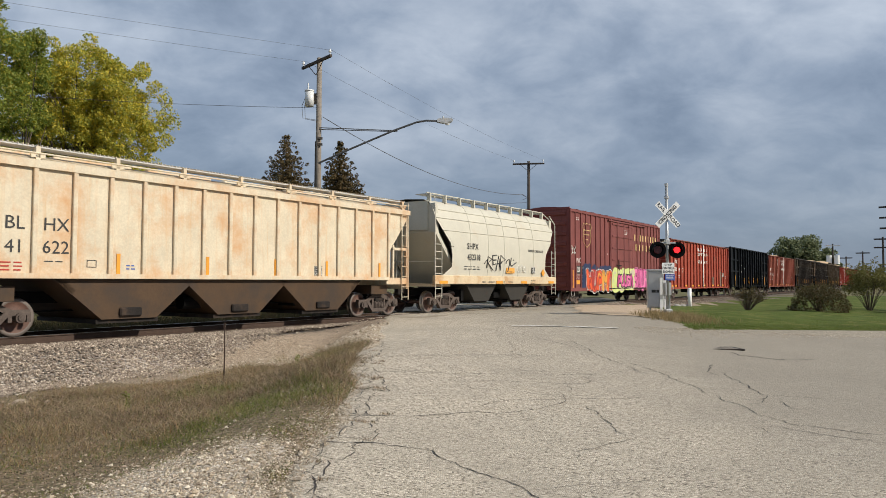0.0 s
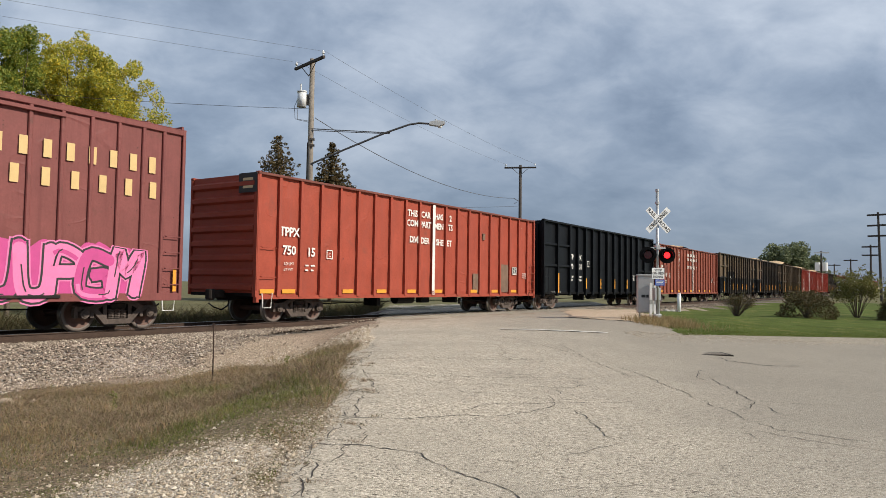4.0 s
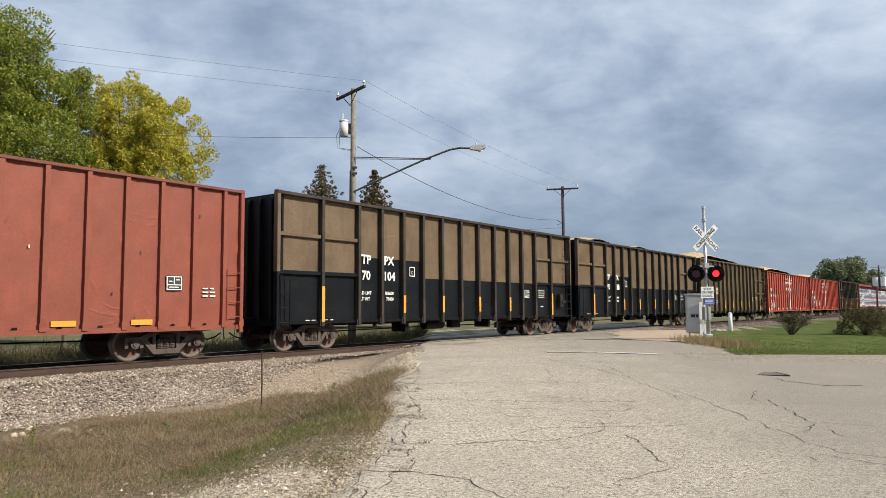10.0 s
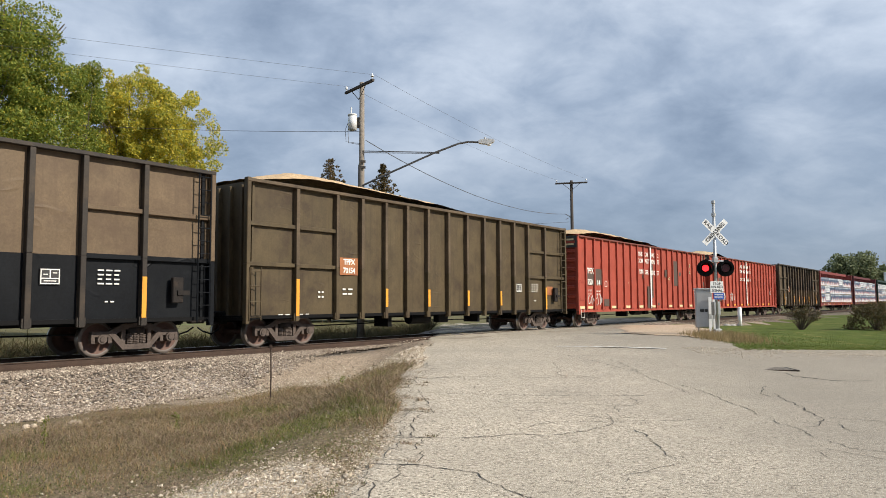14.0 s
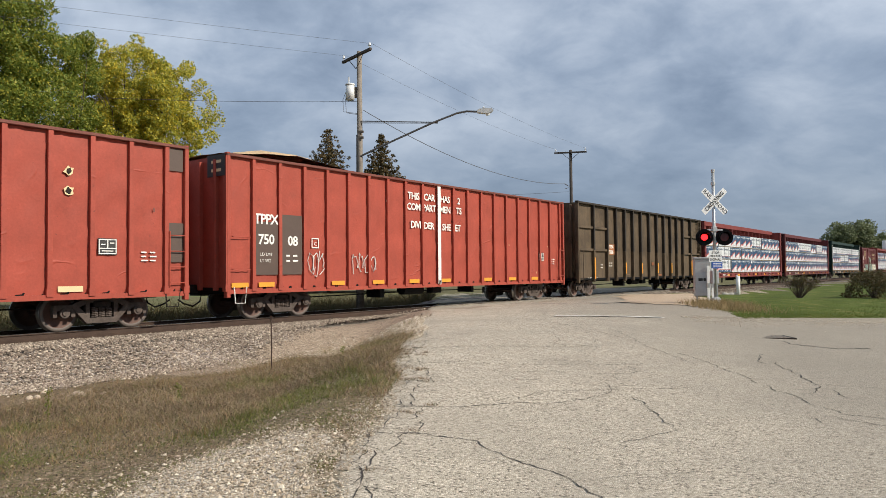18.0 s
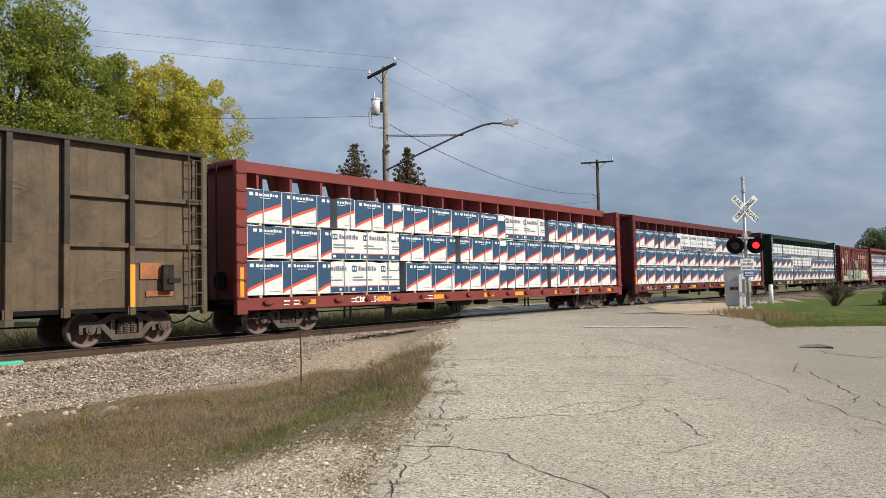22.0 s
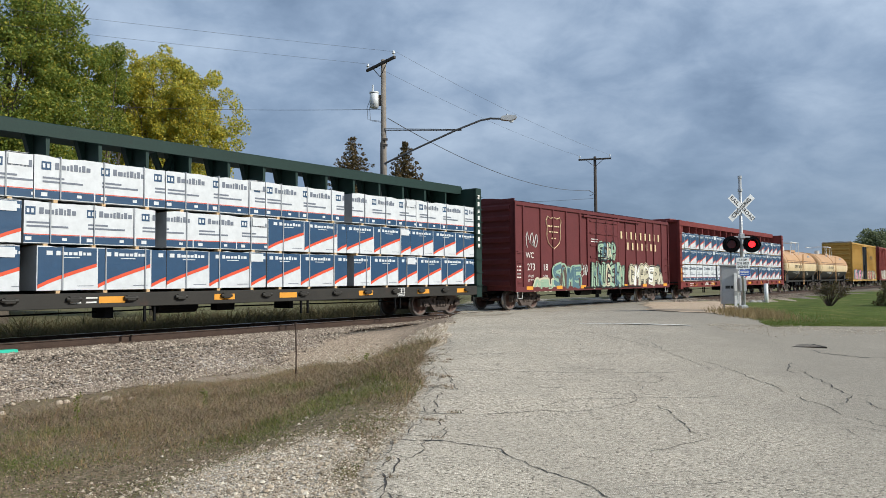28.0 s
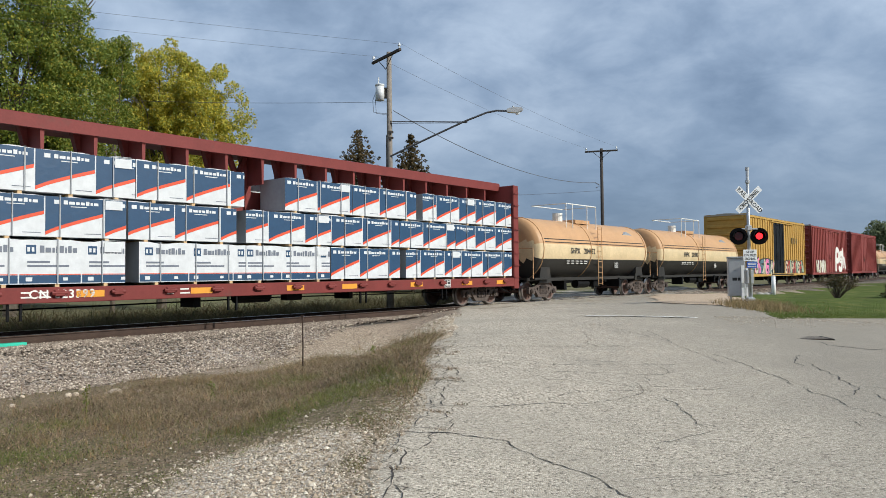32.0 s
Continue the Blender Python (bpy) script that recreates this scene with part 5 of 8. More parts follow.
# ---- centre-beam flat cars and their wrapped loads ----
def bundle_mesh(kind, length, h, phase, seed, near=True):
    """A wrapped pack of boards: printed sheet on the outer face, grey ends."""
    rnd = random.Random(seed)
    bm = B()
    d = 1.18
    y0 = -1.50
    # body with a slightly slack top
    nx = 12
    for (ya, yb) in ((y0, y0 + d),):
        a = [bm.verts.new((length * i / nx, ya + 0.012, 0)) for i in range(nx + 1)]
        b = [bm.verts.new((length * i / nx, ya + 0.012, h + 0.02 * rnd.uniform(-1, 1))) for i in range(nx + 1)]
        c = [bm.verts.new((length * i / nx, yb, h + 0.015 * rnd.uniform(-1, 1))) for i in range(nx + 1)]
        e = [bm.verts.new((length * i / nx, yb, 0)) for i in range(nx + 1)]
        for i in range(nx):
            bm.faces.new((a[i], a[i + 1], b[i + 1], b[i])).material_index = 0
            bm.faces.new((b[i], b[i + 1], c[i + 1], c[i])).material_index = 0
            bm.faces.new((c[i], c[i + 1], e[i + 1], e[i])).material_index = 0
            bm.faces.new((e[i], e[i + 1], a[i + 1], a[i])).material_index = 0
        bm.faces.new((a[0], b[0], c[0], e[0])).material_index = 3
        bm.faces.new((a[nx], e[nx], c[nx], b[nx])).material_index = 3
    if near:
        rep = 1.30

        def poly(pts, lift, mat):
            # clip to the pack's length
            out = []
            n = len(pts)
            for lim, sgn in ((0.0, 1), (length, -1)):
                src, out = pts, []
                for i in range(len(src)):
                    p, q = src[i], src[(i + 1) % len(src)]
                    ip, iq = (p[0] - lim) * sgn >= 0, (q[0] - lim) * sgn >= 0
                    if ip:
                        out.append(p)
                    if ip != iq:
                        k = (lim - p[0]) / (q[0] - p[0])
                        out.append((lim, mix(p[1], q[1], k)))
                pts = out
                if len(pts) < 3:
                    return
            bm.faces.new([bm.verts.new((x, y0 + 0.012 - lift, z)) for x, z in pts]).material_index = mat
        k = -1
        while (k * rep + phase) < length:
            x = k * rep + phase
            w = rep - 0.03
            if kind == "blue":
                curve = [(x + w * q / 6, h * (0.10 + 0.50 * (q / 6) ** 0.85)) for q in range(7)]
                poly([(x, h * 0.99)] + curve + [(x + w, h * 0.99)], 0.004, 1)
                poly([(a, z - h * 0.055) for a, z in curve] + [(a, z + h * 0.03) for a, z in curve[::-1]], 0.007, 2)
                for a, b, zc, hh in ((0.14, 0.24, 0.86, 0.10), (0.30, 0.37, 0.86, 0.10), (0.39, 0.49, 0.85, 0.07), (0.51, 0.57, 0.85, 0.07), (0.59, 0.66, 0.85, 0.07), (0.68, 0.74, 0.86, 0.10), (0.76, 0.80, 0.85, 0.07), (0.82, 0.9, 0.85, 0.07), (0.42, 0.7, 0.76, 0.02)):
                    poly([(x + w * a, h * (zc - hh / 2)), (x + w * b, h * (zc - hh / 2)), (x + w * b, h * (zc + hh / 2)), (x + w * a, h * (zc + hh / 2))], 0.007, 0)
                poly([(x + w * 0.66, h * 0.09), (x + w * 0.95, h * 0.09), (x + w * 0.95, h * 0.105), (x + w * 0.66, h * 0.105)], 0.007, 4)
            else:
                poly([(x, h * 0.02), (x + w, h * 0.02), (x + w, h * 0.20), (x, h * 0.20)], 0.004, 1)
                poly([(x, h * 0.205), (x + w, h * 0.205), (x + w, h * 0.225), (x, h * 0.225)], 0.004, 2)
                poly([(x + w * 0.10, h * 0.68), (x + w * 0.26, h * 0.68), (x + w * 0.26, h * 0.88), (x + w * 0.10, h * 0.88)], 0.004, 1)
                for a, b, zc, hh, mt in ((0.32, 0.39, 0.79, 0.16, 4), (0.41, 0.50, 0.77, 0.11, 4), (0.52, 0.56, 0.77, 0.11, 4), (0.58, 0.62, 0.78, 0.15, 4), (0.64, 0.71, 0.79, 0.16, 4), (0.73, 0.76, 0.77, 0.13, 4), (0.78, 0.84, 0.79, 0.16, 4), (0.86, 0.93, 0.77, 0.11, 4),
                                     (0.12, 0.16, 0.78, 0.10, 0), (0.19, 0.23, 0.78, 0.10, 0), (0.12, 0.48, 0.50, 0.045, 4), (0.12, 0.80, 0.41, 0.045, 4), (0.1, 0.2, 0.11, 0.09, 0), (0.7, 0.78, 0.11, 0.07, 0)):
                    poly([(x + w * a, h * (zc - hh / 2)), (x + w * b, h * (zc - hh / 2)), (x + w * b, h * (zc + hh / 2)), (x + w * a, h * (zc + hh / 2))], 0.007, mt)
            k += 1
    return mesh_of(bm, "board_pack", ["wrap_white", "wrap_blue", "wrap_red", "wrap_grey", "wrap_text"])


BUNDLES = {}
STRAP = {}


def bundle(u, x, z, length, h, kind, variant, far=False):
    key = (kind, round(length, 2), round(h, 2), variant, far)
    if key not in BUNDLES:
        BUNDLES[key] = bundle_mesh(kind, length, h, (-0.1, -0.55, 0.02)[variant % 3], variant, not far)
        bm = B()
        box(bm, -0.014, 0.014, -1.513, -0.31, h - 0.002, h + 0.022)
        box(bm, -0.014, 0.014, -1.513, -1.501, 0.0, h + 0.02)
        STRAP[key] = mesh_of(bm, "strap", "wrap_grey")
        bm = B()
        box(bm, -0.20, 0.20, -1.512, -1.498, h * 0.74, h * 0.97)
        box(bm, -0.20, 0.20, -1.512, -1.2, h + 0.018, h + 0.024)
        STRAP[key + (1,)] = mesh_of(bm, "label_sheet", "wrap_white")
        bm = B()
        for q in (0.15, 0.5, 0.85):
            box(bm, length * q - 0.045, length * q + 0.045, -1.48, -0.34, -0.068, -0.002)
        STRAP[key + (2,)] = mesh_of(bm, "dunnage", "wood")
    loc = Matrix.Translation((x, 0, z)) if not far else Matrix.Translation((x + length, 0, z)) @ Matrix.Rotation(math.pi, 4, "Z")
    b = place("board_pack", BUNDLES[key], None, TRK @ Matrix.Translation((u, 0, 0)) @ loc)
    tagged(b, "pack of boards in white wrap printed blue and red" if kind == "blue" else "pack of boards in white wrap with a blue lower band", "wrapped lumber", "wrapped packs on the centre-beam cars")
    for q in (0.18, 0.5, 0.82):
        place("strap", STRAP[key], b, Matrix.Translation((length * q, 0, 0)))
    if not far and variant % 2:
        place("label_sheet", STRAP[key + (1,)], b, Matrix.Translation((length - 0.3, 0, 0)), "white paper label sheet")
    place("dunnage", STRAP[key + (2,)], b, None, "wooden bearers under the pack")
    KEYED.append((b, u, loc))


def centre_beam(u, mat, sill, label, white, num, L=22.86, H=4.80, gap=None, deck_yellow=True):
    """white: the (row, column) packs with the plain white print."""
    c = car_thing("centerbeam_flatcar", label, u)
    W = 1.58
    part("deck", bx(0.05, L - 0.05, -W + 0.04, W - 0.04, 0.98, 1.06), "deck_dark", c)
    part("side_sill", box(bx(0.0, L, -W, -W + 0.08, 0.72, 1.06, bevel=0.012), 0, L, W - 0.08, W, 0.72, 1.06), sill, c)
    for i in range(17):
        x = mix(1.0, L - 1.0, i / 16)
        bm = box(B(), x - 0.11, x + 0.11, -W - 0.09, -W + 0.0, 0.86, 1.0, bevel=0.015)
        tube(bm, [(x - 0.16, -W - 0.05, 0.93), (x + 0.16, -W - 0.05, 0.93)], 0.045, 8)
        part("winch", bm, sill, c)
    for x0, sg in ((0.0, 1), (L, -1)):
        xa, xb = (0.0, 0.34) if sg > 0 else (L - 0.34, L)
        e = part("bulkhead", bx(xa + 0.24 * (sg > 0), xb - 0.24 * (sg < 0), -W + 0.06, W - 0.06, 0.9, H - 0.06), mat, c)
        for y in (-W, W - 0.16):
            part("bulkhead_post", bx(xa, xb, y - 0.01, y + 0.16, 0.62, H, bevel=0.015), mat, e)
        part("bulkhead_cap", bx(xa, xb, -W, W, H - 0.1, H + 0.02, bevel=0.012), mat, e)
        xo = xa if sg > 0 else xb
        part("hand_brake", tube(B(), [(xo + sg * 0.12, -0.55, 1.55), (xo + sg * 0.20, -0.55, 1.55)], 0.26, 16), "black", e)
        part("end_step", bx(xo - 0.04, xo + 0.04, -W + 0.2, W - 0.2, 0.98, 1.03), "black", e)
        for y in (-0.8, -0.35):
            part("bulkhead_rail", tube(B(), [(xo - sg * 0.10, y, 1.0), (xo - sg * 0.10, y, H)], 0.022, 6), "steel", e)
        for k in range(8):
            z = mix(1.1, H - 0.3, k / 7)
            grab(c, min(xa, xb) + 0.02, max(xa, xb) - 0.02, z, -W, mat)
    part("top_chord", box(bx(0.3, L - 0.3, -0.86, 0.86, 4.80, 4.95, bevel=0.02), 0.3, L - 0.3, -0.88, -0.80, 4.63, 4.90), mat, c)
    post = B()
    prism(post, [(-0.10, 1.06), (0.10, 1.06), (0.10, 4.30), (0.24, 4.80), (-0.24, 4.80), (-0.10, 4.30)], -0.10, 0.10)
    prism(post, [(-0.03, 3.9), (0.03, 3.9), (0.05, 4.80), (-0.05, 4.80)], -0.82, -0.10)
    pm = mesh_of(post, "beam_post", mat)
    for i in range(18):
        place("beam_post", pm, c, Matrix.Translation((mix(1.25, L - 1.25, i / 17), 0, 0)))
    part("centre_web", bx(0.34, L - 0.34, -0.03, 0.03, 1.06, 3.75), mat, c)
    for x0 in (0.34, L - 2.0):
        part("end_web", bx(x0, x0 + 1.66, -0.03, 0.03, 3.75, 4.80), mat, c)
    part("diagonal_brace", tube(B(), [(10.2, -0.05, 3.5), (10.75, -0.05, 4.75)], 0.09, 6), mat, c)
    part("diagonal_brace", tube(B(), [(10.2, -0.05, 4.75), (10.75, -0.05, 3.5)], 0.09, 6), mat, c)
    part("corner_stripe", bx(0.10, 0.22, -W - 0.018, -W - 0.008, 1.1, 1.9), "reflector", c, "yellow reflective stripe")
    for x in (2.4, 5.6, 8.4, 11.4, 13.5, 16.6, 19.4, 21.6):
        stripe(c, x, 0.90, 0.62, 0.15, -W - 0.002)
    for y in (0.6, 3.2, 6.5):
        bars(c, y + 1.3, 0.9, 0.7, 0.2, 2, -W - 0.001)
    words(c, num, 5.0, 0.90, 0.26, -W - 0.002, "white", 1.15, 0.006)
    plate(c, L - 4.6, 0.9, 0.36, -W - 0.002)
    for x in (3.9, 9.2, 14.0, 18.0):
        part("sill_hanger", box(bx(x, x + 0.05, -W + 0.05, -W + 0.1, 0.35, 0.75), x + 0.25, x + 0.30, -W + 0.05, -W + 0.1, 0.35, 0.75), "black", c)
    if mat == "beam_green":
        for k in range(8):
            part("company_name", bx(0.09, 0.21, -W - 0.018, -W - 0.01, 4.40 - k * 0.24, 4.56 - k * 0.24), "white", c)
            part("company_name", bx(L - 0.25, L - 0.13, -W - 0.018, -W - 0.01, 4.40 - k * 0.27, 4.56 - k * 0.27), "white", c)
    stirrup(c, 0.15, -W + 0.02, "steel", 0.6)
    running_gear(c, L, 2.1, L - 1.9)
    # three tiers of seven packs a side
    z = 1.13
    for row in range(3):
        h = (0.96, 0.90, 0.94)[row]
        x = 0.40
        for col in range(7):
            length = (2.98, 3.04, 3.0)[(col + row) % 3]
            if gap and gap == (row, col):
                x += 1.35
                length = 2.6
            if col == 6 or x + length > L - 0.36:
                length = round(L - 0.38 - x, 2)
            if length > 1.0:
                kind = "white" if (row, col) in white else "blue"
                bundle(u, x, z, length, h, kind, (row * 2 + col) % 4)
                bundle(u, x, z, length, h, "blue", 0, far=True)
            x += length + (0.02, 0.34, 0.02, 0.05, 0.30, 0.02, 0.02)[(col + row * 2) % 7]
        z += h + 0.07
    return c


# ---- covered hoppers ----
def ribbed_hopper(u, L=16.1):
    c = car_thing("covered_hopper", "cream covered hopper car streaked with rust and grime", u)
    W, z0, z1 = 1.58, 1.38, 3.86
    n = 17
    xs = [0.35 + (L - 0.7) * i / n for i in range(n + 1)]
    # end slopes: the side sheet is cut back at both ends
    for i, (a, b) in enumerate(zip(xs, xs[1:])):
        if i in (0, n - 1):
            o = [(b, z0 + 0.9), (b, z1), (a - 0.3, z1), (a - 0.3, z1 - 0.15)] if i == 0 else [(a, z0 + 0.9), (b + 0.3, z1 - 0.15), (b + 0.3, z1), (a, z1)]
            bm = prism(B(), o, -W + 0.04, -W + 0.09)
        else:
            bm = box(B(), a, b, -W + 0.04, -W + 0.09, z0, z1)
        part("side_panel", bm, "cream", c)
    pm = mesh_of(box(B(), -0.055, 0.055, -W - 0.03, -W + 0.05, z0, z1 - 0.02, bevel=0.012), "side_post", "cream")
    for x in xs[1:-1]:
        place("side_post", pm, c, Matrix.Translation((x, 0, 0)))
    part("side_sill", bx(xs[1], xs[-2], -W - 0.035, -W + 0.06, z0 - 0.05, z0 + 0.07), "cream", c)
    part("far_side", bx(0.3, L - 0.3, W - 0.09, W, z0, z1), "cream", c)
    roof = part("roof", extrude_x(B(), [(-W - 0.05, z1 - 0.05), (-W - 0.05, z1 + 0.12), (-0.9, z1 + 0.33), (0.9, z1 + 0.33), (W + 0.05, z1 + 0.12), (W + 0.05, z1 - 0.05)], 0.0, L), "cream", c)
    for k in range(6):
        x = mix(1.6, L - 1.6, k / 5)
        part("hatch", bx(x - 1.05, x + 1.05, -0.42, 0.42, z1 + 0.33, z1 + 0.46, bevel=0.02), "cream", roof)
    # running boards on brackets along both roof edges
    wk = part("running_board", bx(0.1, L - 0.1, -1.42, -0.95, z1 + 0.44, z1 + 0.47), "silver", c, "open steel grating walkway")
    bm = B()
    for i in range(150):
        x = 0.12 + (L - 0.24) * i / 149
        box(bm, x - 0.012, x + 0.012, -1.44, -0.93, z1 + 0.47, z1 + 0.50)
    part("grating", bm, "cream", wk)
    for i in range(9):
        x = mix(0.3, L - 0.3, i / 8)
        part("bracket", box(bx(x - 0.05, x + 0.05, -1.5, -1.38, z1 + 0.1, z1 + 0.46), x - 0.16, x + 0.16, -1.5, -1.46, z1 + 0.2, z1 + 0.32), "cream", wk)
    part("roof_rail", tube(B(), [(0.1, -1.5, z1 + 0.30), (L - 0.1, -1.5, z1 + 0.30)], 0.022, 6), "cream", wk)
    # slope sheets, hopper bays: grimy brown with the underbody shade in its colour
    for sg, xe in ((1, 0.0), (-1, L)):
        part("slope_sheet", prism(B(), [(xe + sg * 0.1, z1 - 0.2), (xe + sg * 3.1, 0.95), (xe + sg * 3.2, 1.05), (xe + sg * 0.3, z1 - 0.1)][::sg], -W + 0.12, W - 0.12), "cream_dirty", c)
        part("end_frame", box(box(B(), min(xe, xe + sg * 1.35), max(xe, xe + sg * 1.35), -W + 0.02, -W + 0.12, 1.18, 1.42), min(xe, xe + sg * 0.16), max(xe, xe + sg * 0.16), -W + 0.02, W - 0.02, 1.0, 1.42), "cream", c)
        for x in (0.12, 0.95):
            part("end_post", bx(xe + sg * x - 0.05, xe + sg * x + 0.05, -W + 0.02, -W + 0.12, 1.4, 2.65 if x > 0.5 else z1), "cream", c)
        part("end_bar", bx(min(xe, xe + sg * 1.0), max(xe, xe + sg * 1.0), -W + 0.02, -W + 0.1, 2.45, 2.55), "cream", c)
        ladder(c, min(xe + sg * 0.1, xe + sg * 0.5), max(xe + sg * 0.1, xe + sg * 0.5), 0.6, z1 + 0.4, -W - 0.03, "cream", 10)
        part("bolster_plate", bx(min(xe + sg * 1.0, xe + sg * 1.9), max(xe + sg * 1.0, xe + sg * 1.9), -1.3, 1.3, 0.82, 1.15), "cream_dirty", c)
    for k in range(3):
        xc = mix(4.6, L - 4.6, k / 2)
        h = part("hopper_bay", prism(B(), [(xc - 2.0, z0), (xc + 2.0, z0), (xc + 0.75, 0.34), (xc - 0.75, 0.34)], -W + 0.12, W - 0.12), "cream_dirty", c, "dark outlet hopper")
        part("outlet_gate", box(bx(xc - 0.85, xc + 0.85, -W + 0.2, W - 0.2, 0.24, 0.34), xc - 0.3, xc + 0.3, -W + 0.04, -W + 0.2, 0.40, 0.62, bevel=0.03), "steel", h)
    yp = -W + 0.035
    words(c, "BL", 1.75 + 0.0, 2.55, 0.42, yp, "letter_black"), words(c, "HX", 2.66, 2.55, 0.42, yp, "letter_black")
    words(c, "41", 1.75, 2.03, 0.42, yp, "letter_black"), words(c, "622", 2.66, 2.03, 0.42, yp, "letter_black")
    bars(c, 2.66, 1.72, 0.5, 0.07, 1, yp, "letter_black")
    bars(c, 1.75, 1.6, 0.55, 0.25, 3, yp, "g_red")
    part("stencil_box", box(box(box(box(B(), 3.4, 3.64, yp - 0.004, yp, 1.60, 1.615), 3.4, 3.64, yp - 0.004, yp, 1.76, 1.775), 3.4, 3.415, yp - 0.004, yp, 1.60, 1.775), 3.625, 3.64, yp - 0.004, yp, 1.60, 1.775), "letter_black", c)
    plate(c, 11.2, 1.62, 0.36, yp)
    bars(c, 4.55, 1.62, 0.26, 0.16, 2, yp, "sign_blue")
    for x in (1.28, 4.20, 6.85, 9.35, 11.6, 14.35):
        stripe(c, x, 1.70, 0.10, 0.50, yp - 0.004)
    running_gear(c, L, 1.25, L - 1.2)
    return c


def round_hopper(u, L=11.21):
    """A smooth, barrel-sided covered hopper."""
    c = car_thing("covered_hopper", "smooth pale covered hopper car with bulging sides", u)
    H, zs = 4.72, 1.52
    prof = [(1.50, 1.52), (1.57, 1.9), (1.60, 2.4), (1.60, 2.9), (1.57, 3.4), (1.48, 3.9), (1.36, 4.25), (1.18, 4.52), (0.9, 4.66), (0.0, H)]

    def cut(z):
        """How far the side is cut back at its ends."""
        return mix(0.16, 1.25, smooth(4.0, 2.6, z)) if z > 2.6 else mix(1.25, 0.62, smooth(1.9, 1.5, z)) if z < 1.9 else 1.25
    bm = B()
    nx = 10
    rings = []
    for i in range(nx + 1):
        row = []
        for y, z in prof:
            e = cut(z)
            row.append(bm.verts.new((mix(e, L - e, i / nx), -y, z)))
        for y, z in prof[-2::-1]:
            e = cut(z)
            row.append(bm.verts.new((mix(e, L - e, i / nx), y, z)))
        rings.append(row)
    for a, b in zip(rings, rings[1:]):
        for k in range(len(a) - 1):
            bm.faces.new((a[k], b[k], b[k + 1], a[k + 1])).smooth = True
    part("shell", bm, "ivory", c)
    for sg, xe in ((1, 0.0), (-1, L)):
        part("end_sheet", prism(B(), [(xe + sg * 0.2, 4.5), (xe + sg * 0.25, 3.3), (xe + sg * 2.2, 1.2), (xe + sg * 2.3, 1.3), (xe + sg * 0.5, 3.3), (xe + sg * 0.4, 4.5)][::sg], -1.42, 1.42), "ivory", c)
        part("end_plate", bx(min(xe + sg * 0.15, xe + sg * 0.22), max(xe + sg * 0.15, xe + sg * 0.22), -1.1, 1.1, 3.4, 4.6), "ivory", c)
        ladder(c, min(xe + sg * 0.04, xe + sg * 0.5), max(xe + sg * 0.04, xe + sg * 0.5), 0.6, 2.9, -1.58, "ivory", 8)
        part("corner_rail", tube(B(), [(xe + sg * 0.05, -1.56, 1.2), (xe + sg * 0.05, -1.56, 4.3), (xe + sg * 0.3, -1.35, 4.75)], 0.03, 6), "ivory", c)
        part("end_cage", tube(tube(B(), [(xe + sg * 0.05, -1.5, 2.1), (xe + sg * 0.05, 1.5, 2.1)], 0.02, 6), [(xe + sg * 0.05, 0.4, 1.1), (xe + sg * 0.05, 0.4, 4.4)], 0.02, 6), "ivory", c)
        part("end_deck", bx(min(xe, xe + sg * 1.4), max(xe, xe + sg * 1.4), -1.4, 1.4, 1.08, 1.2), "ivory_sill", c)
    for x in (2.7, 4.2, 5.65, 7.1, 8.6):
        bm = B()
        pts = [(x, -y - 0.004, z) for y, z in prof[:-1]]
        part("seam", tube(bm, pts, 0.012, 4), "ivory", c)
    for k in (4, 5, 6):
        y, z = prof[k]
        part("seam", tube(B(), [(cut(z) + 0.02, -y - 0.01, z), (L - cut(z) - 0.02, -y - 0.01, z)], 0.018, 4), "ivory", c)
    part("side_sill", bx(0.0, L, -1.60, -1.46, 1.18, 1.54, bevel=0.012), "ivory_sill", c)
    part("far_sill", bx(0.0, L, 1.46, 1.60, 1.18, 1.54), "ivory_sill", c)
    wk = part("running_board", bx(0.2, L - 0.2, -0.95, -0.45, H + 0.16, H + 0.19), "silver", c)
    part("roof_rail", tube(B(), [(0.2, -1.0, H + 0.22), (L - 0.5, -1.0, H + 0.22), (L - 0.05, -1.3, H - 0.2)], 0.028, 6), "ivory", wk)
    for i in range(10):
        x = mix(0.35, L - 0.6, i / 9)
        part("bracket", bx(x - 0.04, x + 0.04, -1.12, -0.95, H - 0.12, H + 0.22), "ivory", wk)
    # outlet bays, near-black below the pale shell
    for xc in (4.0, 7.3):
        h = part("hopper_bay", prism(B(), [(xc - 1.6, 1.5), (xc + 1.6, 1.5), (xc + 0.6, 0.42), (xc - 0.6, 0.42)], -1.35, 1.35), "deck_dark", c, "dark outlet hopper")
        part("outlet_gate", bx(xc - 0.7, xc + 0.7, -1.2, 1.2, 0.34, 0.42), "steel", h)
    y = -1.60
    words(c, "SHPX", 2.85, 2.80, 0.36, y - 0.004, "letter_black", 1.1, 0.008), words(c, "432318", 2.95, 2.33, 0.36, y - 0.004, "letter_black", 1.0, 0.008)
    bars(c, 2.9, 1.88, 1.4, 0.2, 2, -1.575, "letter_black", 4), bars(c, 1.2, 2.75, 0.4, 0.08, 1, y - 0.004, "letter_black", 3)
    tag = B()
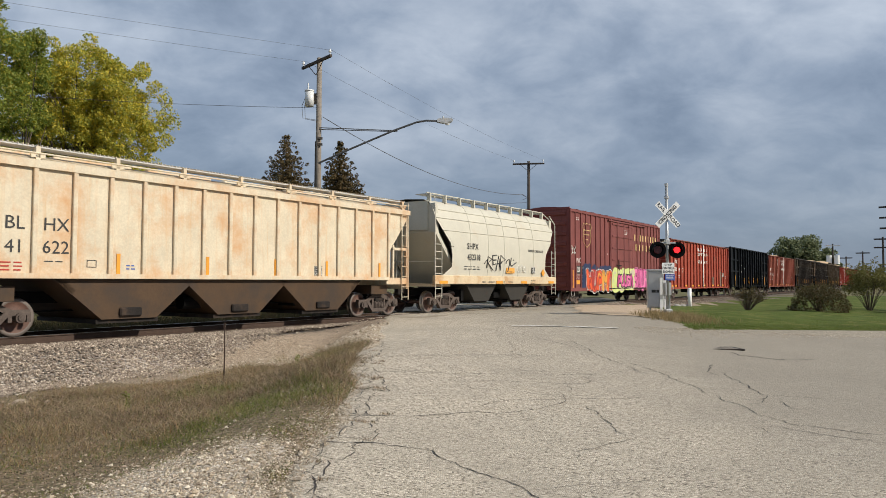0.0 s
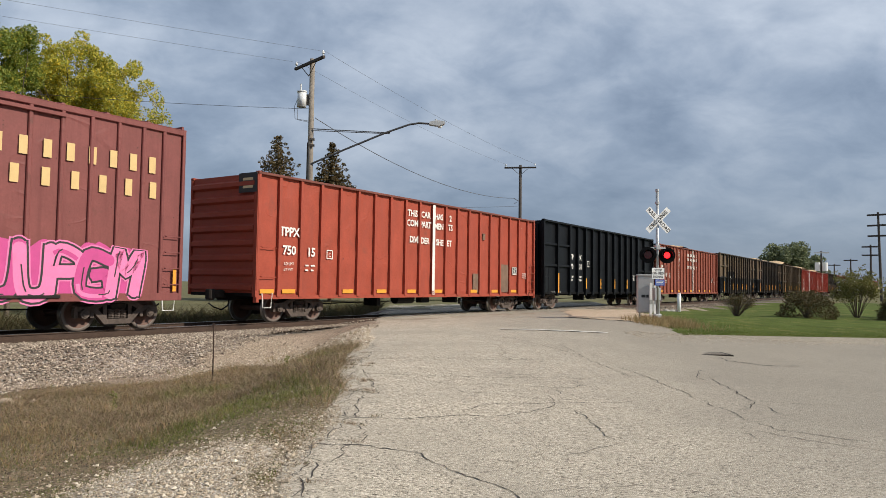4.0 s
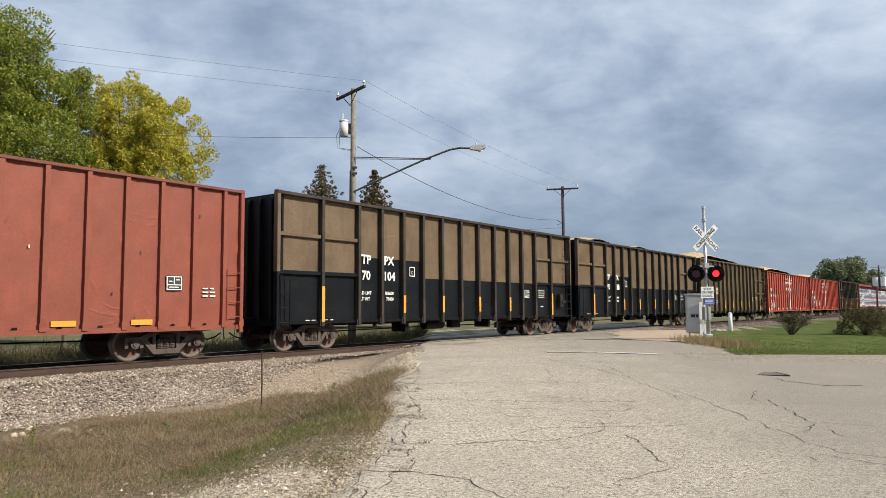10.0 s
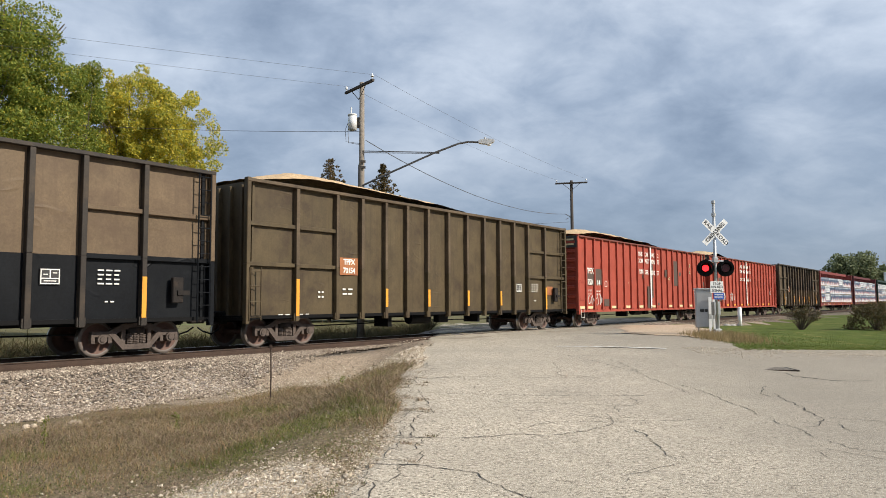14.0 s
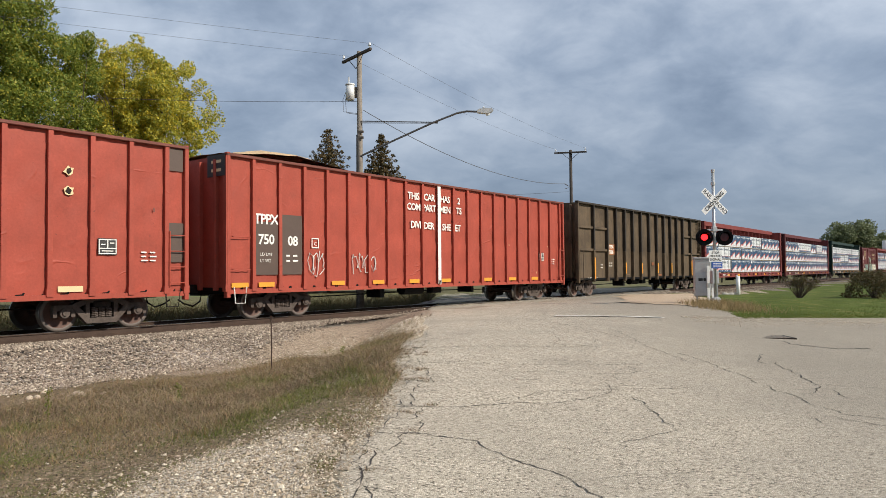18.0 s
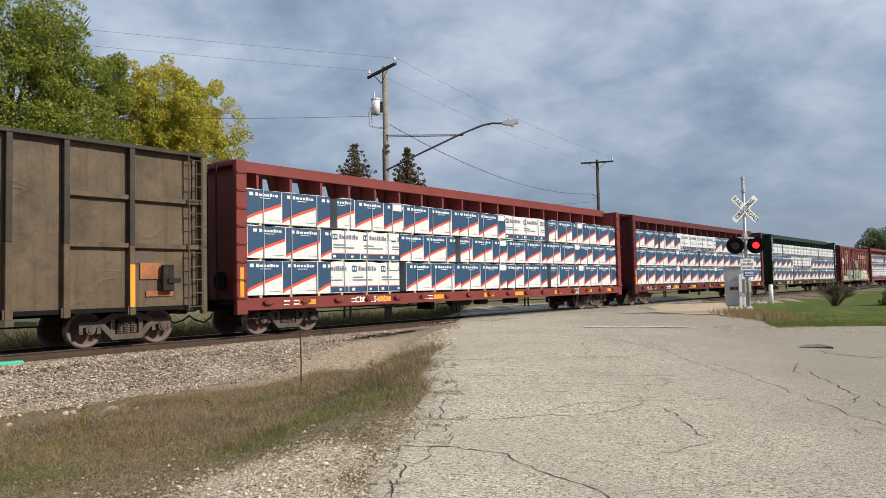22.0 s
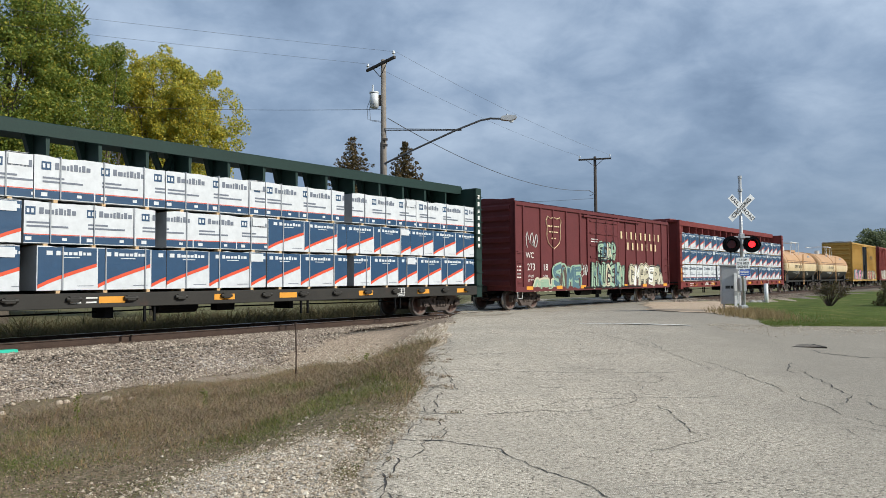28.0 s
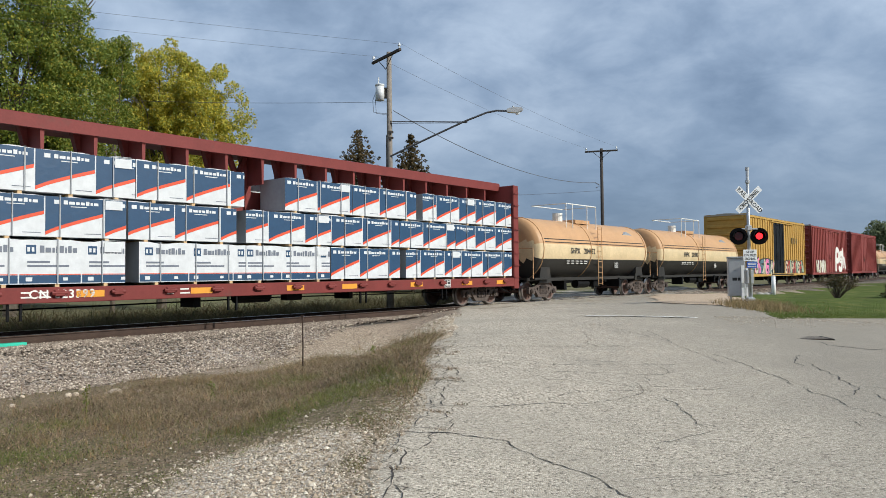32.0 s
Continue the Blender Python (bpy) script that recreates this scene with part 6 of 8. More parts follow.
    for line in (((3.85, 2.1), (4.1, 2.3), (4.05, 1.9), (4.15, 2.42), (4.5, 2.3), (4.15, 2.12), (4.6, 1.8)), ((4.55, 2.48), (4.6, 2.05), (4.85, 2.1)), ((4.55, 2.46), (4.95, 2.5)), ((4.58, 2.26), (4.9, 2.28)), ((4.85, 1.78), (5.1, 2.46), (5.22, 1.95)), ((4.95, 2.1), (5.4, 2.16)),
                 ((5.25, 1.8), (5.3, 2.5), (5.75, 2.3), (5.3, 2.18)), ((5.85, 2.26), (5.8, 2.14)), ((5.92, 2.28), (6.1, 2.34), (6.15, 2.1), (5.95, 1.75)), ((6.3, 2.42), (6.22, 2.1), (6.35, 2.02), (6.8, 2.2)), ((6.5, 2.32), (6.53, 2.3))):
        tube(tag, [(a, y - 0.004, b) for a, b in line], 0.028, 4)
    part("graffiti", tag, "letter_black", c, "black spray-painted tag")
    words(c, "SODIUM CHLORATE", 8.86, 2.81, 0.165, y - 0.004, "letter_black", 1.1, 0.004), words(c, "CAUTION", 6.22, 1.26, 0.10, -1.602, "letter_black")
    part("notice_plate", bx(5.87, 6.65, -1.592, -1.58, 1.68, 1.94), "g_orange2", c, "orange warning plate"), bars(c, 6.26, 1.75, 0.66, 0.12, 1, -1.593, "letter_black", 5)
    scrawl(c, 7.35, 1.88, 0.9, 0.45, -1.588, "white", 14, 0.014, "pale spray-painted scrawl")
    bars(c, 4.2, 1.27, 1.1, 0.14, 1, -1.602, "letter_black", 2), bars(c, 5.2, 1.27, 1.1, 0.10, 2, -1.602, "letter_black", 6), bars(c, 8.6, 1.28, 0.5, 0.2, 3, -1.602, "letter_black", 3)
    part("warning_diamond", prism(B(), [(9.72, 1.54), (9.92, 1.74), (9.72, 1.94), (9.52, 1.74)], -1.59, -1.58), "reflector", c, "yellow warning diamond")
    plate(c, 8.62, 1.86, 0.36, -1.59)
    for x in (0.6, 5.2, 7.6, 10.6):
        stripe(c, x, 1.26, 0.6, 0.12, -1.602)
    running_gear(c, L, 1.5, L - 1.2)
    return c


# ---- tank cars ----
def tank_car(u, L, label, f0, f1):
    c = car_thing("tank_car", label, u)
    r, zc = 1.43, 2.30
    x0, x1 = 0.35, L - 0.35
    seg, nx = 40, 12
    bm = B()
    st = [(x0 + 0.35 * (1 - math.cos(a)) if True else 0, r * math.sin(a)) for a in np.linspace(0.12, math.pi / 2, 6)]
    ring_x = [(x, rr) for x, rr in st] + [(mix(x0 + 0.36, x1 - 0.36, k / nx), r) for k in range(1, nx)] + [(L - x, rr) for x, rr in st[::-1]]
    rings = [[bm.verts.new((x, rr * math.sin(2 * math.pi * k / seg), zc + rr * math.cos(2 * math.pi * k / seg))) for k in range(seg)] for x, rr in ring_x]
    for a, b in zip(rings, rings[1:]):
        for k in range(seg):
            f = bm.faces.new((a[k], b[k], b[(k + 1) % seg], a[(k + 1) % seg]))
            f.smooth = True
            z = (a[k].co.z + a[(k + 1) % seg].co.z) / 2
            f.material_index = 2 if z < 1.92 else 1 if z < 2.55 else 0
    bm.faces.new(rings[0]), bm.faces.new(rings[-1][::-1])
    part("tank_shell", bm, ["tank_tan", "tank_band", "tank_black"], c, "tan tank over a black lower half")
    for z in (2.60, 2.74):
        y = -math.sqrt(r * r - (z - zc) ** 2)
        part("paint_line", bx(x0 + 0.7, x1 - 0.7, y - 0.012, y + 0.03, z - 0.018, z + 0.018), "letter_black", c)
    for x in (x0 + 0.55, x1 - 0.55, L * 0.5 - 0.9):
        part("tank_band", tube(B(), [(x, (r + 0.012) * math.sin(a), zc + (r + 0.012) * math.cos(a)) for a in np.linspace(0, 2 * math.pi, 29)], 0.025, 5), "tank_tan", c)
    part("side_sill", bx(0.0, L, -1.15, -1.0, 0.88, 1.02), "tank_black", c)
    for xx in (0.2, L - 1.5):
        part("end_platform", bx(xx, xx + 1.3, -1.4, 1.4, 0.95, 1.03), "tank_black", c)
    for x in (f0, f1):
        part("saddle", prism(B(), [(x - 0.5, 0.8), (x + 0.5, 0.8), (x + 0.35, 1.5), (x - 0.35, 1.5)], -1.2, 1.2), "tank_black", c)
    xm = L * 0.5 - 0.4
    d = part("dome", bx(xm - 0.7, xm + 0.7, -0.7, 0.7, zc + r - 0.12, zc + r + 0.06), "tank_tan", c)
    part("valve_housing", tube(B(), [(xm - 1.2, 0, zc + r - 0.05), (xm - 1.2, 0, zc + r + 0.38)], 0.24, 14), "white", c, "white valve housing")
    rail = B()
    for xx in (xm - 2.0, xm - 1.4, xm, xm + 0.9):
        tube(rail, [(xx, -0.95, zc + 1.05), (xx, -0.95, zc + r + 0.75)], 0.022, 6)
    tube(rail, [(xm - 2.0, -0.95, zc + r + 0.75), (xm + 0.9, -0.95, zc + r + 0.75), (xm + 0.9, 0.95, zc + r + 0.75), (xm - 2.0, 0.95, zc + r + 0.75), (xm - 2.0, -0.95, zc + r + 0.75)], 0.025, 6)
    part("top_railing", rail, "white", c, "white pipe railing round the valves")
    ladder(c, xm + 0.1, xm + 0.5, 0.6, zc + r - 0.3, -1.47, "tank_tan", 11)
    for sg, xe in ((1, 0.15), (-1, L - 0.15)):
        part("end_rail", tube(B(), [(xe, -1.35, 1.0), (xe, -1.35, 2.3), (xe, 1.35, 2.3), (xe, 1.35, 1.0)], 0.025, 6), "tank_tan", c)
    y = -math.sqrt(r * r - (2.2 - zc) ** 2) - 0.01
    words(c, "SHPX", L * 0.30, 2.23, 0.36, y, "letter_black", 1.0, 0.006)
    words(c, "204132" if L < 13 else "203803", L * 0.30 + 1.35, 2.23, 0.36, y, "letter_black", 1.0, 0.006)
    part("faded_emblem", prism(B(), [(L * 0.76, 2.95), (L * 0.84, 2.9), (L * 0.85, 3.15), (L * 0.79, 3.35), (L * 0.755, 3.2)], -math.sqrt(r * r - 0.81) - 0.02, -math.sqrt(r * r - 0.81) + 0.3), "wrap_grey", c)
    y = -math.sqrt(r * r - (1.75 - zc) ** 2) - 0.02
    bars(c, L * 0.33, 1.72, 2.0, 0.2, 2, y, "white", 5), plate(c, L * 0.66, 1.62, 0.4, y + 0.04)
    running_gear(c, L, f0, f1)
    return c




# ---- the train, front to back ----
ribbed_hopper(5.23)
round_hopper(23.05)

bc = boxcar(36.14, "burgundy", "burgundy", 15.75, 5.36, "tall burgundy boxcar with bright graffiti along its lower side",
            [0, 0.75, 1.50, 2.22, 2.98, 3.72, 4.44, 5.16, 5.92, 9.98, 10.94, 11.66, 12.39, 13.11, 13.82, 14.5, 15.1, 15.75], (6.22, 9.85), None)
Y1 = -1.58 + 0.035
shield(bc, 2.30, 3.98, 1.22, 1.40, Y1 - 0.05, "gold")
letter_bars(bc, 10.28, 4.27, 9, 0.54, 0.36, 0.42, Y1 - 0.03, "gold"), letter_bars(bc, 10.5, 3.62, 7, 0.69, 0.36, 0.42, Y1 - 0.03, "gold")
words(bc, "WC", 1.13, 2.48, 0.40, Y1 - 0.03, "white")
part("number_patch", bx(0.84, 1.42, Y1 - 0.03, Y1, 1.76, 2.20), "letter_black", bc), part("number_patch", bx(1.60, 2.14, Y1 - 0.03, Y1, 1.76, 2.20), "letter_black", bc)
words(bc, "21", 1.13, 1.98, 0.40, Y1 - 0.03, "white", 1.0, 0.01), words(bc, "50", 1.87, 1.98, 0.40, Y1 - 0.03, "white", 1.0, 0.01), words(bc, "OUI", 1.78, 1.30, 0.20, Y1 - 0.03, "white", 1.0, 0.01)
words(bc, "LD LMT", 1.13, 1.66, 0.12, Y1), words(bc, "LT WT", 1.10, 1.50, 0.12, Y1), bars(bc, 1.87, 1.60, 0.4, 0.22, 2, Y1), bars(bc, 1.1, 4.86, 0.55, 0.2, 2, Y1), bars(bc, 8.72, 4.5, 0.6, 0.32, 4, -1.60), bars(bc, 5.6, 3.0, 0.25, 0.12, 1, Y1)
stripe(bc, 0.30, 1.45, 0.10, 1.0, -1.615), stripe(bc, 1.12, 1.27, 0.52, 0.22, Y1), stripe(bc, 5.9, 1.2, 0.1, 0.5, -1.61), stripe(bc, 15.5, 1.3, 0.1, 0.6, -1.615)
scrawl(bc, 0.42, 3.05, 0.6, 0.6, Y1 - 0.03, "white", 9, 0.02)
graffiti(bc, 1.75, 6.2, 0.76, 2.36, ["g_navy"], "g_navy", 6, Y1 - 0.050, 3, "dark blue spray-painted cloud")
graffiti(bc, 2.1, 6.2, 0.70, 2.10, ["g_orange", "g_red", "g_orange", "g_orange2"], "g_black", 5, Y1 - 0.070, 5, "orange graffiti letters with white rims", "g_red", "white")
graffiti(bc, 6.25, 10.0, 0.72, 2.25, ["g_lime", "g_cream"], "g_lime", 4, -1.64, 7, "lime green spray-painted background")
graffiti(bc, 7.0, 9.7, 0.95, 1.85, ["g_magenta", "g_pink"], "g_black", 5, -1.66, 8, "magenta graffiti letters", "g_lime", "g_black")
graffiti(bc, 9.95, 14.4, 0.76, 2.25, ["g_pink", "g_magenta", "g_pink"], "g_black", 6, Y1 - 0.055, 11, "pink graffiti letters", "g_magenta", "g_pink")

ga = red_gondola(54.5, "orange_red", "75015", "orange-red ribbed wood-chip car with a white stripe", seed=2, primer=False, load=None, L=18.67)
for xa, xb, za, zb in ((15.08, 15.9, 0.95, 2.27), (12.62, 13.07, 0.95, 1.78), (13.45, 13.68, 3.33, 3.63)):
    part("repaint_patch", bx(xa, xb, -1.549, -1.544, za, zb), "rust_grey", ga, "rusty bare-metal patch")
black_gondola(74.27, "gon_black", "gon_black", "70131", "glossy black wood-chip car with white lettering", seed=3)
red_gondola(94.06, "brick_red", "75005", "faded brick-red wood-chip car with white lettering", seed=4, primer=False, load=[(8.0, 2.2, 0.22)], first=0.67, stripe_at=11)
black_gondola(114.45, "gon_brown", "gon_black", "70104", "two-tone brown and black wood-chip car", seed=5)
black_gondola(133.95, "gon_brown", "gon_black", "70038", "two-tone brown and black wood-chip car", seed=6, load=[(3.2, 1.6, 0.26), (9.0, 1.5, 0.2)])
black_gondola(153.71, "gon_olive", "gon_olive", "70154", "weathered brown wood-chip car heaped with chips", seed=7, load=[(2.6, 1.9, 0.36), (5.6, 2.4, 0.34), (9.0, 2.2, 0.22)], text=False)
red_gondola(173.69, "scarlet", "75014", "weathered red wood-chip car with patched paint and chips", seed=8, L=19.45, load=[(2.6, 2.4, 0.36), (6.2, 2.4, 0.33), (9.6, 2.0, 0.24)], tag=21, reflector="buff")
red_gondola(194.3, "scarlet", "75008", "weathered red wood-chip car with white lettering", seed=9, load=[(2.6, 2.2, 0.34)], tag=22, primer=False)
black_gondola(214.99, "gon_umber", "gon_umber", "70085", "weathered dark umber wood-chip car", seed=10, load=None, text=False)
centre_beam(234.62, "beam_red", "beam_red", "red centre-beam flat car loaded with wrapped board packs", {(2, 4), (1, 1), (0, 1)}, "CN 625412")
centre_beam(259.05, "beam_maroon", "beam_maroon", "maroon centre-beam flat car loaded with wrapped board packs", {(2, 2), (2, 3), (2, 5)}, "CN 62688")
centre_beam(284.31, "beam_green", "deck_dark", "dark green centre-beam flat car loaded with wrapped board packs", {(2, k) for k in range(7)} | {(1, 2), (1, 3)}, "NOKL 733883")

b2 = boxcar(309.49, "maroon", "maroon", 16.05, 4.54, "maroon boxcar with pale graffiti along its lower side",
            [0, 0.66, 2.04, 3.08, 4.24, 5.53, 6.3, 9.5, 10.43, 11.72, 13.0, 14.0, 15.1, 16.05], (6.37, 9.47), None, arch=0.2)
shield(b2, 3.12, 3.35, 1.3, 1.42, Y1 - 0.03, "buff")
letter_bars(b2, 9.75, 3.55, 9, 0.59, 0.34, 0.38, Y1 - 0.03, "buff"), letter_bars(b2, 10.5, 2.99, 7, 0.59, 0.34, 0.38, Y1 - 0.03, "buff")
words(b2, "WC", 1.15, 2.30, 0.36, Y1 - 0.01), words(b2, "273", 1.25, 1.80, 0.42, Y1 - 0.01), words(b2, "18", 2.40, 1.80, 0.42, Y1 - 0.01)
words(b2, "LD LMT", 1.25, 1.42, 0.14, Y1), words(b2, "LT WT", 1.22, 1.24, 0.14, Y1), words(b2, "158000", 2.40, 1.42, 0.14, Y1), words(b2, "62000", 2.44, 1.24, 0.14, Y1), bars(b2, 0.35, 1.6, 0.4, 0.6, 4, Y1), bars(b2, 7.0, 3.15, 0.9, 0.25, 2, -1.60)
scrawl(b2, 1.3, 2.95, 1.0, 0.8, Y1 - 0.01, "white", 31, 0.022), scrawl(b2, 5.9, 1.7, 0.5, 0.7, Y1 - 0.01, "white", 33, 0.02)
for x in (1.05, 3.5, 5.7, 10.2, 12.6, 15.4):
    stripe(b2, x, 0.92, 0.5, 0.15, -1.607)
graffiti(b2, 3.0, 5.4, 0.80, 2.0, ["g_teal", "primer", "g_teal"], "g_mint", 4, Y1 - 0.05, 41, "faded blue-grey graffiti", "primer")
graffiti(b2, 1.4, 3.0, 0.85, 1.3, ["g_mint"], "g_cream", 3, Y1 - 0.05, 42, "pale green graffiti", "primer")
graffiti(b2, 6.5, 9.9, 0.74, 2.2, ["g_mint", "g_teal", "g_mint", "g_cream"], "g_black", 7, -1.645, 43, "mint green graffiti letters", "g_mint")
graffiti(b2, 7.2, 9.0, 2.15, 3.2, ["g_mint", "g_teal", "g_cream"], "g_black", 4, -1.645, 44, "mint green graffiti figure", "g_mint")
graffiti(b2, 10.75, 14.95, 0.74, 2.15, ["g_cream", "white", "g_cream"], "g_black", 7, Y1 - 0.05, 45, "cream graffiti letters outlined in black", "g_black", "g_cream")

centre_beam(327.31, "beam_red", "beam_red", "red centre-beam flat car loaded with wrapped board packs", {(0, 0), (0, 1), (0, 2), (0, 3)}, "CN 623399", gap=(2, 3))
tank_car(351.45, 12.1, "tan tank car with a black belly", 1.35, 10.85)
tank_car(364.2, 14.4, "tan tank car with a black belly", 1.1, 13.1)
yb = boxcar(379.75, "yellow_box", "roof_grey", 15.9, 5.30, "yellow boxcar with a black door and graffiti", [0.0 + 0.62 * k for k in range(11)] + [9.4 + 0.65 * k for k in range(11)], (6.3, 9.3), None, door_mat="gon_black")
letter_bars(yb, 11.6, 3.7, 3, 0.7, 0.5, 0.5, Y1 - 0.03, "letter_black")
graffiti(yb, 0.8, 6.2, 0.85, 2.2, ["g_teal", "g_cream", "g_pink"], "g_black", 8, Y1 - 0.05, 51), graffiti(yb, 9.5, 15.2, 0.85, 2.1, ["g_cream", "g_red", "g_mint"], "g_black", 9, Y1 - 0.05, 52)
rb = boxcar(398.2, "box_red", "roof_grey", 15.0, 5.30, "red boxcar with white graffiti", [0.62 * k for k in range(10)] + [9.0 + 0.63 * k for k in range(11)], (5.8, 8.9), None)
graffiti(rb, 1.5, 5.2, 0.85, 2.2, ["g_cream", "white"], "maroon", 5, Y1 - 0.05, 53), graffiti(rb, 9.5, 14.0, 0.85, 3.6, ["white"], "box_red", 3, Y1 - 0.05, 54)
rb2 = boxcar(415.6, "box_red", "box_red", 15.0, 5.30, "plain dull red steel boxcar", [0.62 * k for k in range(10)] + [9.0 + 0.63 * k for k in range(11)], (5.8, 8.9), None)
tank_car(433.0, 14.0, "tan tank car with a black belly", 1.3, 12.7)


# ---- road surface: cracks, stop line, drain ----
def crack_strip(bm, pts, w, seed):
    """A jagged dark gap of uneven width that follows a few turning points."""
    rnd = random.Random(seed)
    line = []
    for (xa, ya), (xb, yb) in zip(pts, pts[1:]):
        n = max(2, int(math.hypot(xb - xa, yb - ya) / 0.09))
        for i in range(n):
            k = i / n
            j = 0.035 * (1 if i else 0)
            line.append((mix(xa, xb, k) + rnd.uniform(-j, j), mix(ya, yb, k) + rnd.uniform(-j, j)))
    line.append(pts[-1])
    prev = None
    for i, (x, y) in enumerate(line):
        x2, y2 = line[min(i + 1, len(line) - 1)]
        x0, y0 = line[max(i - 1, 0)]
        dx, dy = x2 - x0, y2 - y0
        q = math.hypot(dx, dy) or 1
        ww = w * (1 + 1.1 * abs(dx) / q * smooth(5.5, 8.0, y)) * rnd.uniform(0.35, 1.15) * 0.26 * (0.3 if i in (0, len(line) - 1) else 1)
        z = road_z(track_of(x, y)[1]) + 0.012 * noise.noise((x * 0.7, y * 0.7, 1)) + 0.005
        a = bm.verts.new((x - dy / q * ww, y + dx / q * ww, z))
        b = bm.verts.new((x + dy / q * ww, y - dx / q * ww, z))
        if prev:
            bm.faces.new((prev[0], prev[1], b, a))
        prev = (a, b)


def crack(w, *pts):
    bm = B()
    crack_strip(bm, pts, w * 1.2, int(pts[0][1] * 100))
    part("crack", bm, "crack", road)


crack(0.021, (-1.11, 6.63), (-0.65, 6.7), (-0.08, 6.53), (0.05, 6.23), (0.29, 5.91), (0.61, 5.59), (0.95, 4.6))
crack(0.01, (0.81, 5.55), (1.22, 5.73), (1.62, 5.81), (2.02, 5.64), (2.3, 5.2))
crack(0.01, (1.87, 7.23), (1.54, 6.96), (1.23, 6.7), (1.23, 6.41))
crack(0.016, (-1.45, 12.13), (-0.13, 12.89), (2.2, 13.6))
crack(0.014, (-1.2, 10.72), (0.73, 11.06), (2.5, 11.6))
crack(0.016, (-1.6, 16.5), (0.5, 17.2), (3, 17.8))
crack(0.016, (0.2, 21.5), (1.5, 18.4), (2.99, 14.82))
crack(0.014, (3.61, 8.12), (4.4, 7.2), (5.6, 6.4), (7.5, 5.6))
crack(0.012, (-1.11, 7.75), (-0.59, 7.86), (-0.21, 7.96), (0.21, 8.21), (0.40, 8.32), (0.66, 8.28), (0.88, 8.43), (1.17, 8.65), (1.39, 8.92), (1.54, 9.13), (1.60, 9.65), (1.59, 9.85))
crack(0.010, (0.37, 8.47), (0.57, 8.87), (0.86, 9.09), (1.25, 9.18), (1.60, 9.32), (2.18, 9.51), (2.76, 9.72))
crack(0.009, (0.42, 9.69), (0.78, 9.74), (1.16, 9.61), (1.53, 9.50), (1.90, 9.68), (2.27, 9.71))
crack(0.014, (0.34, 9.97), (0.42, 9.69))
crack(0.010, (0.10, 10.57), (0.24, 10.22))
crack(0.010, (0.24, 10.25), (0.89, 10.52), (1.43, 10.51), (2.12, 10.65))
crack(0.010, (0.66, 11.54), (1.14, 11.59), (1.58, 11.63), (1.99, 11.60), (2.46, 11.60))
crack(0.012, (-0.59, 12.75), (0.35, 13.21), (1.29, 13.50), (1.93, 13.64))
crack(0.016, (1.44, 15.84), (1.45, 14.17), (1.29, 13.83), (1.54, 13.25))
crack(0.016, (2.19, 11.34), (2.23, 10.89), (2.09, 10.64))
crack(0.014, (1.82, 10.46), (1.76, 9.89))
crack(0.020, (1.74, 8.86), (1.82, 8.62), (1.81, 7.83), (1.82, 7.65), (1.85, 7.35))
crack(0.018, (2.82, 16.83), (2.94, 15.89), (3.03, 14.94), (3.02, 13.87), (3.12, 13.25), (3.25, 12.64), (3.34, 11.94))
crack(0.012, (-0.65, 10.97), (-0.28, 11.04), (0.09, 11.07))
crack(0.012, (-0.87, 14.74), (-0.18, 14.92))
crack(0.016, (3.19, 12.73), (3.25, 12.11))
crack(0.020, (3.37, 13.12), (3.55, 12.66), (3.64, 11.92), (3.68, 11.22), (3.74, 10.77), (3.72, 10.22))
crack(0.020, (3.81, 10.09), (3.73, 9.72), (3.81, 9.43), (3.84, 9.08), (3.77, 8.72))
crack(0.015, (3.77, 8.72), (3.85, 8.55), (3.92, 8.15), (4.14, 8.03), (4.6, 7.6))
crack(0.022, (4.99, 13.46), (4.55, 12.44), (4.58, 12.09))
crack(0.024, (4.80, 12.54), (4.80, 12.33), (4.67, 11.75), (4.69, 11.47), (4.54, 10.65), (4.51, 10.07))
crack(0.013, (4.51, 10.07), (4.24, 9.64), (3.96, 9.37))
crack(0.012, (4.59, 10.18), (4.84, 10.05), (5.21, 9.90))
crack(0.014, (4.51, 9.73), (4.41, 9.31), (4.45, 9.05))
crack(0.014, (3.46, 8.01), (3.48, 7.64))
crack(0.045, (6.26, 15.74), (6.24, 15.23), (6.48, 15.07), (6.74, 14.68), (7.02, 14.67), (7.60, 14.82))


def edge_cracks():
    """The crumbling left margin: a net of cracks along the edge."""
    rnd = random.Random(77)
    y = 3.6
    k = 0
    while y < 15:
        bm = B()
        x = edge_x(y)
        step = rnd.uniform(0.35, 0.6) * (1 + y * 0.03)
        inner = 0.32 + 0.10 * math.sin(y * 2.1)
        xi, xj = x + inner + rnd.uniform(-0.06, 0.06), edge_x(y + step) + inner + rnd.uniform(-0.06, 0.06)
        crack_strip(bm, ((xi, y), (xj, y + step)), 0.026, 200 + k)
        crack_strip(bm, ((x + 0.02, y + rnd.uniform(0, 0.2)), (xi, y)), 0.013, 300 + k)
        if rnd.random() < 0.85:
            crack_strip(bm, ((x + 0.13, y), (x + 0.16, y + step)), 0.020, 400 + k)
        if rnd.random() < 0.4:
            crack_strip(bm, ((xi, y), (xi + rnd.uniform(0.2, 0.6), y + rnd.uniform(-0.1, 0.2))), 0.014, 500 + k)
        part("crack", bm, "crack", road)
        y += step
        k += 1


edge_cracks()


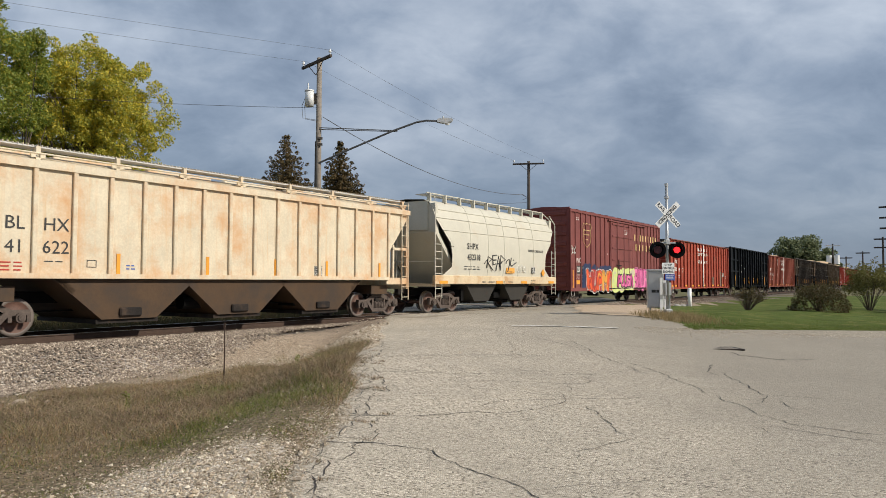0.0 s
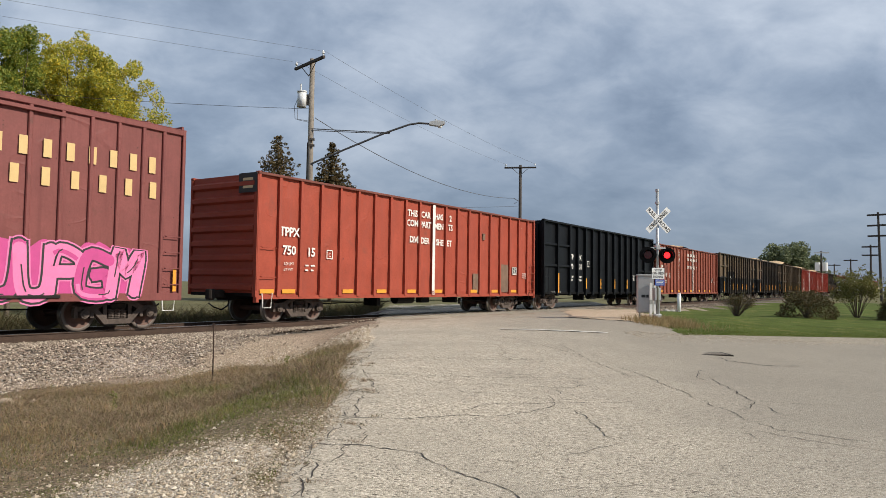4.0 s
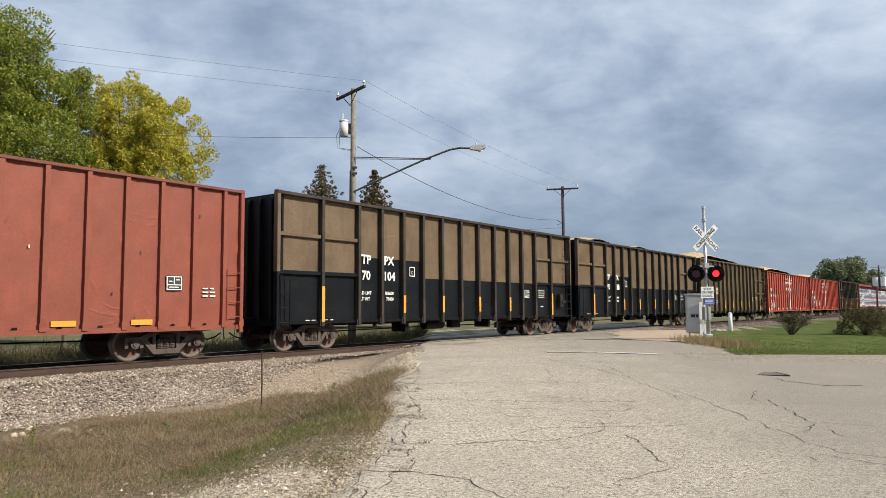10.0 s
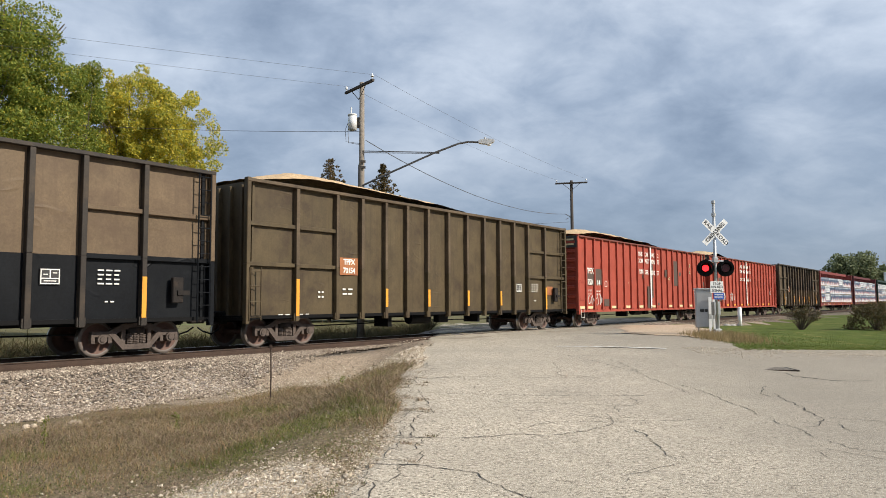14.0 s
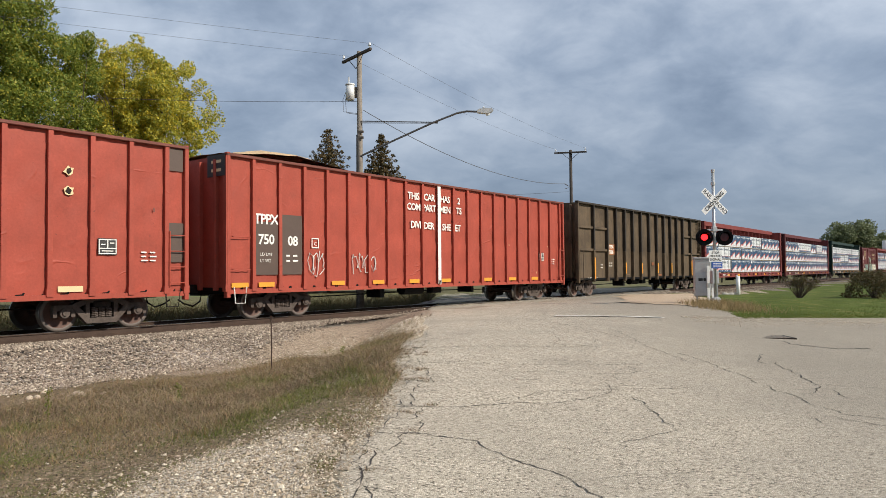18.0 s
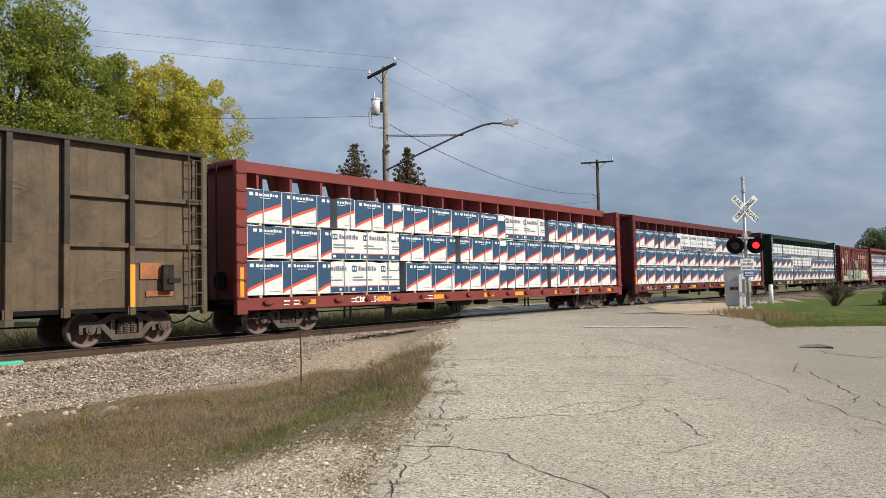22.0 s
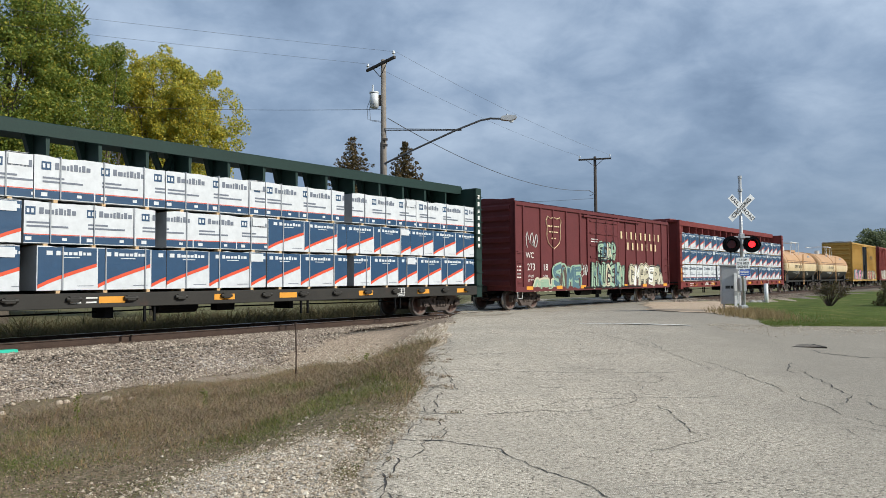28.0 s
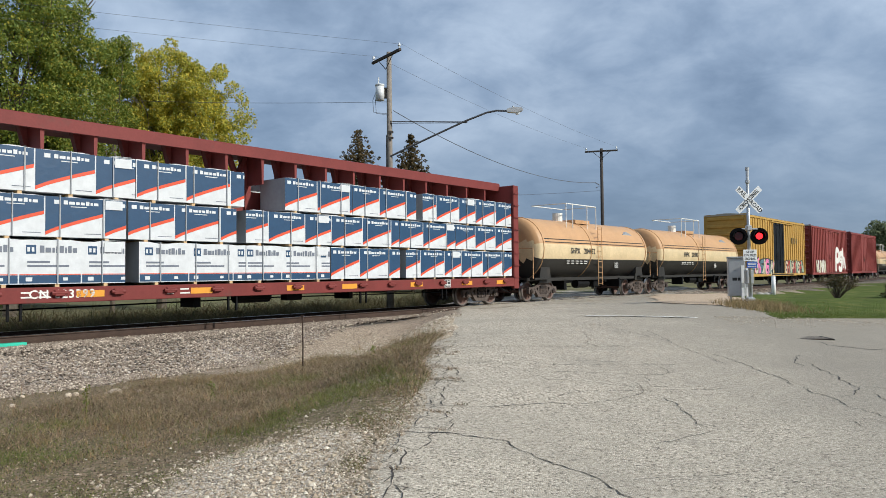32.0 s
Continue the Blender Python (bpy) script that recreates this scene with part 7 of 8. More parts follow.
def ribbon(name, pts_l, pts_r, mat, lift, label, cat):
    bm = B()
    rows = [(bm.verts.new((x, y, road_z(track_of(x, y)[1]) + lift)), bm.verts.new((x2, y2, road_z(track_of(x2, y2)[1]) + lift))) for (x, y), (x2, y2) in zip(pts_l, pts_r)]
    for (a, b), (c, d) in zip(rows, rows[1:]):
        bm.faces.new((a, b, d, c))
    o = part(name, bm, mat)
    return tagged(o, label, cat, kind="structure")


M["worn_paint"] = material("worn_paint", (0.78, 0.76, 0.70), 0.85, vary=0.15, scale=5, bump=0.4, bump_scale=60, spots=(0.42, 0.38, 0.31), spot_at=(0.46, 0.60), spot_scale=5)
n = 14
ribbon("stop_line", [(mix(1.95, 4.95, i / n), 20.28 + 0.02 * math.sin(i)) for i in range(n + 1)], [(mix(1.95, 4.95, i / n), 20.52 + 0.03 * math.cos(i * 2)) for i in range(n + 1)], "worn_paint", 0.016, "worn white stop line on the road", "road marking")

M["grate"] = material("grate", (0.30, 0.26, 0.21), 0.8, vary=0.2, bump=0.2)
M["iron"] = material("iron", (0.11, 0.095, 0.08), 0.7, 0.4, vary=0.3, bump=0.3, spots=(0.12, 0.08, 0.05))


def build_apron():
    """Bare pinkish dirt between the road's right margin, the signal and the track."""
    vs, fs, seen = [], [], {}
    step = 0.2

    def corner(i, j):
        if (i, j) not in seen:
            x, y = i * step, j * step
            seen[(i, j)] = len(vs)
            vs.append((x, y, max(ground_z(x, y), road_z(track_of(x, y)[1])) + 0.022))
        return seen[(i, j)]
    for i in range(22, 58):
        for j in range(125, 200):
            x, y = (i + 0.5) * step, (j + 0.5) * step
            k = 0.7 * noise.noise((x * 0.8, y * 0.8, 2)) + 0.35 * noise.noise((x * 3, y * 3, 6))
            if x > 5.2 + 0.19 * (y - 28.2) + k and y > 28.3 - 1.15 * (x - 5.2) + k and y > 23.6 + k and x < 8.9 + 0.19 * (y - 28) + k and track_of(x, y)[1] < -1.9 + 0.4 * k:
                fs.append((corner(i, j), corner(i + 1, j), corner(i + 1, j + 1), corner(i, j + 1)))
    o = from_data("dirt_apron", vs, fs, "apron")
    tagged(o, "bare pinkish dirt beside the crossing", "dirt", kind="structure")


M["apron"] = grain("apron", [(0.32, 0.23, 0.155), (0.50, 0.385, 0.27), (0.56, 0.435, 0.31), (0.68, 0.56, 0.43)], 0.03, (0.44, 0.33, 0.225), 0.6)
build_apron()


def build_drain():
    d = thing("storm_drain", "dark cast-iron storm drain grate sunk in the road", "drain", m=Matrix.Translation((6.32, 16.5, road_z(track_of(6.32, 16.5)[1]) - 0.012)))
    part("drain_frame", box(box(box(box(B(), -0.42, 0.42, -0.34, -0.27, -0.06, 0.018), -0.42, 0.42, 0.27, 0.34, -0.06, 0.018), -0.42, -0.36, -0.27, 0.27, -0.06, 0.018), 0.36, 0.42, -0.27, 0.27, -0.06, 0.018), "steel", d)
    # flat black plate puts the pit's shade into colour
    part("drain_pit", bx(-0.36, 0.36, -0.27, 0.27, 0.010, 0.016), "black", d)
    bar = mesh_of(bx(-0.022, 0.022, -0.27, 0.27, 0.012, 0.022), "grate_bar", "grate")
    for i in range(9):
        place("grate_bar", bar, d, Matrix.Translation((-0.30 + i * 0.075, 0, 0)))


build_drain()


# ---- the crossing signal ----
M["lamp_red"] = material("lamp_red", (0.6, 0.02, 0.02), 0.3, vary=0.02, bump=0, emit=(1.0, 0.012, 0.015, 4.0))
M["lamp_dark"] = material("lamp_dark", (0.10, 0.008, 0.010), 0.25, vary=0.05, bump=0)
M["galvanised"] = material("galvanised", (0.50, 0.51, 0.51), 0.45, 0.6, vary=0.12, bump=0.1)
M["sign_white"] = material("sign_white", (0.84, 0.85, 0.84), 0.5, vary=0.06, bump=0.05)
M["cabinet_grey"] = material("cabinet_grey", (0.52, 0.53, 0.53), 0.5, 0.2, vary=0.1, bump=0.08, spots=(0.35, 0.33, 0.30), spot_at=(0.6, 0.8))
M["concrete"] = material("concrete", (0.42, 0.40, 0.36), 0.9, vary=0.2, bump=0.4)
LAMPS = []
MAST = Matrix.Translation((8.56, 27.5, 0.05)) @ Matrix.Rotation(radians(8), 4, "Z")


def build_signal():
    s = thing("crossing_signal", "railroad crossing signal with crossbuck and twin red lamps", "signal", m=MAST)
    part("footing", box(bx(-0.17, 0.17, -0.17, 0.17, -0.45, 0.02, bevel=0.02), -0.14, 0.14, -0.14, 0.14, 0.02, 0.22, bevel=0.03), "cabinet_grey", s)
    part("mast", tube(B(), [(0, 0, 0.1), (0, 0, 4.95)], 0.057, 16), "galvanised", s, smooth_shade=True)
    part("mast_collar", tube(B(), [(0, 0, 4.42), (0, 0, 4.52)], 0.085, 14), "galvanised", s)
    part("mast_cap", tube(B(), [(0, 0, 4.9), (0, 0, 5.0)], 0.072, 14), "galvanised", s)
    zc = 3.80
    for ang, lift in ((45, 0.0), (-45, 0.012)):
        turn = Matrix.Translation((0, -0.075 - lift, zc)) @ Matrix.Rotation(radians(-ang), 4, "Y")
        b = part("crossbuck_blade", bx(-0.61, 0.61, -0.004, 0.004, -0.115, 0.115, bevel=0.0015), "sign_white", s, "white crossbuck blade with black lettering", m=turn)
        if ang == 45:
            lettering("CROSSING", 0.20, "letter_black", b, Matrix.Translation((0, -0.020, 0)) @ FACE, bold=0.004)
        else:
            lettering("RAIL", 0.20, "letter_black", b, Matrix.Translation((-0.37, -0.006, 0)) @ FACE, bold=0.004)
            lettering("ROAD", 0.20, "letter_black", b, Matrix.Translation((0.36, -0.006, 0)) @ FACE, bold=0.004)
    zl = 2.46
    part("lamp_arm", box(bx(-0.42, 0.42, -0.05, 0.03, zl + 0.24, zl + 0.30, bevel=0.01), -0.09, 0.09, -0.09, 0.09, zl + 0.20, zl + 0.40, bevel=0.02), "galvanised", s)
    for sg in (-1, 1):
        x = sg * 0.385
        disc = B()
        tube(disc, [(x, -0.05, zl), (x, -0.07, zl)], 0.31, 28)
        aim = Matrix.Translation((x, 0, zl)) @ Matrix.Rotation(radians(-20), 4, "Z") @ Matrix.Translation((-x, 0, -zl))
        l = part("lamp_background", disc, "black", s, "round black lamp background", m=aim)
        hood = B()
        pts = [(math.cos(a), math.sin(a)) for a in np.linspace(-0.5, math.pi + 0.5, 20)]
        ring0 = [hood.verts.new((x + 0.20 * c, -0.07, zl + 0.20 * w)) for c, w in pts]
        ring1 = [hood.verts.new((x + 0.19 * c, -0.42 if w > -0.2 else -0.2, zl + 0.19 * w)) for c, w in pts]
        for i in range(len(pts) - 1):
            hood.faces.new((ring0[i], ring0[i + 1], ring1[i + 1], ring1[i]))
        part("lamp_hood", hood, "black", l)
        body = B()
        tube(body, [(x, 0.22, zl), (x, -0.05, zl)], 0.17, 20)
        part("lamp_housing", body, "black", l)
        part("lamp_lens", tube(B(), [(x, -0.10, zl), (x, -0.07, zl)], 0.118, 24), "lamp_red", l, "round glowing red lens")
        # an added dark red disc imitates the unlit lens: hinged under the hood, it swings up when this lamp's turn
        # comes
        at_ = aim @ Matrix.Translation((x, -0.115, zl + 0.155))
        ln = part("shutter_glass", tube(B(), [(0, -0.004, -0.155), (0, 0.004, -0.155)], 0.152, 24), "lamp_dark", s, "added dark red disc that blanks the lamp", m=at_)
        LAMPS.append((ln, 0 if sg < 0 else 1, lambda a, m=at_: m @ Matrix.Rotation(radians(-a), 4, "X")))
        ring = B()
        tube(ring, [(x + 0.15 * math.cos(a), -0.085, zl + 0.15 * math.sin(a)) for a in np.linspace(0, 2 * math.pi, 25)], 0.015, 6)
        part("lens_ring", ring, "black", l)
    sg_ = part("stop_sign_plate", bx(-0.25, 0.25, -0.075, -0.067, 1.55, 1.97, bevel=0.002), "sign_white", s, "white plate with black words")
    for t_, z in (("STOP", 1.88), ("ON RED", 1.76), ("SIGNAL", 1.63)):
        lettering(t_, 0.125, "letter_black", sg_, Matrix.Translation((0, -0.08, z)) @ FACE, bold=0.002)
    bl = part("emergency_plate", bx(-0.13, 0.26, -0.075, -0.067, 1.30, 1.53, bevel=0.002), "sign_blue", s, "small blue notice plate")
    part("small_print", box(box(box(B(), -0.10, 0.22, -0.080, -0.074, 1.46, 1.485), -0.10, 0.2, -0.080, -0.074, 1.41, 1.43), -0.10, 0.22, -0.080, -0.074, 1.35, 1.37), "white", bl)
    part("junction_box", bx(-0.12, 0.14, -0.04, 0.20, 0.72, 1.22, bevel=0.02), "galvanised", s)
    part("conduit", tube(B(), [(0.10, 0.06, 0.2), (0.10, 0.06, 0.8)], 0.03, 8), "galvanised", s)


build_signal()


def build_cabinet():
    m = Matrix.Translation((8.32, 28.3, 0.02)) @ Matrix.Rotation(radians(-10), 4, "Z")
    c = thing("control_cabinet", "grey metal signal control cabinet on steel legs", "cabinet", m=m)
    part("cabinet_body", bx(-0.30, 0.30, -0.22, 0.22, 0.28, 1.70, bevel=0.015), "cabinet_grey", c)
    part("cabinet_roof", bx(-0.33, 0.33, -0.26, 0.25, 1.70, 1.76, bevel=0.012), "cabinet_grey", c)
    d = part("cabinet_door", bx(-0.27, 0.27, -0.235, -0.22, 0.33, 1.65, bevel=0.004), "cabinet_grey", c)
    part("door_latch", bx(0.15, 0.19, -0.265, -0.235, 0.85, 1.0, bevel=0.006), "iron", d)
    part("small_print", box(box(B(), -0.16, 0.0, -0.241, -0.234, 0.86, 0.97), 0.02, 0.12, -0.241, -0.234, 0.86, 0.97), "letter_black", d)
    for x in (-0.2, 0.2):
        part("leg", bx(x - 0.03, x + 0.03, -0.05, 0.05, -0.15, 0.28), "galvanised", c)
    for i, x in enumerate((8.46, 8.66)):
        p = thing("marker_post", "pale flat steel post beside the signal", "post", "posts beside the signal", m=Matrix.Translation((x, 28.0 + 0.1 * i, 0.0)))
        part("post_shaft", bx(-0.05, 0.05, -0.02, 0.02, -0.2, 1.45 - 0.1 * i, bevel=0.006), "sign_white", p)
        part("post_band", bx(-0.052, 0.052, -0.022, 0.022, 0.62, 0.80), "galvanised", p)


build_cabinet()


def build_bollard():
    x, y = 14.0, 41.0
    p = thing("bollard", "white round concrete bollard beside the track", "bollard", m=Matrix.Translation((x, y, ground_z(x, y))))
    part("bollard_shaft", tube(B(), [(0, 0, -0.2), (0, 0, 0.98)], 0.11, 16), "sign_white", p, smooth_shade=True)
    part("bollard_cap", tube(B(), [(0, 0, 0.98), (0, 0, 1.03)], 0.12, 16, r1=0.07), "sign_white", p)
    for i in range(3):
        q = Matrix.Translation((x - 0.8 + 0.35 * i, y - 0.3 + 0.2 * i, ground_z(x - 0.8, y)))
        r = thing("pale_rock", "rough pale stone lying by the bollard", "rock", "stones by the bollard", m=q)
        part("stone", stone_bm(0.17, 900 + i), "sign_white" if i == 5 else "concrete", r)


def stone_bm(size, seed):
    rnd = random.Random(seed)
    bm = B()
    bmesh.ops.create_icosphere(bm, subdivisions=2, radius=size)
    for v in bm.verts:
        k = 1 + 0.35 * noise.noise(v.co * (2.5 / size * 0.3) + Vector((seed, 0, 0)))
        v.co = Vector((v.co.x * k * 1.2, v.co.y * k, v.co.z * k * 0.75))
    return bm


build_bollard()


def build_rod():
    """A thin rusty rod at the ballast's foot, and the painted mark on the rail."""
    x, y = -4.0, 13.35
    z = ground_z(x, y)
    r = thing("steel_rod", "thin rusty steel rod standing in the verge", "rod", m=Matrix.Translation((x, y, z)))
    part("rod", tube(B(), [(0, 0, -0.2), (0.01, 0, 0.5), (0, 0, 1.06)], 0.013, 6), "rail", r)
    part("rod_cap", bx(-0.02, 0.02, -0.02, 0.02, 1.0, 1.08), "rail", r)
    m = TRK @ Matrix.Translation((5.95, -1.12, -0.17))
    t = thing("painted_tie_end", "tie end sprayed bright turquoise beside the rail", "paint mark", m=m)
    part("painted_board", bx(-0.30, 0.30, -0.12, 0.10, -0.02, 0.05, bevel=0.01), "teal_paint", t)


build_rod()


# ---- poles and wires ----
M["pole_wood"] = material("pole_wood", (0.27, 0.235, 0.195), 0.9, vary=0.25, scale=5, bump=0.5, bump_scale=30, streak=(0.17, 0.145, 0.12))
M["pole_dark"] = material("pole_dark", (0.07, 0.058, 0.05), 0.9, vary=0.25, scale=5, bump=0.4)
M["wire"] = material("wire", (0.10, 0.105, 0.115), 0.6, vary=0.05, bump=0)
M["arm_grey"] = material("arm_grey", (0.11, 0.11, 0.11), 0.6, 0.3, vary=0.1, bump=0)
M["porcelain"] = material("porcelain", (0.70, 0.72, 0.72), 0.3, vary=0.05, bump=0)
P1, P2 = Vector((-5.62, 32.52, 0)), Vector((6.66, 55.6, 0))


def utility_pole(p, h, r, mat, arm, arm_az, label, base=-0.6):
    t = thing("utility_pole", label, "utility pole", "poles along the railway", m=Matrix.Translation((p.x, p.y, base)))
    h -= base
    part("shaft", tube(B(), [(0, 0, -0.3), (0.0, 0, h * 0.5), (0.0, 0, h)], r, 14, r1=r * 0.72), mat, t, smooth_shade=True)
    d = Vector((math.sin(arm_az), math.cos(arm_az), 0))
    za = h - 0.22
    q = Matrix.Rotation(-arm_az + math.pi / 2, 4, "Z")
    a = part("crossarm", bx(-arm / 2, arm / 2, -0.06 - r, 0.055 - r, za - 0.06, za + 0.06, bevel=0.01), "pole_dark", t, m=q)
    for sg in (-1, 1):
        part("arm_brace", tube(B(), [(sg * arm * 0.26, -r - 0.02, za - 0.05), (0, -r - 0.02, za - 0.6)], 0.018, 6), "iron", a)
        part("insulator", tube(tube(tube(B(), [(sg * (arm / 2 - 0.1), -r, za + 0.06), (sg * (arm / 2 - 0.1), -r, za + 0.2)], 0.025, 8), [(sg * (arm / 2 - 0.1), -r, za + 0.18), (sg * (arm / 2 - 0.1), -r, za + 0.25)], 0.075, 10, r1=0.05), [(sg * (arm / 2 - 0.1), -r, za + 0.25), (sg * (arm / 2 - 0.1), -r, za + 0.31)], 0.05, 10, r1=0.03), "porcelain", a)
    return t, za + base, d


AZ1, AZ2 = radians(140), radians(100)
pole1, ZA1, D1 = utility_pole(P1, 11.44, 0.155, "pole_wood", 2.55, AZ1, "weathered wooden utility pole with transformer and street lamp")
pole2, ZA2, D2 = utility_pole(P2, 10.6, 0.15, "pole_dark", 2.44, AZ2, "dark wooden utility pole with a crossarm")


def dress_pole():
    z0 = 0.6
    tr = part("transformer", tube(tube(B(), [(-0.42, -0.1, 9.2 + z0), (-0.42, -0.1, 9.86 + z0)], 0.20, 18), [(-0.42, -0.1, 9.86 + z0), (-0.42, -0.1, 9.93 + z0)], 0.215, 18), "porcelain", pole1, "pale grey pole transformer", smooth_shade=True)
    part("bushing", tube(B(), [(-0.47, -0.14, 9.9 + z0), (-0.47, -0.14, 10.25 + z0)], 0.035, 8), "porcelain", tr)
    part("bracket", bx(-0.3, -0.1, -0.06, 0.0, 9.3 + z0, 9.8 + z0), "iron", tr)
    for dx, zb in ((-0.62, 8.65), (-0.5, 8.6)):
        part("jumper_wire", tube(B(), [(dx + 0.08, -0.15, 9.7 + z0), (dx - 0.12, -0.15, 9.2 + z0), (dx - 0.08, -0.15, zb + z0), (-0.1, -0.1, zb - 0.08 + z0)], 0.012, 5), "wire", tr)
    # the street lamp's long arm over the road
    end = Vector((5.36, -0.6, 8.42 + z0))
    arm = part("lamp_arm", tube(B(), [(0.05, -0.1, 6.62 + z0), (1.6, -0.25, 7.28 + z0), (3.4, -0.42, 8.02 + z0), (4.45, -0.5, 8.39 + z0), (4.9, -0.54, 8.46 + z0), end], 0.045, 8), "arm_grey", pole1, "bent steel street-lamp arm")
    part("lamp_brace", tube(B(), [(0.05, -0.1, 8.22 + z0), (3.6, -0.43, 8.02 + z0)], 0.022, 6), "arm_grey", arm)
    part("lamp_brace", tube(B(), [(0.05, -0.1, 8.14 + z0), (3.6, -0.43, 7.98 + z0)], 0.018, 6), "arm_grey", arm)
    hd = B()
    outl = [(0, 0.06), (0.12, 0.10), (0.4, 0.11), (0.66, 0.07), (0.72, 0.0), (0.66, -0.07), (0.45, -0.14), (0.2, -0.10), (0, -0.05)]
    for y0_, y1_, k in ((-0.13, 0.13, 1),):
        prism(hd, [(x, z) for x, z in outl], y0_, y1_)
    lh = part("lamp_head", hd, "cabinet_grey", pole1, "grey street-lamp head", m=Matrix.Translation(end) @ Matrix.Rotation(radians(-4), 4, "Y"))
    part("lamp_bowl", tube(B(), [(0.46, 0, -0.10), (0.46, 0, -0.20)], 0.12, 14, r1=0.08), "porcelain", lh)
    part("photocell", tube(B(), [(0.3, 0, 0.1), (0.3, 0, 0.19)], 0.045, 8), "galvanised", lh)
    for k, zz in enumerate((7.72, 7.45)):
        part("service_rack", bx(-0.03, 0.20, -0.2, -0.12, zz + z0 - 0.05, zz + z0 + 0.05), "iron", pole1)
    part("conduit", tube(B(), [(-0.17, -0.05, 0.3), (-0.13, -0.05, 7.6 + z0)], 0.025, 6), "pole_dark", pole1)


dress_pole()


def wire(a, b, sag, r, label):
    a, b = Vector(a), Vector(b)
    pts = []
    for i in range(25):
        k = i / 24
        p = a.lerp(b, k)
        p.z -= 4 * sag * k * (1 - k)
        pts.append(p)
    o = part("wire", tube(B(), pts, r, 5), "wire")
    tagged(o, label, "wire", "overhead wires")


def arm_end(p, z, d, sg):
    return (p.x + d.x * 1.12 * sg, p.y + d.y * 1.12 * sg, z + 0.3)


P0 = Vector((-47.0, 9.7, 0))
for sg in (1, -1):
    wire(arm_end(P1, ZA1, D1, sg), arm_end(P2, ZA2, D2, sg), 0.30, 0.0055, "thin power line strung between the poles")
    wire(arm_end(P0, ZA1 + 0.2, D2, sg), arm_end(P1, ZA1, D1, sg), 0.30, 0.0055, "thin power line strung between the poles")
wire((P1.x + 0.2, P1.y - 0.1, 8.71), (P2.x - 0.5, P2.y, 8.01), 0.9, 0.018, "sagging insulated service cable between the poles")
wire((P2.x - 0.15, P2.y, 7.4), (P1.x - 9, P1.y + 18, 7.0), 0.3, 0.012, "thin service cable to the trees")
wire((P1.x - 0.1, P1.y, 9.15), (-30.0, 34.0, 11.0), 0.3, 0.010, "thin power line running past the trees")
hook = part("cable_hook", tube(B(), [(P2.x - 0.5, P2.y - 0.1, 8.0), (P2.x - 0.1, P2.y - 0.1, 7.75), (P2.x - 0.45, P2.y - 0.1, 7.6)], 0.03, 5), "iron")
tagged(hook, "bent iron cable hook on the pole", "hook")


# far poles and a bare tower near the horizon
def far_pole(az, dist, h, arms, lean=0.0, cans=False):
    p = Vector((math.sin(radians(az)) * dist, math.cos(radians(az)) * dist, -0.6))
    t = thing("utility_pole", "distant wooden utility pole with crossarms" if not cans else "distant utility pole carrying pale transformers", "utility pole", "far utility poles", m=Matrix.Translation(p) @ Matrix.Rotation(radians(lean), 4, "Y") @ Matrix.Rotation(radians(-az), 4, "Z"))
    part("shaft", tube(B(), [(0, 0, -0.3), (0, 0, h)], 0.2, 8, r1=0.14), "pole_dark", t)
    for k in range(arms):
        part("crossarm", bx(-1.4, 1.4, -0.12, 0.12, h - 0.5 - k * 1.5, h - 0.25 - k * 1.5), "pole_dark" if not cans else "sign_white", t)
    if cans:
        for x in (-0.7, 0.7):
            part("transformer", tube(B(), [(x, -0.3, h - 4.2), (x, -0.3, h - 2.4)], 0.5, 12), "sign_white", t)


far_pole(28.4, 170, 9.9, 1, cans=True)
far_pole(31.4, 150, 10.0, 2)
far_pole(30.2, 190, 9.0, 1)
far_pole(32.0, 120, 13.0, 3, lean=-1.5)
far_pole(29.2, 210, 8.5, 1)


# ---- foliage ----
M["bark"] = material("bark", (0.14, 0.115, 0.09), 0.95, vary=0.3, scale=5, bump=0.7, bump_scale=25)
M["leaf_yellow"] = ramp_material("leaf_yellow", [(0.282, 0.320, 0.059), (0.500, 0.469, 0.071), (0.717, 0.572, 0.071), (0.348, 0.389, 0.071), (0.760, 0.572, 0.071), (0.217, 0.275, 0.053), (0.456, 0.458, 0.094)], 0.5, 0.45)
M["leaf_green"] = ramp_material("leaf_green", [(0.110, 0.171, 0.037), (0.207, 0.268, 0.049), (0.329, 0.354, 0.061), (0.146, 0.213, 0.043), (0.537, 0.451, 0.061)], 0.5, 0.45)
M["leaf_far"] = ramp_material("leaf_far", [(0.13, 0.165, 0.08), (0.18, 0.21, 0.105), (0.23, 0.25, 0.13)], 0.6, 0.25)
M["needles"] = ramp_material("needles", [(0.06, 0.052, 0.022), (0.10, 0.078, 0.03), (0.16, 0.10, 0.042), (0.075, 0.062, 0.026)], 0.7, 0.08)
M["shrub_dark"] = ramp_material("shrub_dark", [(0.055, 0.06, 0.025), (0.10, 0.09, 0.035), (0.14, 0.09, 0.04), (0.08, 0.085, 0.03)], 0.7, 0.2)
M["twig"] = ramp_material("twig", [(0.09, 0.07, 0.055), (0.13, 0.10, 0.08), (0.10, 0.085, 0.07)], 0.9)
M["willow"] = ramp_material("willow", [(0.16, 0.16, 0.04), (0.22, 0.20, 0.06), (0.12, 0.13, 0.04), (0.25, 0.21, 0.09)], 0.7, 0.3)


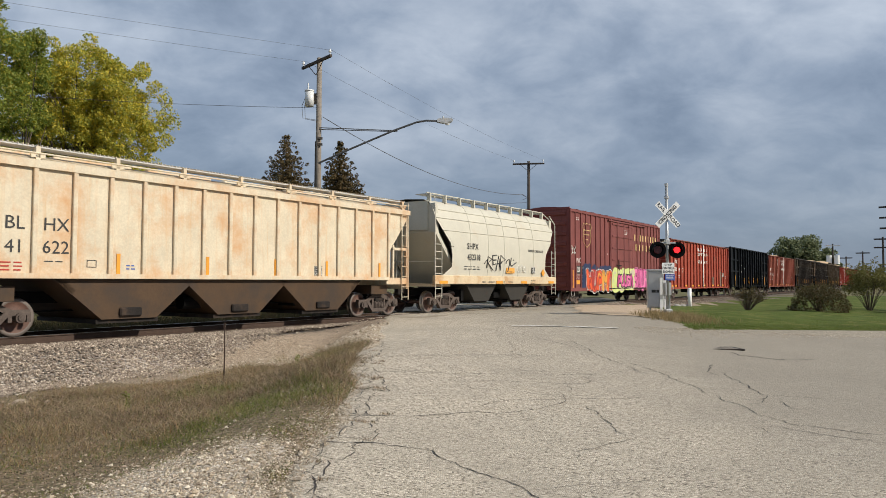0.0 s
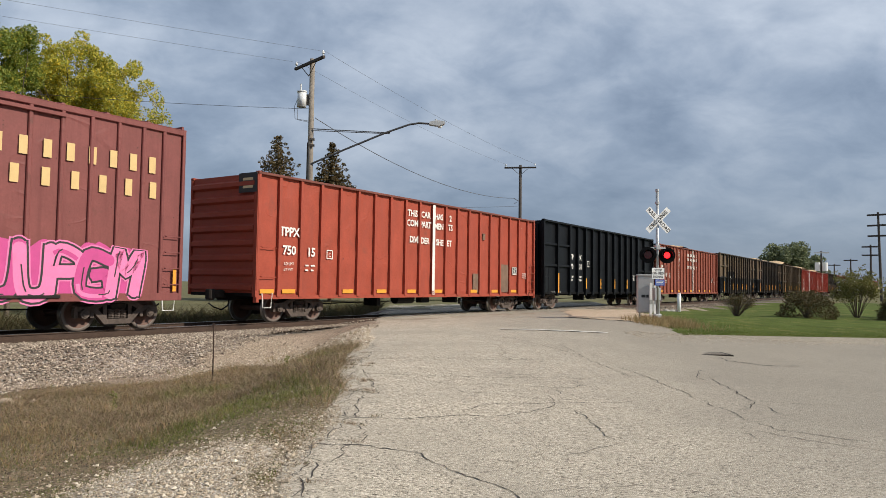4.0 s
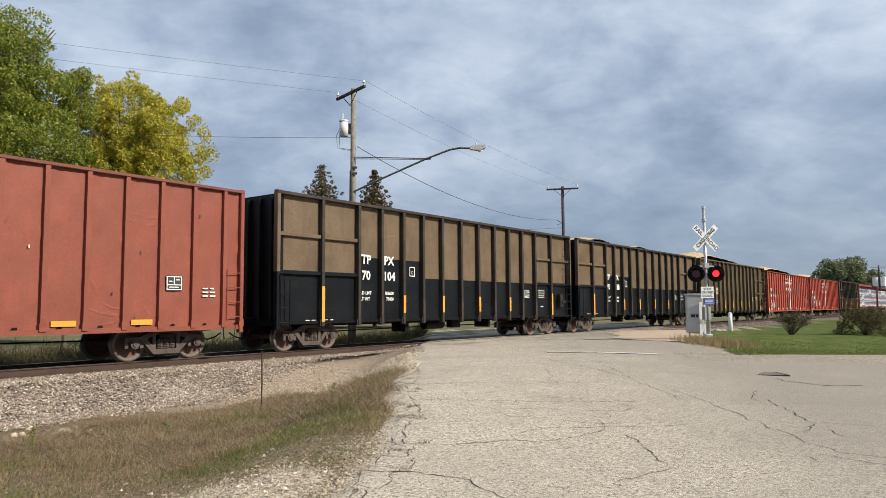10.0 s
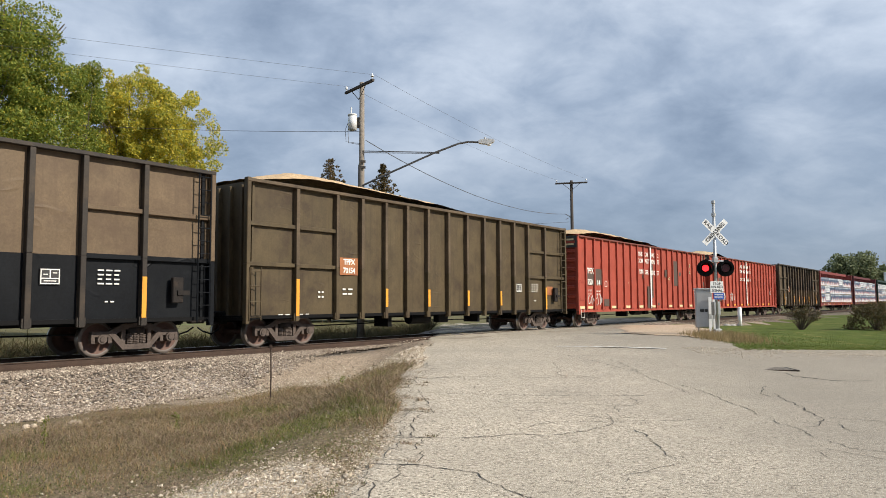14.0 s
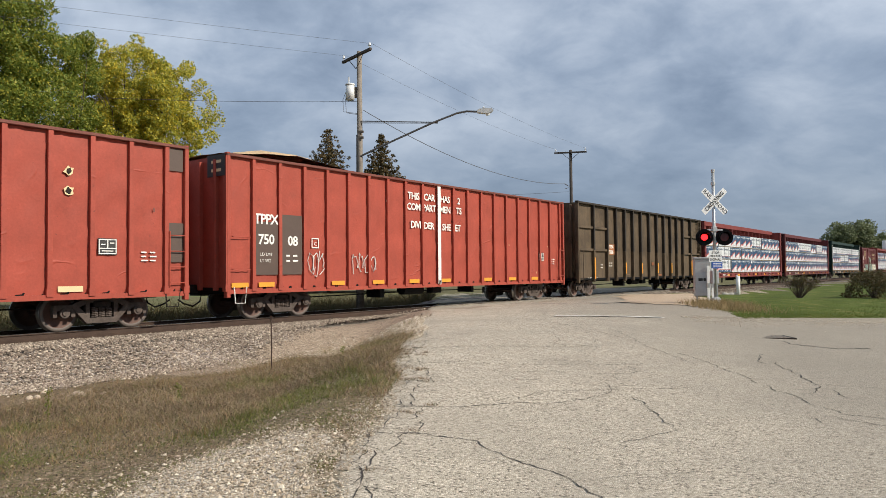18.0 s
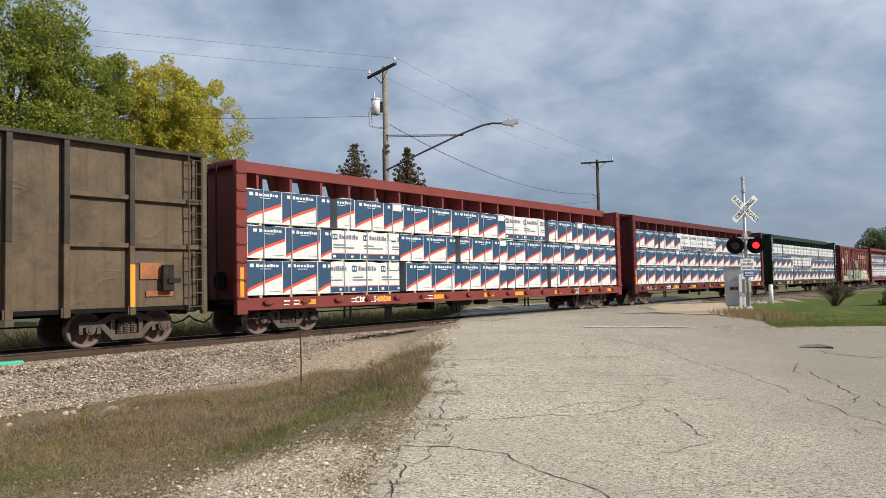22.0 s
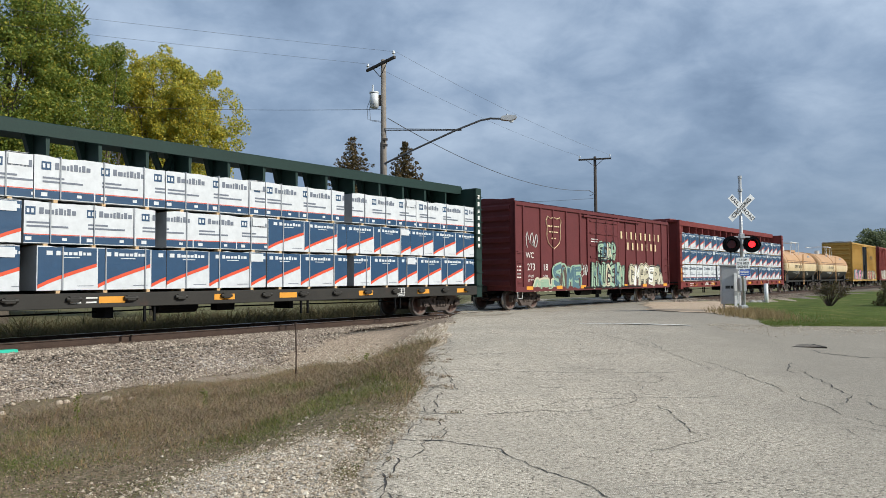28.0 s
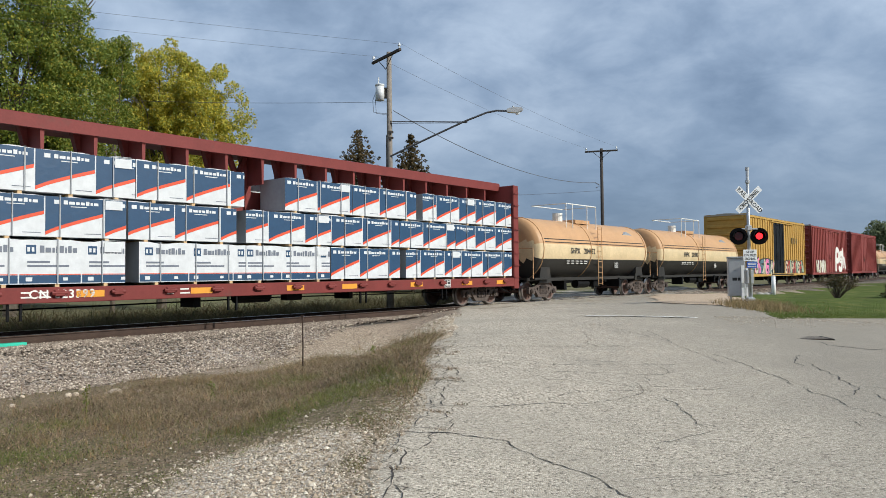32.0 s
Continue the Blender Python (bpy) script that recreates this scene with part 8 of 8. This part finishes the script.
def leaves(name, centres, radii, count, size, mat, parent, rng, flat=0.0, label=""):
    """Many small leaves scattered round clump centres: one mesh of tiny bent quads."""
    n = len(centres)
    pick = rng.integers(0, n, count)
    d = rng.normal(size=(count, 3))
    d /= np.linalg.norm(d, axis=1)[:, None]
    rad = np.asarray(radii)[pick] * rng.uniform(0.25, 1.0, count) ** 0.5
    p = np.asarray(centres)[pick] + d * rad[:, None] * np.array([1, 1, 0.85])
    u = rng.normal(size=(count, 3)); u[:, 2] *= 1 - flat
    u /= np.linalg.norm(u, axis=1)[:, None]
    w = np.cross(u, rng.normal(size=(count, 3)))
    w /= np.linalg.norm(w, axis=1)[:, None] + 1e-9
    s = size * rng.uniform(0.6, 1.3, count)[:, None]
    v = np.stack([p - u * s, p - w * s * 0.55, p + u * s, p + w * s * 0.55], 1).reshape(-1, 3)
    f = np.arange(count * 4).reshape(-1, 4)
    return from_data(name, v.tolist(), f.tolist(), mat, parent, label)


def limbs(base, h, spread, rng, n, z0):
    """Trunk and limbs: paths that climb and spread."""
    out = [([(0, 0, -0.3), (0.1, 0.05, h * 0.3), (0.0, 0.1, h * 0.6), (0.1, 0, h * 0.85)], 0.28 * h / 14)]
    for i in range(n):
        a = rng.uniform(0, 2 * math.pi)
        zs = rng.uniform(z0, h * 0.6)
        q = spread * rng.uniform(0.55, 0.95)
        ze = min(h * 0.95, zs + rng.uniform(0.25, 0.5) * h)
        out.append(([(0, 0, zs), (math.cos(a) * q * 0.35, math.sin(a) * q * 0.35, mix(zs, ze, 0.45)), (math.cos(a + 0.2) * q * 0.75, math.sin(a + 0.2) * q * 0.75, mix(zs, ze, 0.8)), (math.cos(a + 0.1) * q, math.sin(a + 0.1) * q, ze)], 0.09 * h / 14))
    return out


def tree(x, y, h, lobes, count, size, mat, label, seed, clumps=150, crad=(0.7, 1.3), nl=14, z0=3.0, stout=1.0):
    """lobes: ellipsoids (dx, dy, z, rx, ry, rz) that the crown fills."""
    rng = np.random.default_rng(seed)
    z = ground_z(x, y)
    t = thing("tree", label, "tree", m=Matrix.Translation((x, y, z)))
    sp = max(l[3] for l in lobes)
    for i, (pts, r) in enumerate(limbs(None, h, sp, rng, nl, z0)):
        r *= stout if i < 12 else 0.45 * stout
        part("trunk" if i == 0 else "limb", tube(B(), pts, r, 7, r1=r * 0.25), "bark", t)
    cs, rs = [], []
    wts = np.array([l[3] * l[4] * l[5] for l in lobes])
    for k in range(clumps):
        l = lobes[rng.choice(len(lobes), p=wts / wts.sum())]
        d = rng.normal(size=3); d /= np.linalg.norm(d)
        q = rng.uniform(0.15, 1.0) ** 0.45
        q *= 0.92 + 0.18 * noise.noise(Vector(d.tolist()) * 2.2 + Vector((seed, 0, 0)))
        cs.append((l[0] + d[0] * l[3] * q, l[1] + d[1] * l[4] * q, l[2] + d[2] * l[5] * q)); rs.append(rng.uniform(*crad))
    leaves("crown", cs, rs, count, size, mat, t, rng)
    return t


tree(-19.4, 38.2, 14.0, [(0, 0, 9.6, 3.6, 3.4, 5.3), (2.4, 0, 9.8, 2.5, 2.6, 4.1), (1.2, -0.6, 11.4, 2.8, 2.4, 2.9), (-1.8, 0.3, 10.4, 2.9, 2.6, 4.1), (0.8, 0, 5.2, 3.7, 3.2, 3.4)], 125000, 0.072, "leaf_yellow", "broad tree with yellow-green autumn leaves", 11, 760, (0.3, 0.64), nl=46, z0=2.2)
tree(-23.0, 31.0, 16.0, [(0, 0, 10.6, 4.2, 3.9, 6.0), (0.8, 0.6, 5.6, 3.6, 3.4, 4.4), (2.3, 0, 12.2, 1.9, 1.8, 3.7)], 150000, 0.074, "leaf_green", "tall green poplar turning yellow at the edges", 12, 560, (0.42, 0.9), nl=34)
tree(-20.0, 34.3, 13.0, [(0.1, 0, 11.7, 1.15, 1.1, 2.3), (-0.2, 0, 9.6, 1.2, 1.1, 1.3)], 17000, 0.062, "leaf_green", "slender young poplar between two larger trees", 13, 40, (0.35, 0.65), nl=9, stout=0.5)
tree(100.5, 201.0, 15.5, [(-3.5, 0, 8.5, 6.5, 5, 6.0), (4.0, 0, 7.0, 6.0, 5, 5.2), (0, 0, 10.2, 5.0, 5, 4.6)], 24000, 0.32, "leaf_far", "large round green tree in the distance", 14, 130, (1.2, 2.3), nl=8)
tree(-31.0, 42.0, 10.0, [(-1.0, 0, 4.2, 4.5, 4.0, 3.8)], 12000, 0.17, "leaf_green", "dark green tree behind the poplar", 15, 80, (0.8, 1.5))


def spruce(x, y, h, r, seed, label):
    rng = np.random.default_rng(seed)
    t = thing("spruce", label, "spruce tree", "spruces behind the train", m=Matrix.Translation((x, y, ground_z(x, y))))
    part("trunk", tube(B(), [(0, 0, -0.3), (0, 0, h * 0.98)], 0.2, 8, r1=0.03), "bark", t)
    cs, rs = [], []
    z = 2.0
    while z < h:
        k = 1 - (z / h)
        ring = r * (k ** 0.8) * rng.uniform(0.8, 1.08) + 0.1
        n = max(4, int(ring * 6))
        for i in range(n):
            a = 2 * math.pi * (i + rng.uniform(-0.3, 0.3)) / n
            ln = ring * rng.uniform(0.65, 1.12)
            for q in np.linspace(0.25, 1.0, max(2, int(ln / 0.4))):
                cs.append((math.cos(a) * ln * q, math.sin(a) * ln * q, z - 0.38 * ln * q + 0.22 * ln * q * q + rng.uniform(-0.08, 0.08))); rs.append(0.22 + 0.16 * (1 - q))
        z += 0.42 + 0.3 * k
    leaves("bough_mass", cs, rs, 120000, 0.1, "needles", t, rng, 0.3)


spruce(-15.1, 69.4, 15.8, 7.4, 21, "dark brownish-green spruce with drooping boughs")
spruce(-9.9, 69.6, 15.1, 6.2, 22, "dark brownish-green spruce with drooping boughs")
spruce(59.0, 205.0, 11.0, 2.6, 23, "small dark spruce far off")


def shrub(x, y, kind, w, h, seed, label):
    rng = np.random.default_rng(seed)
    t = thing("shrub", label, "shrub", "shrubs on the lawn", m=Matrix.Translation((x, y, ground_z(x, y) - 0.03)))
    bm = B()
    cs, rs = [], []
    for i in range(70 if kind == "bare" else 46):
        a, q = rng.uniform(0, 2 * math.pi), rng.uniform(0.1, 1.0) ** 0.6
        top = Vector((math.cos(a) * w / 2 * q, math.sin(a) * w / 2 * q, h * rng.uniform(0.6, 1.0) * math.sqrt(max(0.1, 1 - 0.55 * q * q))))
        mid = Vector((top.x * 0.45 + rng.uniform(-0.06, 0.06), top.y * 0.45, top.z * 0.55))
        tube(bm, [(top.x * 0.08, top.y * 0.08, 0), mid, top], 0.014 if kind == "bare" else 0.018, 4, r1=0.004)
        for _ in range(3 if kind == "bare" else 1):
            e = mid.lerp(top, rng.uniform(0.2, 0.9)) + Vector((rng.uniform(-0.2, 0.2), rng.uniform(-0.2, 0.2), rng.uniform(0.05, 0.3)))
            tube(bm, [mid.lerp(top, rng.uniform(0.0, 0.4)), e], 0.007, 3, r1=0.003)
        for k in (0.55, 0.8, 1.0):
            cs.append(tuple(mid.lerp(top, k))); rs.append(0.22 * w / 2 if kind != "bare" else 0.14)
    part("stem", bm, "twig", t)
    if kind == "bare":
        leaves("leaves", cs, rs, 2600, 0.03, "shrub_dark", t, rng)
    elif kind == "round":
        for k in range(230):
            a, e = rng.uniform(0, 2 * math.pi), rng.uniform(0.02, 1.0) ** 1.5
            q = math.sqrt(max(0.05, 1 - e * e)) * rng.uniform(0.8, 1.0)
            cs.append((math.cos(a) * w * 0.5 * q, math.sin(a) * w * 0.5 * q, h * e * 0.95)); rs.append(0.17)
        leaves("leaves", cs, rs, 9000, 0.045, "shrub_dark", t, rng)
    else:
        leaves("leaves", cs, rs, 5200, 0.06, "willow", t, rng)


shrub(15.9, 37.7, "bare", 1.9, 1.35, 31, "bare twiggy shrub on the lawn")
shrub(19.3, 37.2, "round", 2.9, 1.4, 32, "dense dark rounded shrub on the lawn")
shrub(23.6, 40.0, "willow", 2.6, 3.0, 33, "tall yellow-green willow shrub on the lawn")
shrub(24.4, 37.6, "round", 1.9, 1.2, 34, "dense dark rounded shrub on the lawn")
shrub(26.6, 40.5, "willow", 2.2, 2.2, 35, "tall yellow-green willow shrub on the lawn")


# ---- ballast, gravel and grass, as loose stuff ----
def scatter_stones(name, pts, sizes, mat, label, cat, rng, flat=0.7):
    """Angular little stones: squashed, twisted octahedra."""
    n = len(pts)
    base = np.array([(1, 0, 0), (-1, 0, 0), (0, 1, 0), (0, -1, 0), (0, 0, 1), (0, 0, -0.8)], float)
    fc = np.array([(0, 2, 4), (2, 1, 4), (1, 3, 4), (3, 0, 4), (2, 0, 5), (1, 2, 5), (3, 1, 5), (0, 3, 5)])
    v = base[None] * rng.uniform(0.55, 1.25, (n, 6, 3))
    v[:, :, 2] *= flat
    a = rng.uniform(0, 2 * np.pi, n)
    tilt = rng.uniform(-0.5, 0.5, n)
    ca, sa, ct, st = np.cos(a), np.sin(a), np.cos(tilt), np.sin(tilt)
    x, y, z = v[:, :, 0], v[:, :, 1], v[:, :, 2]
    y, z = y * ct[:, None] - z * st[:, None], y * st[:, None] + z * ct[:, None]
    v = np.stack([x * ca[:, None] - y * sa[:, None], x * sa[:, None] + y * ca[:, None], z], 2)
    v = v * np.asarray(sizes)[:, None, None] + np.asarray(pts)[:, None, :]
    f = (fc[None] + (np.arange(n) * 6)[:, None, None]).reshape(-1, 3)
    o = from_data(name, v.reshape(-1, 3).tolist(), f.tolist(), mat)
    return tagged(o, label, cat, kind="stuff")


PLOTS = Plots()


def build_loose():
    rng = np.random.default_rng(5)
    pts, sz = [], []
    while len(pts) < 46000:
        s = rng.uniform(0.5, 30) if rng.random() < 0.85 else rng.uniform(30, 75)
        lat = -rng.uniform(0.86, 5.4 if s < 12 else 4.2)
        if abs(abs(lat) - 0.755) < 0.1:
            continue
        p = on_track(s, lat)
        if edge_x(p.y) - 0.15 < p.x < 9.0:
            continue
        if p.x < 0 and rng.random() > covers(p.x, p.y)[3] + 0.005 or p.x > 0 and lat < -3.6:
            continue
        z = ground_z(p.x, p.y) if lat < -1.7 else -0.21
        k = rng.uniform(0.019, 0.046)
        pts.append((p.x, p.y, z + k * 0.35)); sz.append(k)
    scatter_stones("ballast_stones", pts, sz, "stones", "crushed grey stone ballast along the track", "ballast", rng)
    n = 330000
    y = 3.0 + 20 * rng.random(n) ** 1.5
    x = edges(y) - np.abs(rng.normal(0, 1.9, n)) + 0.12
    weeds, gravel, sand, ballast, d, g, w, z = PLOTS.at(x, y)
    keep = np.flatnonzero(rng.random(n) < np.maximum(np.maximum(gravel, 0.8 * sand * (y < 21)), 0.05) * (x > -13))[:60000]
    k = np.where(rng.random(len(keep)) < 0.96, rng.uniform(0.004, 0.013, len(keep)), rng.uniform(0.014, 0.03, len(keep))) * (1 + 0.5 * sand[keep])
    scatter_stones("loose_gravel", np.stack([x[keep], y[keep], z[keep] + k * 0.3], 1), k, "pebbles", "pale loose gravel on the road shoulder", "gravel", rng)
    pts, sz = [], []
    for i in range(3500):
        x, y = rng.uniform(5.5, 17), 0
        y = lawn_south(x) - abs(rng.normal(0, 1.2)) + 0.2
        k = rng.uniform(0.008, 0.02)
        pts.append((x, y, road_z(track_of(x, y)[1]) + 0.015 + k * 0.3)); sz.append(k)
    scatter_stones("street_grit", pts, sz, "pebbles", "loose grit along the edge of the side street", "gravel", rng)
    for i in range(13):
        s, lat = rng.uniform(4.0, 6.6), rng.uniform(-7.6, -5.0)
        p = on_track(s, lat)
        r = thing("pale_rock", "rough pale limestone lump at the ballast foot", "rock", "limestone lumps", m=Matrix.Translation((p.x, p.y, ground_z(p.x, p.y) + 0.02)) @ Matrix.Rotation(rng.uniform(0, 6), 4, "Z"))
        part("stone", stone_bm(rng.uniform(0.03, 0.06) if i else 0.11, 40 + i), "pebbles", r)


build_loose()


def blades(name, pts, heights, widths, mat, label, cat, rng, bend=0.4):
    n = len(pts)
    p = np.asarray(pts)
    a = rng.uniform(0, 2 * np.pi, n)
    u = np.stack([np.cos(a), np.sin(a), np.zeros(n)], 1)
    lean = rng.normal(0, bend, (n, 2))
    h, w = np.asarray(heights)[:, None], np.asarray(widths)[:, None]
    mid = p + np.concatenate([lean * h * 0.35, h * 0.55], 1)
    top = p + np.concatenate([lean * h, h], 1)
    v = np.stack([p - u * w, p + u * w, mid + u * w * 0.7, mid - u * w * 0.7, top], 1).reshape(-1, 3)
    k = np.arange(n) * 5
    f = [(i, i + 1, i + 2, i + 3) for i in k] + [(i + 3, i + 2, i + 4) for i in k]
    o = from_data(name, v.tolist(), f, mat)
    return tagged(o, label, cat, kind="stuff")


M["grass_dry"] = ramp_material("grass_dry", [(0.07, 0.048, 0.034), (0.27, 0.19, 0.13), (0.42, 0.30, 0.205), (0.11, 0.12, 0.05), (0.21, 0.135, 0.105), (0.52, 0.39, 0.26), (0.12, 0.14, 0.05)], 0.85, 0.25)
M["weed_leaf"] = ramp_material("weed_leaf", [(0.035, 0.025, 0.02), (0.26, 0.18, 0.125), (0.06, 0.045, 0.035), (0.20, 0.18, 0.07), (0.36, 0.26, 0.175), (0.10, 0.07, 0.055), (0.50, 0.39, 0.26), (0.16, 0.17, 0.055), (0.05, 0.04, 0.03)], 0.85, 0.2)
M["grass_straw"] = ramp_material("grass_straw", [(0.36, 0.24, 0.11), (0.28, 0.16, 0.08), (0.45, 0.34, 0.19), (0.24, 0.17, 0.07), (0.50, 0.40, 0.26)], 0.85, 0.3)
M["grass_green"] = ramp_material("grass_green", [(0.11, 0.16, 0.035), (0.17, 0.21, 0.05), (0.25, 0.23, 0.07), (0.12, 0.16, 0.04), (0.21, 0.19, 0.065)], 0.85, 0.35)
M["grass_lawn"] = ramp_material("grass_lawn", [(0.085, 0.13, 0.022), (0.115, 0.155, 0.03), (0.16, 0.17, 0.045), (0.10, 0.135, 0.026)], 0.8, 0.4)
M["straw"] = ramp_material("straw", [(0.26, 0.19, 0.095), (0.36, 0.27, 0.14), (0.20, 0.16, 0.07), (0.42, 0.33, 0.19)], 0.85, 0.35)
M["weeds"] = ramp_material("weeds", [(0.05, 0.05, 0.02), (0.10, 0.085, 0.035), (0.045, 0.05, 0.02), (0.14, 0.105, 0.05), (0.07, 0.05, 0.03)], 0.85, 0.25)


def build_grass():
    rng = np.random.default_rng(8)
    n = 620000
    y = 3.2 + 16 * rng.random(n) ** 1.25
    x = rng.uniform(-12.5, edges(y) - 0.02)
    weeds, gravel, sand, ballast, d, g, w, z = PLOTS.at(x, y)
    share = np.where(weeds > 0.12, weeds * (0.75 + 0.6 * d), 0.05 * (1 - ballast) * (d > 0.1))
    keep = np.flatnonzero(rng.random(n) < share)[:140000]
    x, y, z, d, g, w = (v[keep] for v in (x, y, z, d, g, w))
    n = len(keep)
    lat = -x * math.cos(TH) + y * math.sin(TH) - MID
    low = np.clip((1.6 - (y - 7.6 + 0.6 * np.maximum(0.0, edges(y) - x - 1.0))) / 1.9, 0, 1)
    q = rng.random(n)
    g = g + 0.55 * low
    w = w + 0.5 * np.clip((lat + 8.0) / 2.5, 0, 1)
    kind = np.where(q < 0.13 + np.maximum(0, g) * 1.5, 1, np.where(q > 0.93 - 0.35 * np.maximum(0, w), 2, 0))
    h = rng.uniform(0.03, 0.13, n) * (0.8 + 1.2 * np.maximum(0.0, d + 0.25)) * (1 - 0.72 * low) * np.array([1, 0.75, 1.35])[kind]
    at_, wide = np.stack([x, y, z - 0.01], 1), rng.uniform(0.0014, 0.004, n)
    dry, green, straw = ((at_[kind == k], h[kind == k], wide[kind == k]) for k in range(3))
    blades("dry_grass", *dry, "grass_dry", "tangled brown dry weeds on the verge", "grass", rng, 1.5)
    blades("green_grass", *green, "grass_green", "low green grass among the dry verge", "grass", rng, 0.8)
    blades("straw_grass", *straw, "grass_straw", "pale straw-coloured dead grass stalks on the verge", "grass", rng, 0.45)
    # the dead seed heads and little leaves that hang in the tangle
    pick = rng.integers(0, len(at_), 120000)
    n = len(pick)
    q = at_[pick] + np.stack([rng.normal(0, 0.05, n), rng.normal(0, 0.05, n), h[pick] * rng.uniform(0.25, 1.25, n)], 1)
    u, w = rng.normal(size=(n, 3)), rng.normal(size=(n, 3))
    k = (rng.uniform(0.005, 0.012, n) / np.linalg.norm(u, axis=1))[:, None]
    k2 = (rng.uniform(0.003, 0.007, n) / np.linalg.norm(w, axis=1))[:, None]
    v = np.stack([q - u * k, q - w * k2, q + u * k, q + w * k2], 1).reshape(-1, 3)
    o = from_data("weed_leaves", v.tolist(), np.arange(n * 4).reshape(-1, 4).tolist(), "weed_leaf")
    tagged(o, "small curled dead leaves and seed heads of the weeds", "weeds", kind="stuff")
    crackweed = ([], [], [])
    for i in range(26):
        y = 4.2 + 9 * rng.random()
        x = edge_x(y) + rng.uniform(0.05, 0.5)
        for k in range(40):
            crackweed[0].append((x + rng.normal(0, 0.05), y + rng.normal(0, 0.025), road_z(track_of(x, y)[1]) - 0.005)); crackweed[1].append(rng.uniform(0.015, 0.05)); crackweed[2].append(rng.uniform(0.002, 0.004))
    blades("crack_weeds", *crackweed, "grass_dry", "tiny dry tufts in the cracks of the road's edge", "weeds", rng, 0.9)
    lawn = ([], [], [])
    while len(lawn[0]) < 30000:
        x = rng.uniform(6.4, 30)
        y = lawn_south(x) + abs(rng.normal(0, 6)) * rng.random() - 0.15
        if track_of(x, y)[1] > -3.6 or not (in_lawn(x, y + 0.2)):
            continue
        lawn[0].append((x, y, ground_z(x, y) - 0.01)); lawn[1].append(rng.uniform(0.02, 0.06)); lawn[2].append(rng.uniform(0.006, 0.012))
    blades("lawn_grass", *lawn, "grass_lawn", "short green lawn grass beside the street", "grass", rng, 0.5)
    tuft = ([], [], [])
    for i in range(3800):
        x, y = 8.25 + rng.normal(0, 0.55), 25.8 + rng.normal(0, 1.1)
        if y < 23.0 or x < 7.1:
            continue
        tuft[0].append((x, y, ground_z(x, y) - 0.02)); tuft[1].append(rng.uniform(0.08, 0.32)); tuft[2].append(rng.uniform(0.005, 0.009))
    blades("dry_tuft", *tuft, "straw", "tall dry grass round the signal's foot", "grass", rng, 0.4)
    wd = ([], [], [])
    while len(wd[0]) < 36000:
        s = rng.uniform(-2, 34)
        lat = rng.uniform(4.0, 10.5)
        p = on_track(s, lat)
        if edge_x(p.y) - 0.4 < p.x < 9.5:
            continue
        if noise.noise((s * 0.8, lat * 0.8, 3)) < -0.15 and rng.random() < 0.7:
            continue
        wd[0].append((p.x, p.y, ground_z(p.x, p.y) - 0.02)); wd[1].append(rng.uniform(0.2, 0.7) * (1.5 if rng.random() < 0.15 else 1) * (1 + 0.8 * noise.noise((s * 1.3, lat, 6)))); wd[2].append(rng.uniform(0.008, 0.02))
    blades("tall_weeds", *wd, "weeds", "tall brown weeds behind the track", "weeds", rng, 0.75)
    for i, (x, y, h) in enumerate(((-5.35, 8.6, 0.42), (-4.2, 9.7, 0.28), (-2.4, 12.1, 0.25))):
        w = thing("weed_plant", "single upright weed stalk in the verge", "weed", "weed stalks", m=Matrix.Translation((x, y, ground_z(x, y))))
        bm = tube(B(), [(0, 0, -0.03), (0.01, 0, h * 0.5), (0.0, 0.01, h)], 0.006, 5, r1=0.002)
        part("stalk", bm, "grass_green", w)
        leaves("leaves", [(0, 0, h * k) for k in (0.3, 0.5, 0.7, 0.9)], [0.05] * 4, 60, 0.02, "grass_green", w, rng)


build_grass()


# ---- what moves ----
# how far the train runs ahead of an even pace, in metres
LEAD = ((0, -0.82), (1.2, -1.0), (2.5, -1.04), (6, -0.83), (9, -0.76), (13, -0.59), (16.5, -0.25), (18, 0.17), (20, 0.52), (22.5, 0.64), (26, 0.99), (29.5, 1.40), (32, 1.63))


def motions():
    for ob, u, local in KEYED:
        walk(ob, [(t, TRK @ Matrix.Translation((u - SPEED * t - d, 0, 0)) @ local) for t, d in LEAD])
    spin = math.degrees(SPEED / R_WHEEL)
    for ob, x in WHEELSETS:
        walk(ob, [(i / 15, pose(x, 0, R_WHEEL, 0, -((spin * i / 15) % 360), 0)) for i in range(481)])
    # the added discs cover the two lamps by turns, each for 0.61 s
    for ob, odd, at in LAMPS:
        rows = [(0, at(87.6 if odd else 0))]
        for n in range(60):
            i = math.ceil((0.543 + n * 0.6097) * 30)
            if i >= 960:
                break
            lit = n % 2 == odd
            rows += [((i - 1) / 30, at(0 if lit else 87.6)), (i / 30, at(87.6 if lit else 0))]
        rows.append((32, rows[-1][1]))
        walk(ob, rows)


motions()
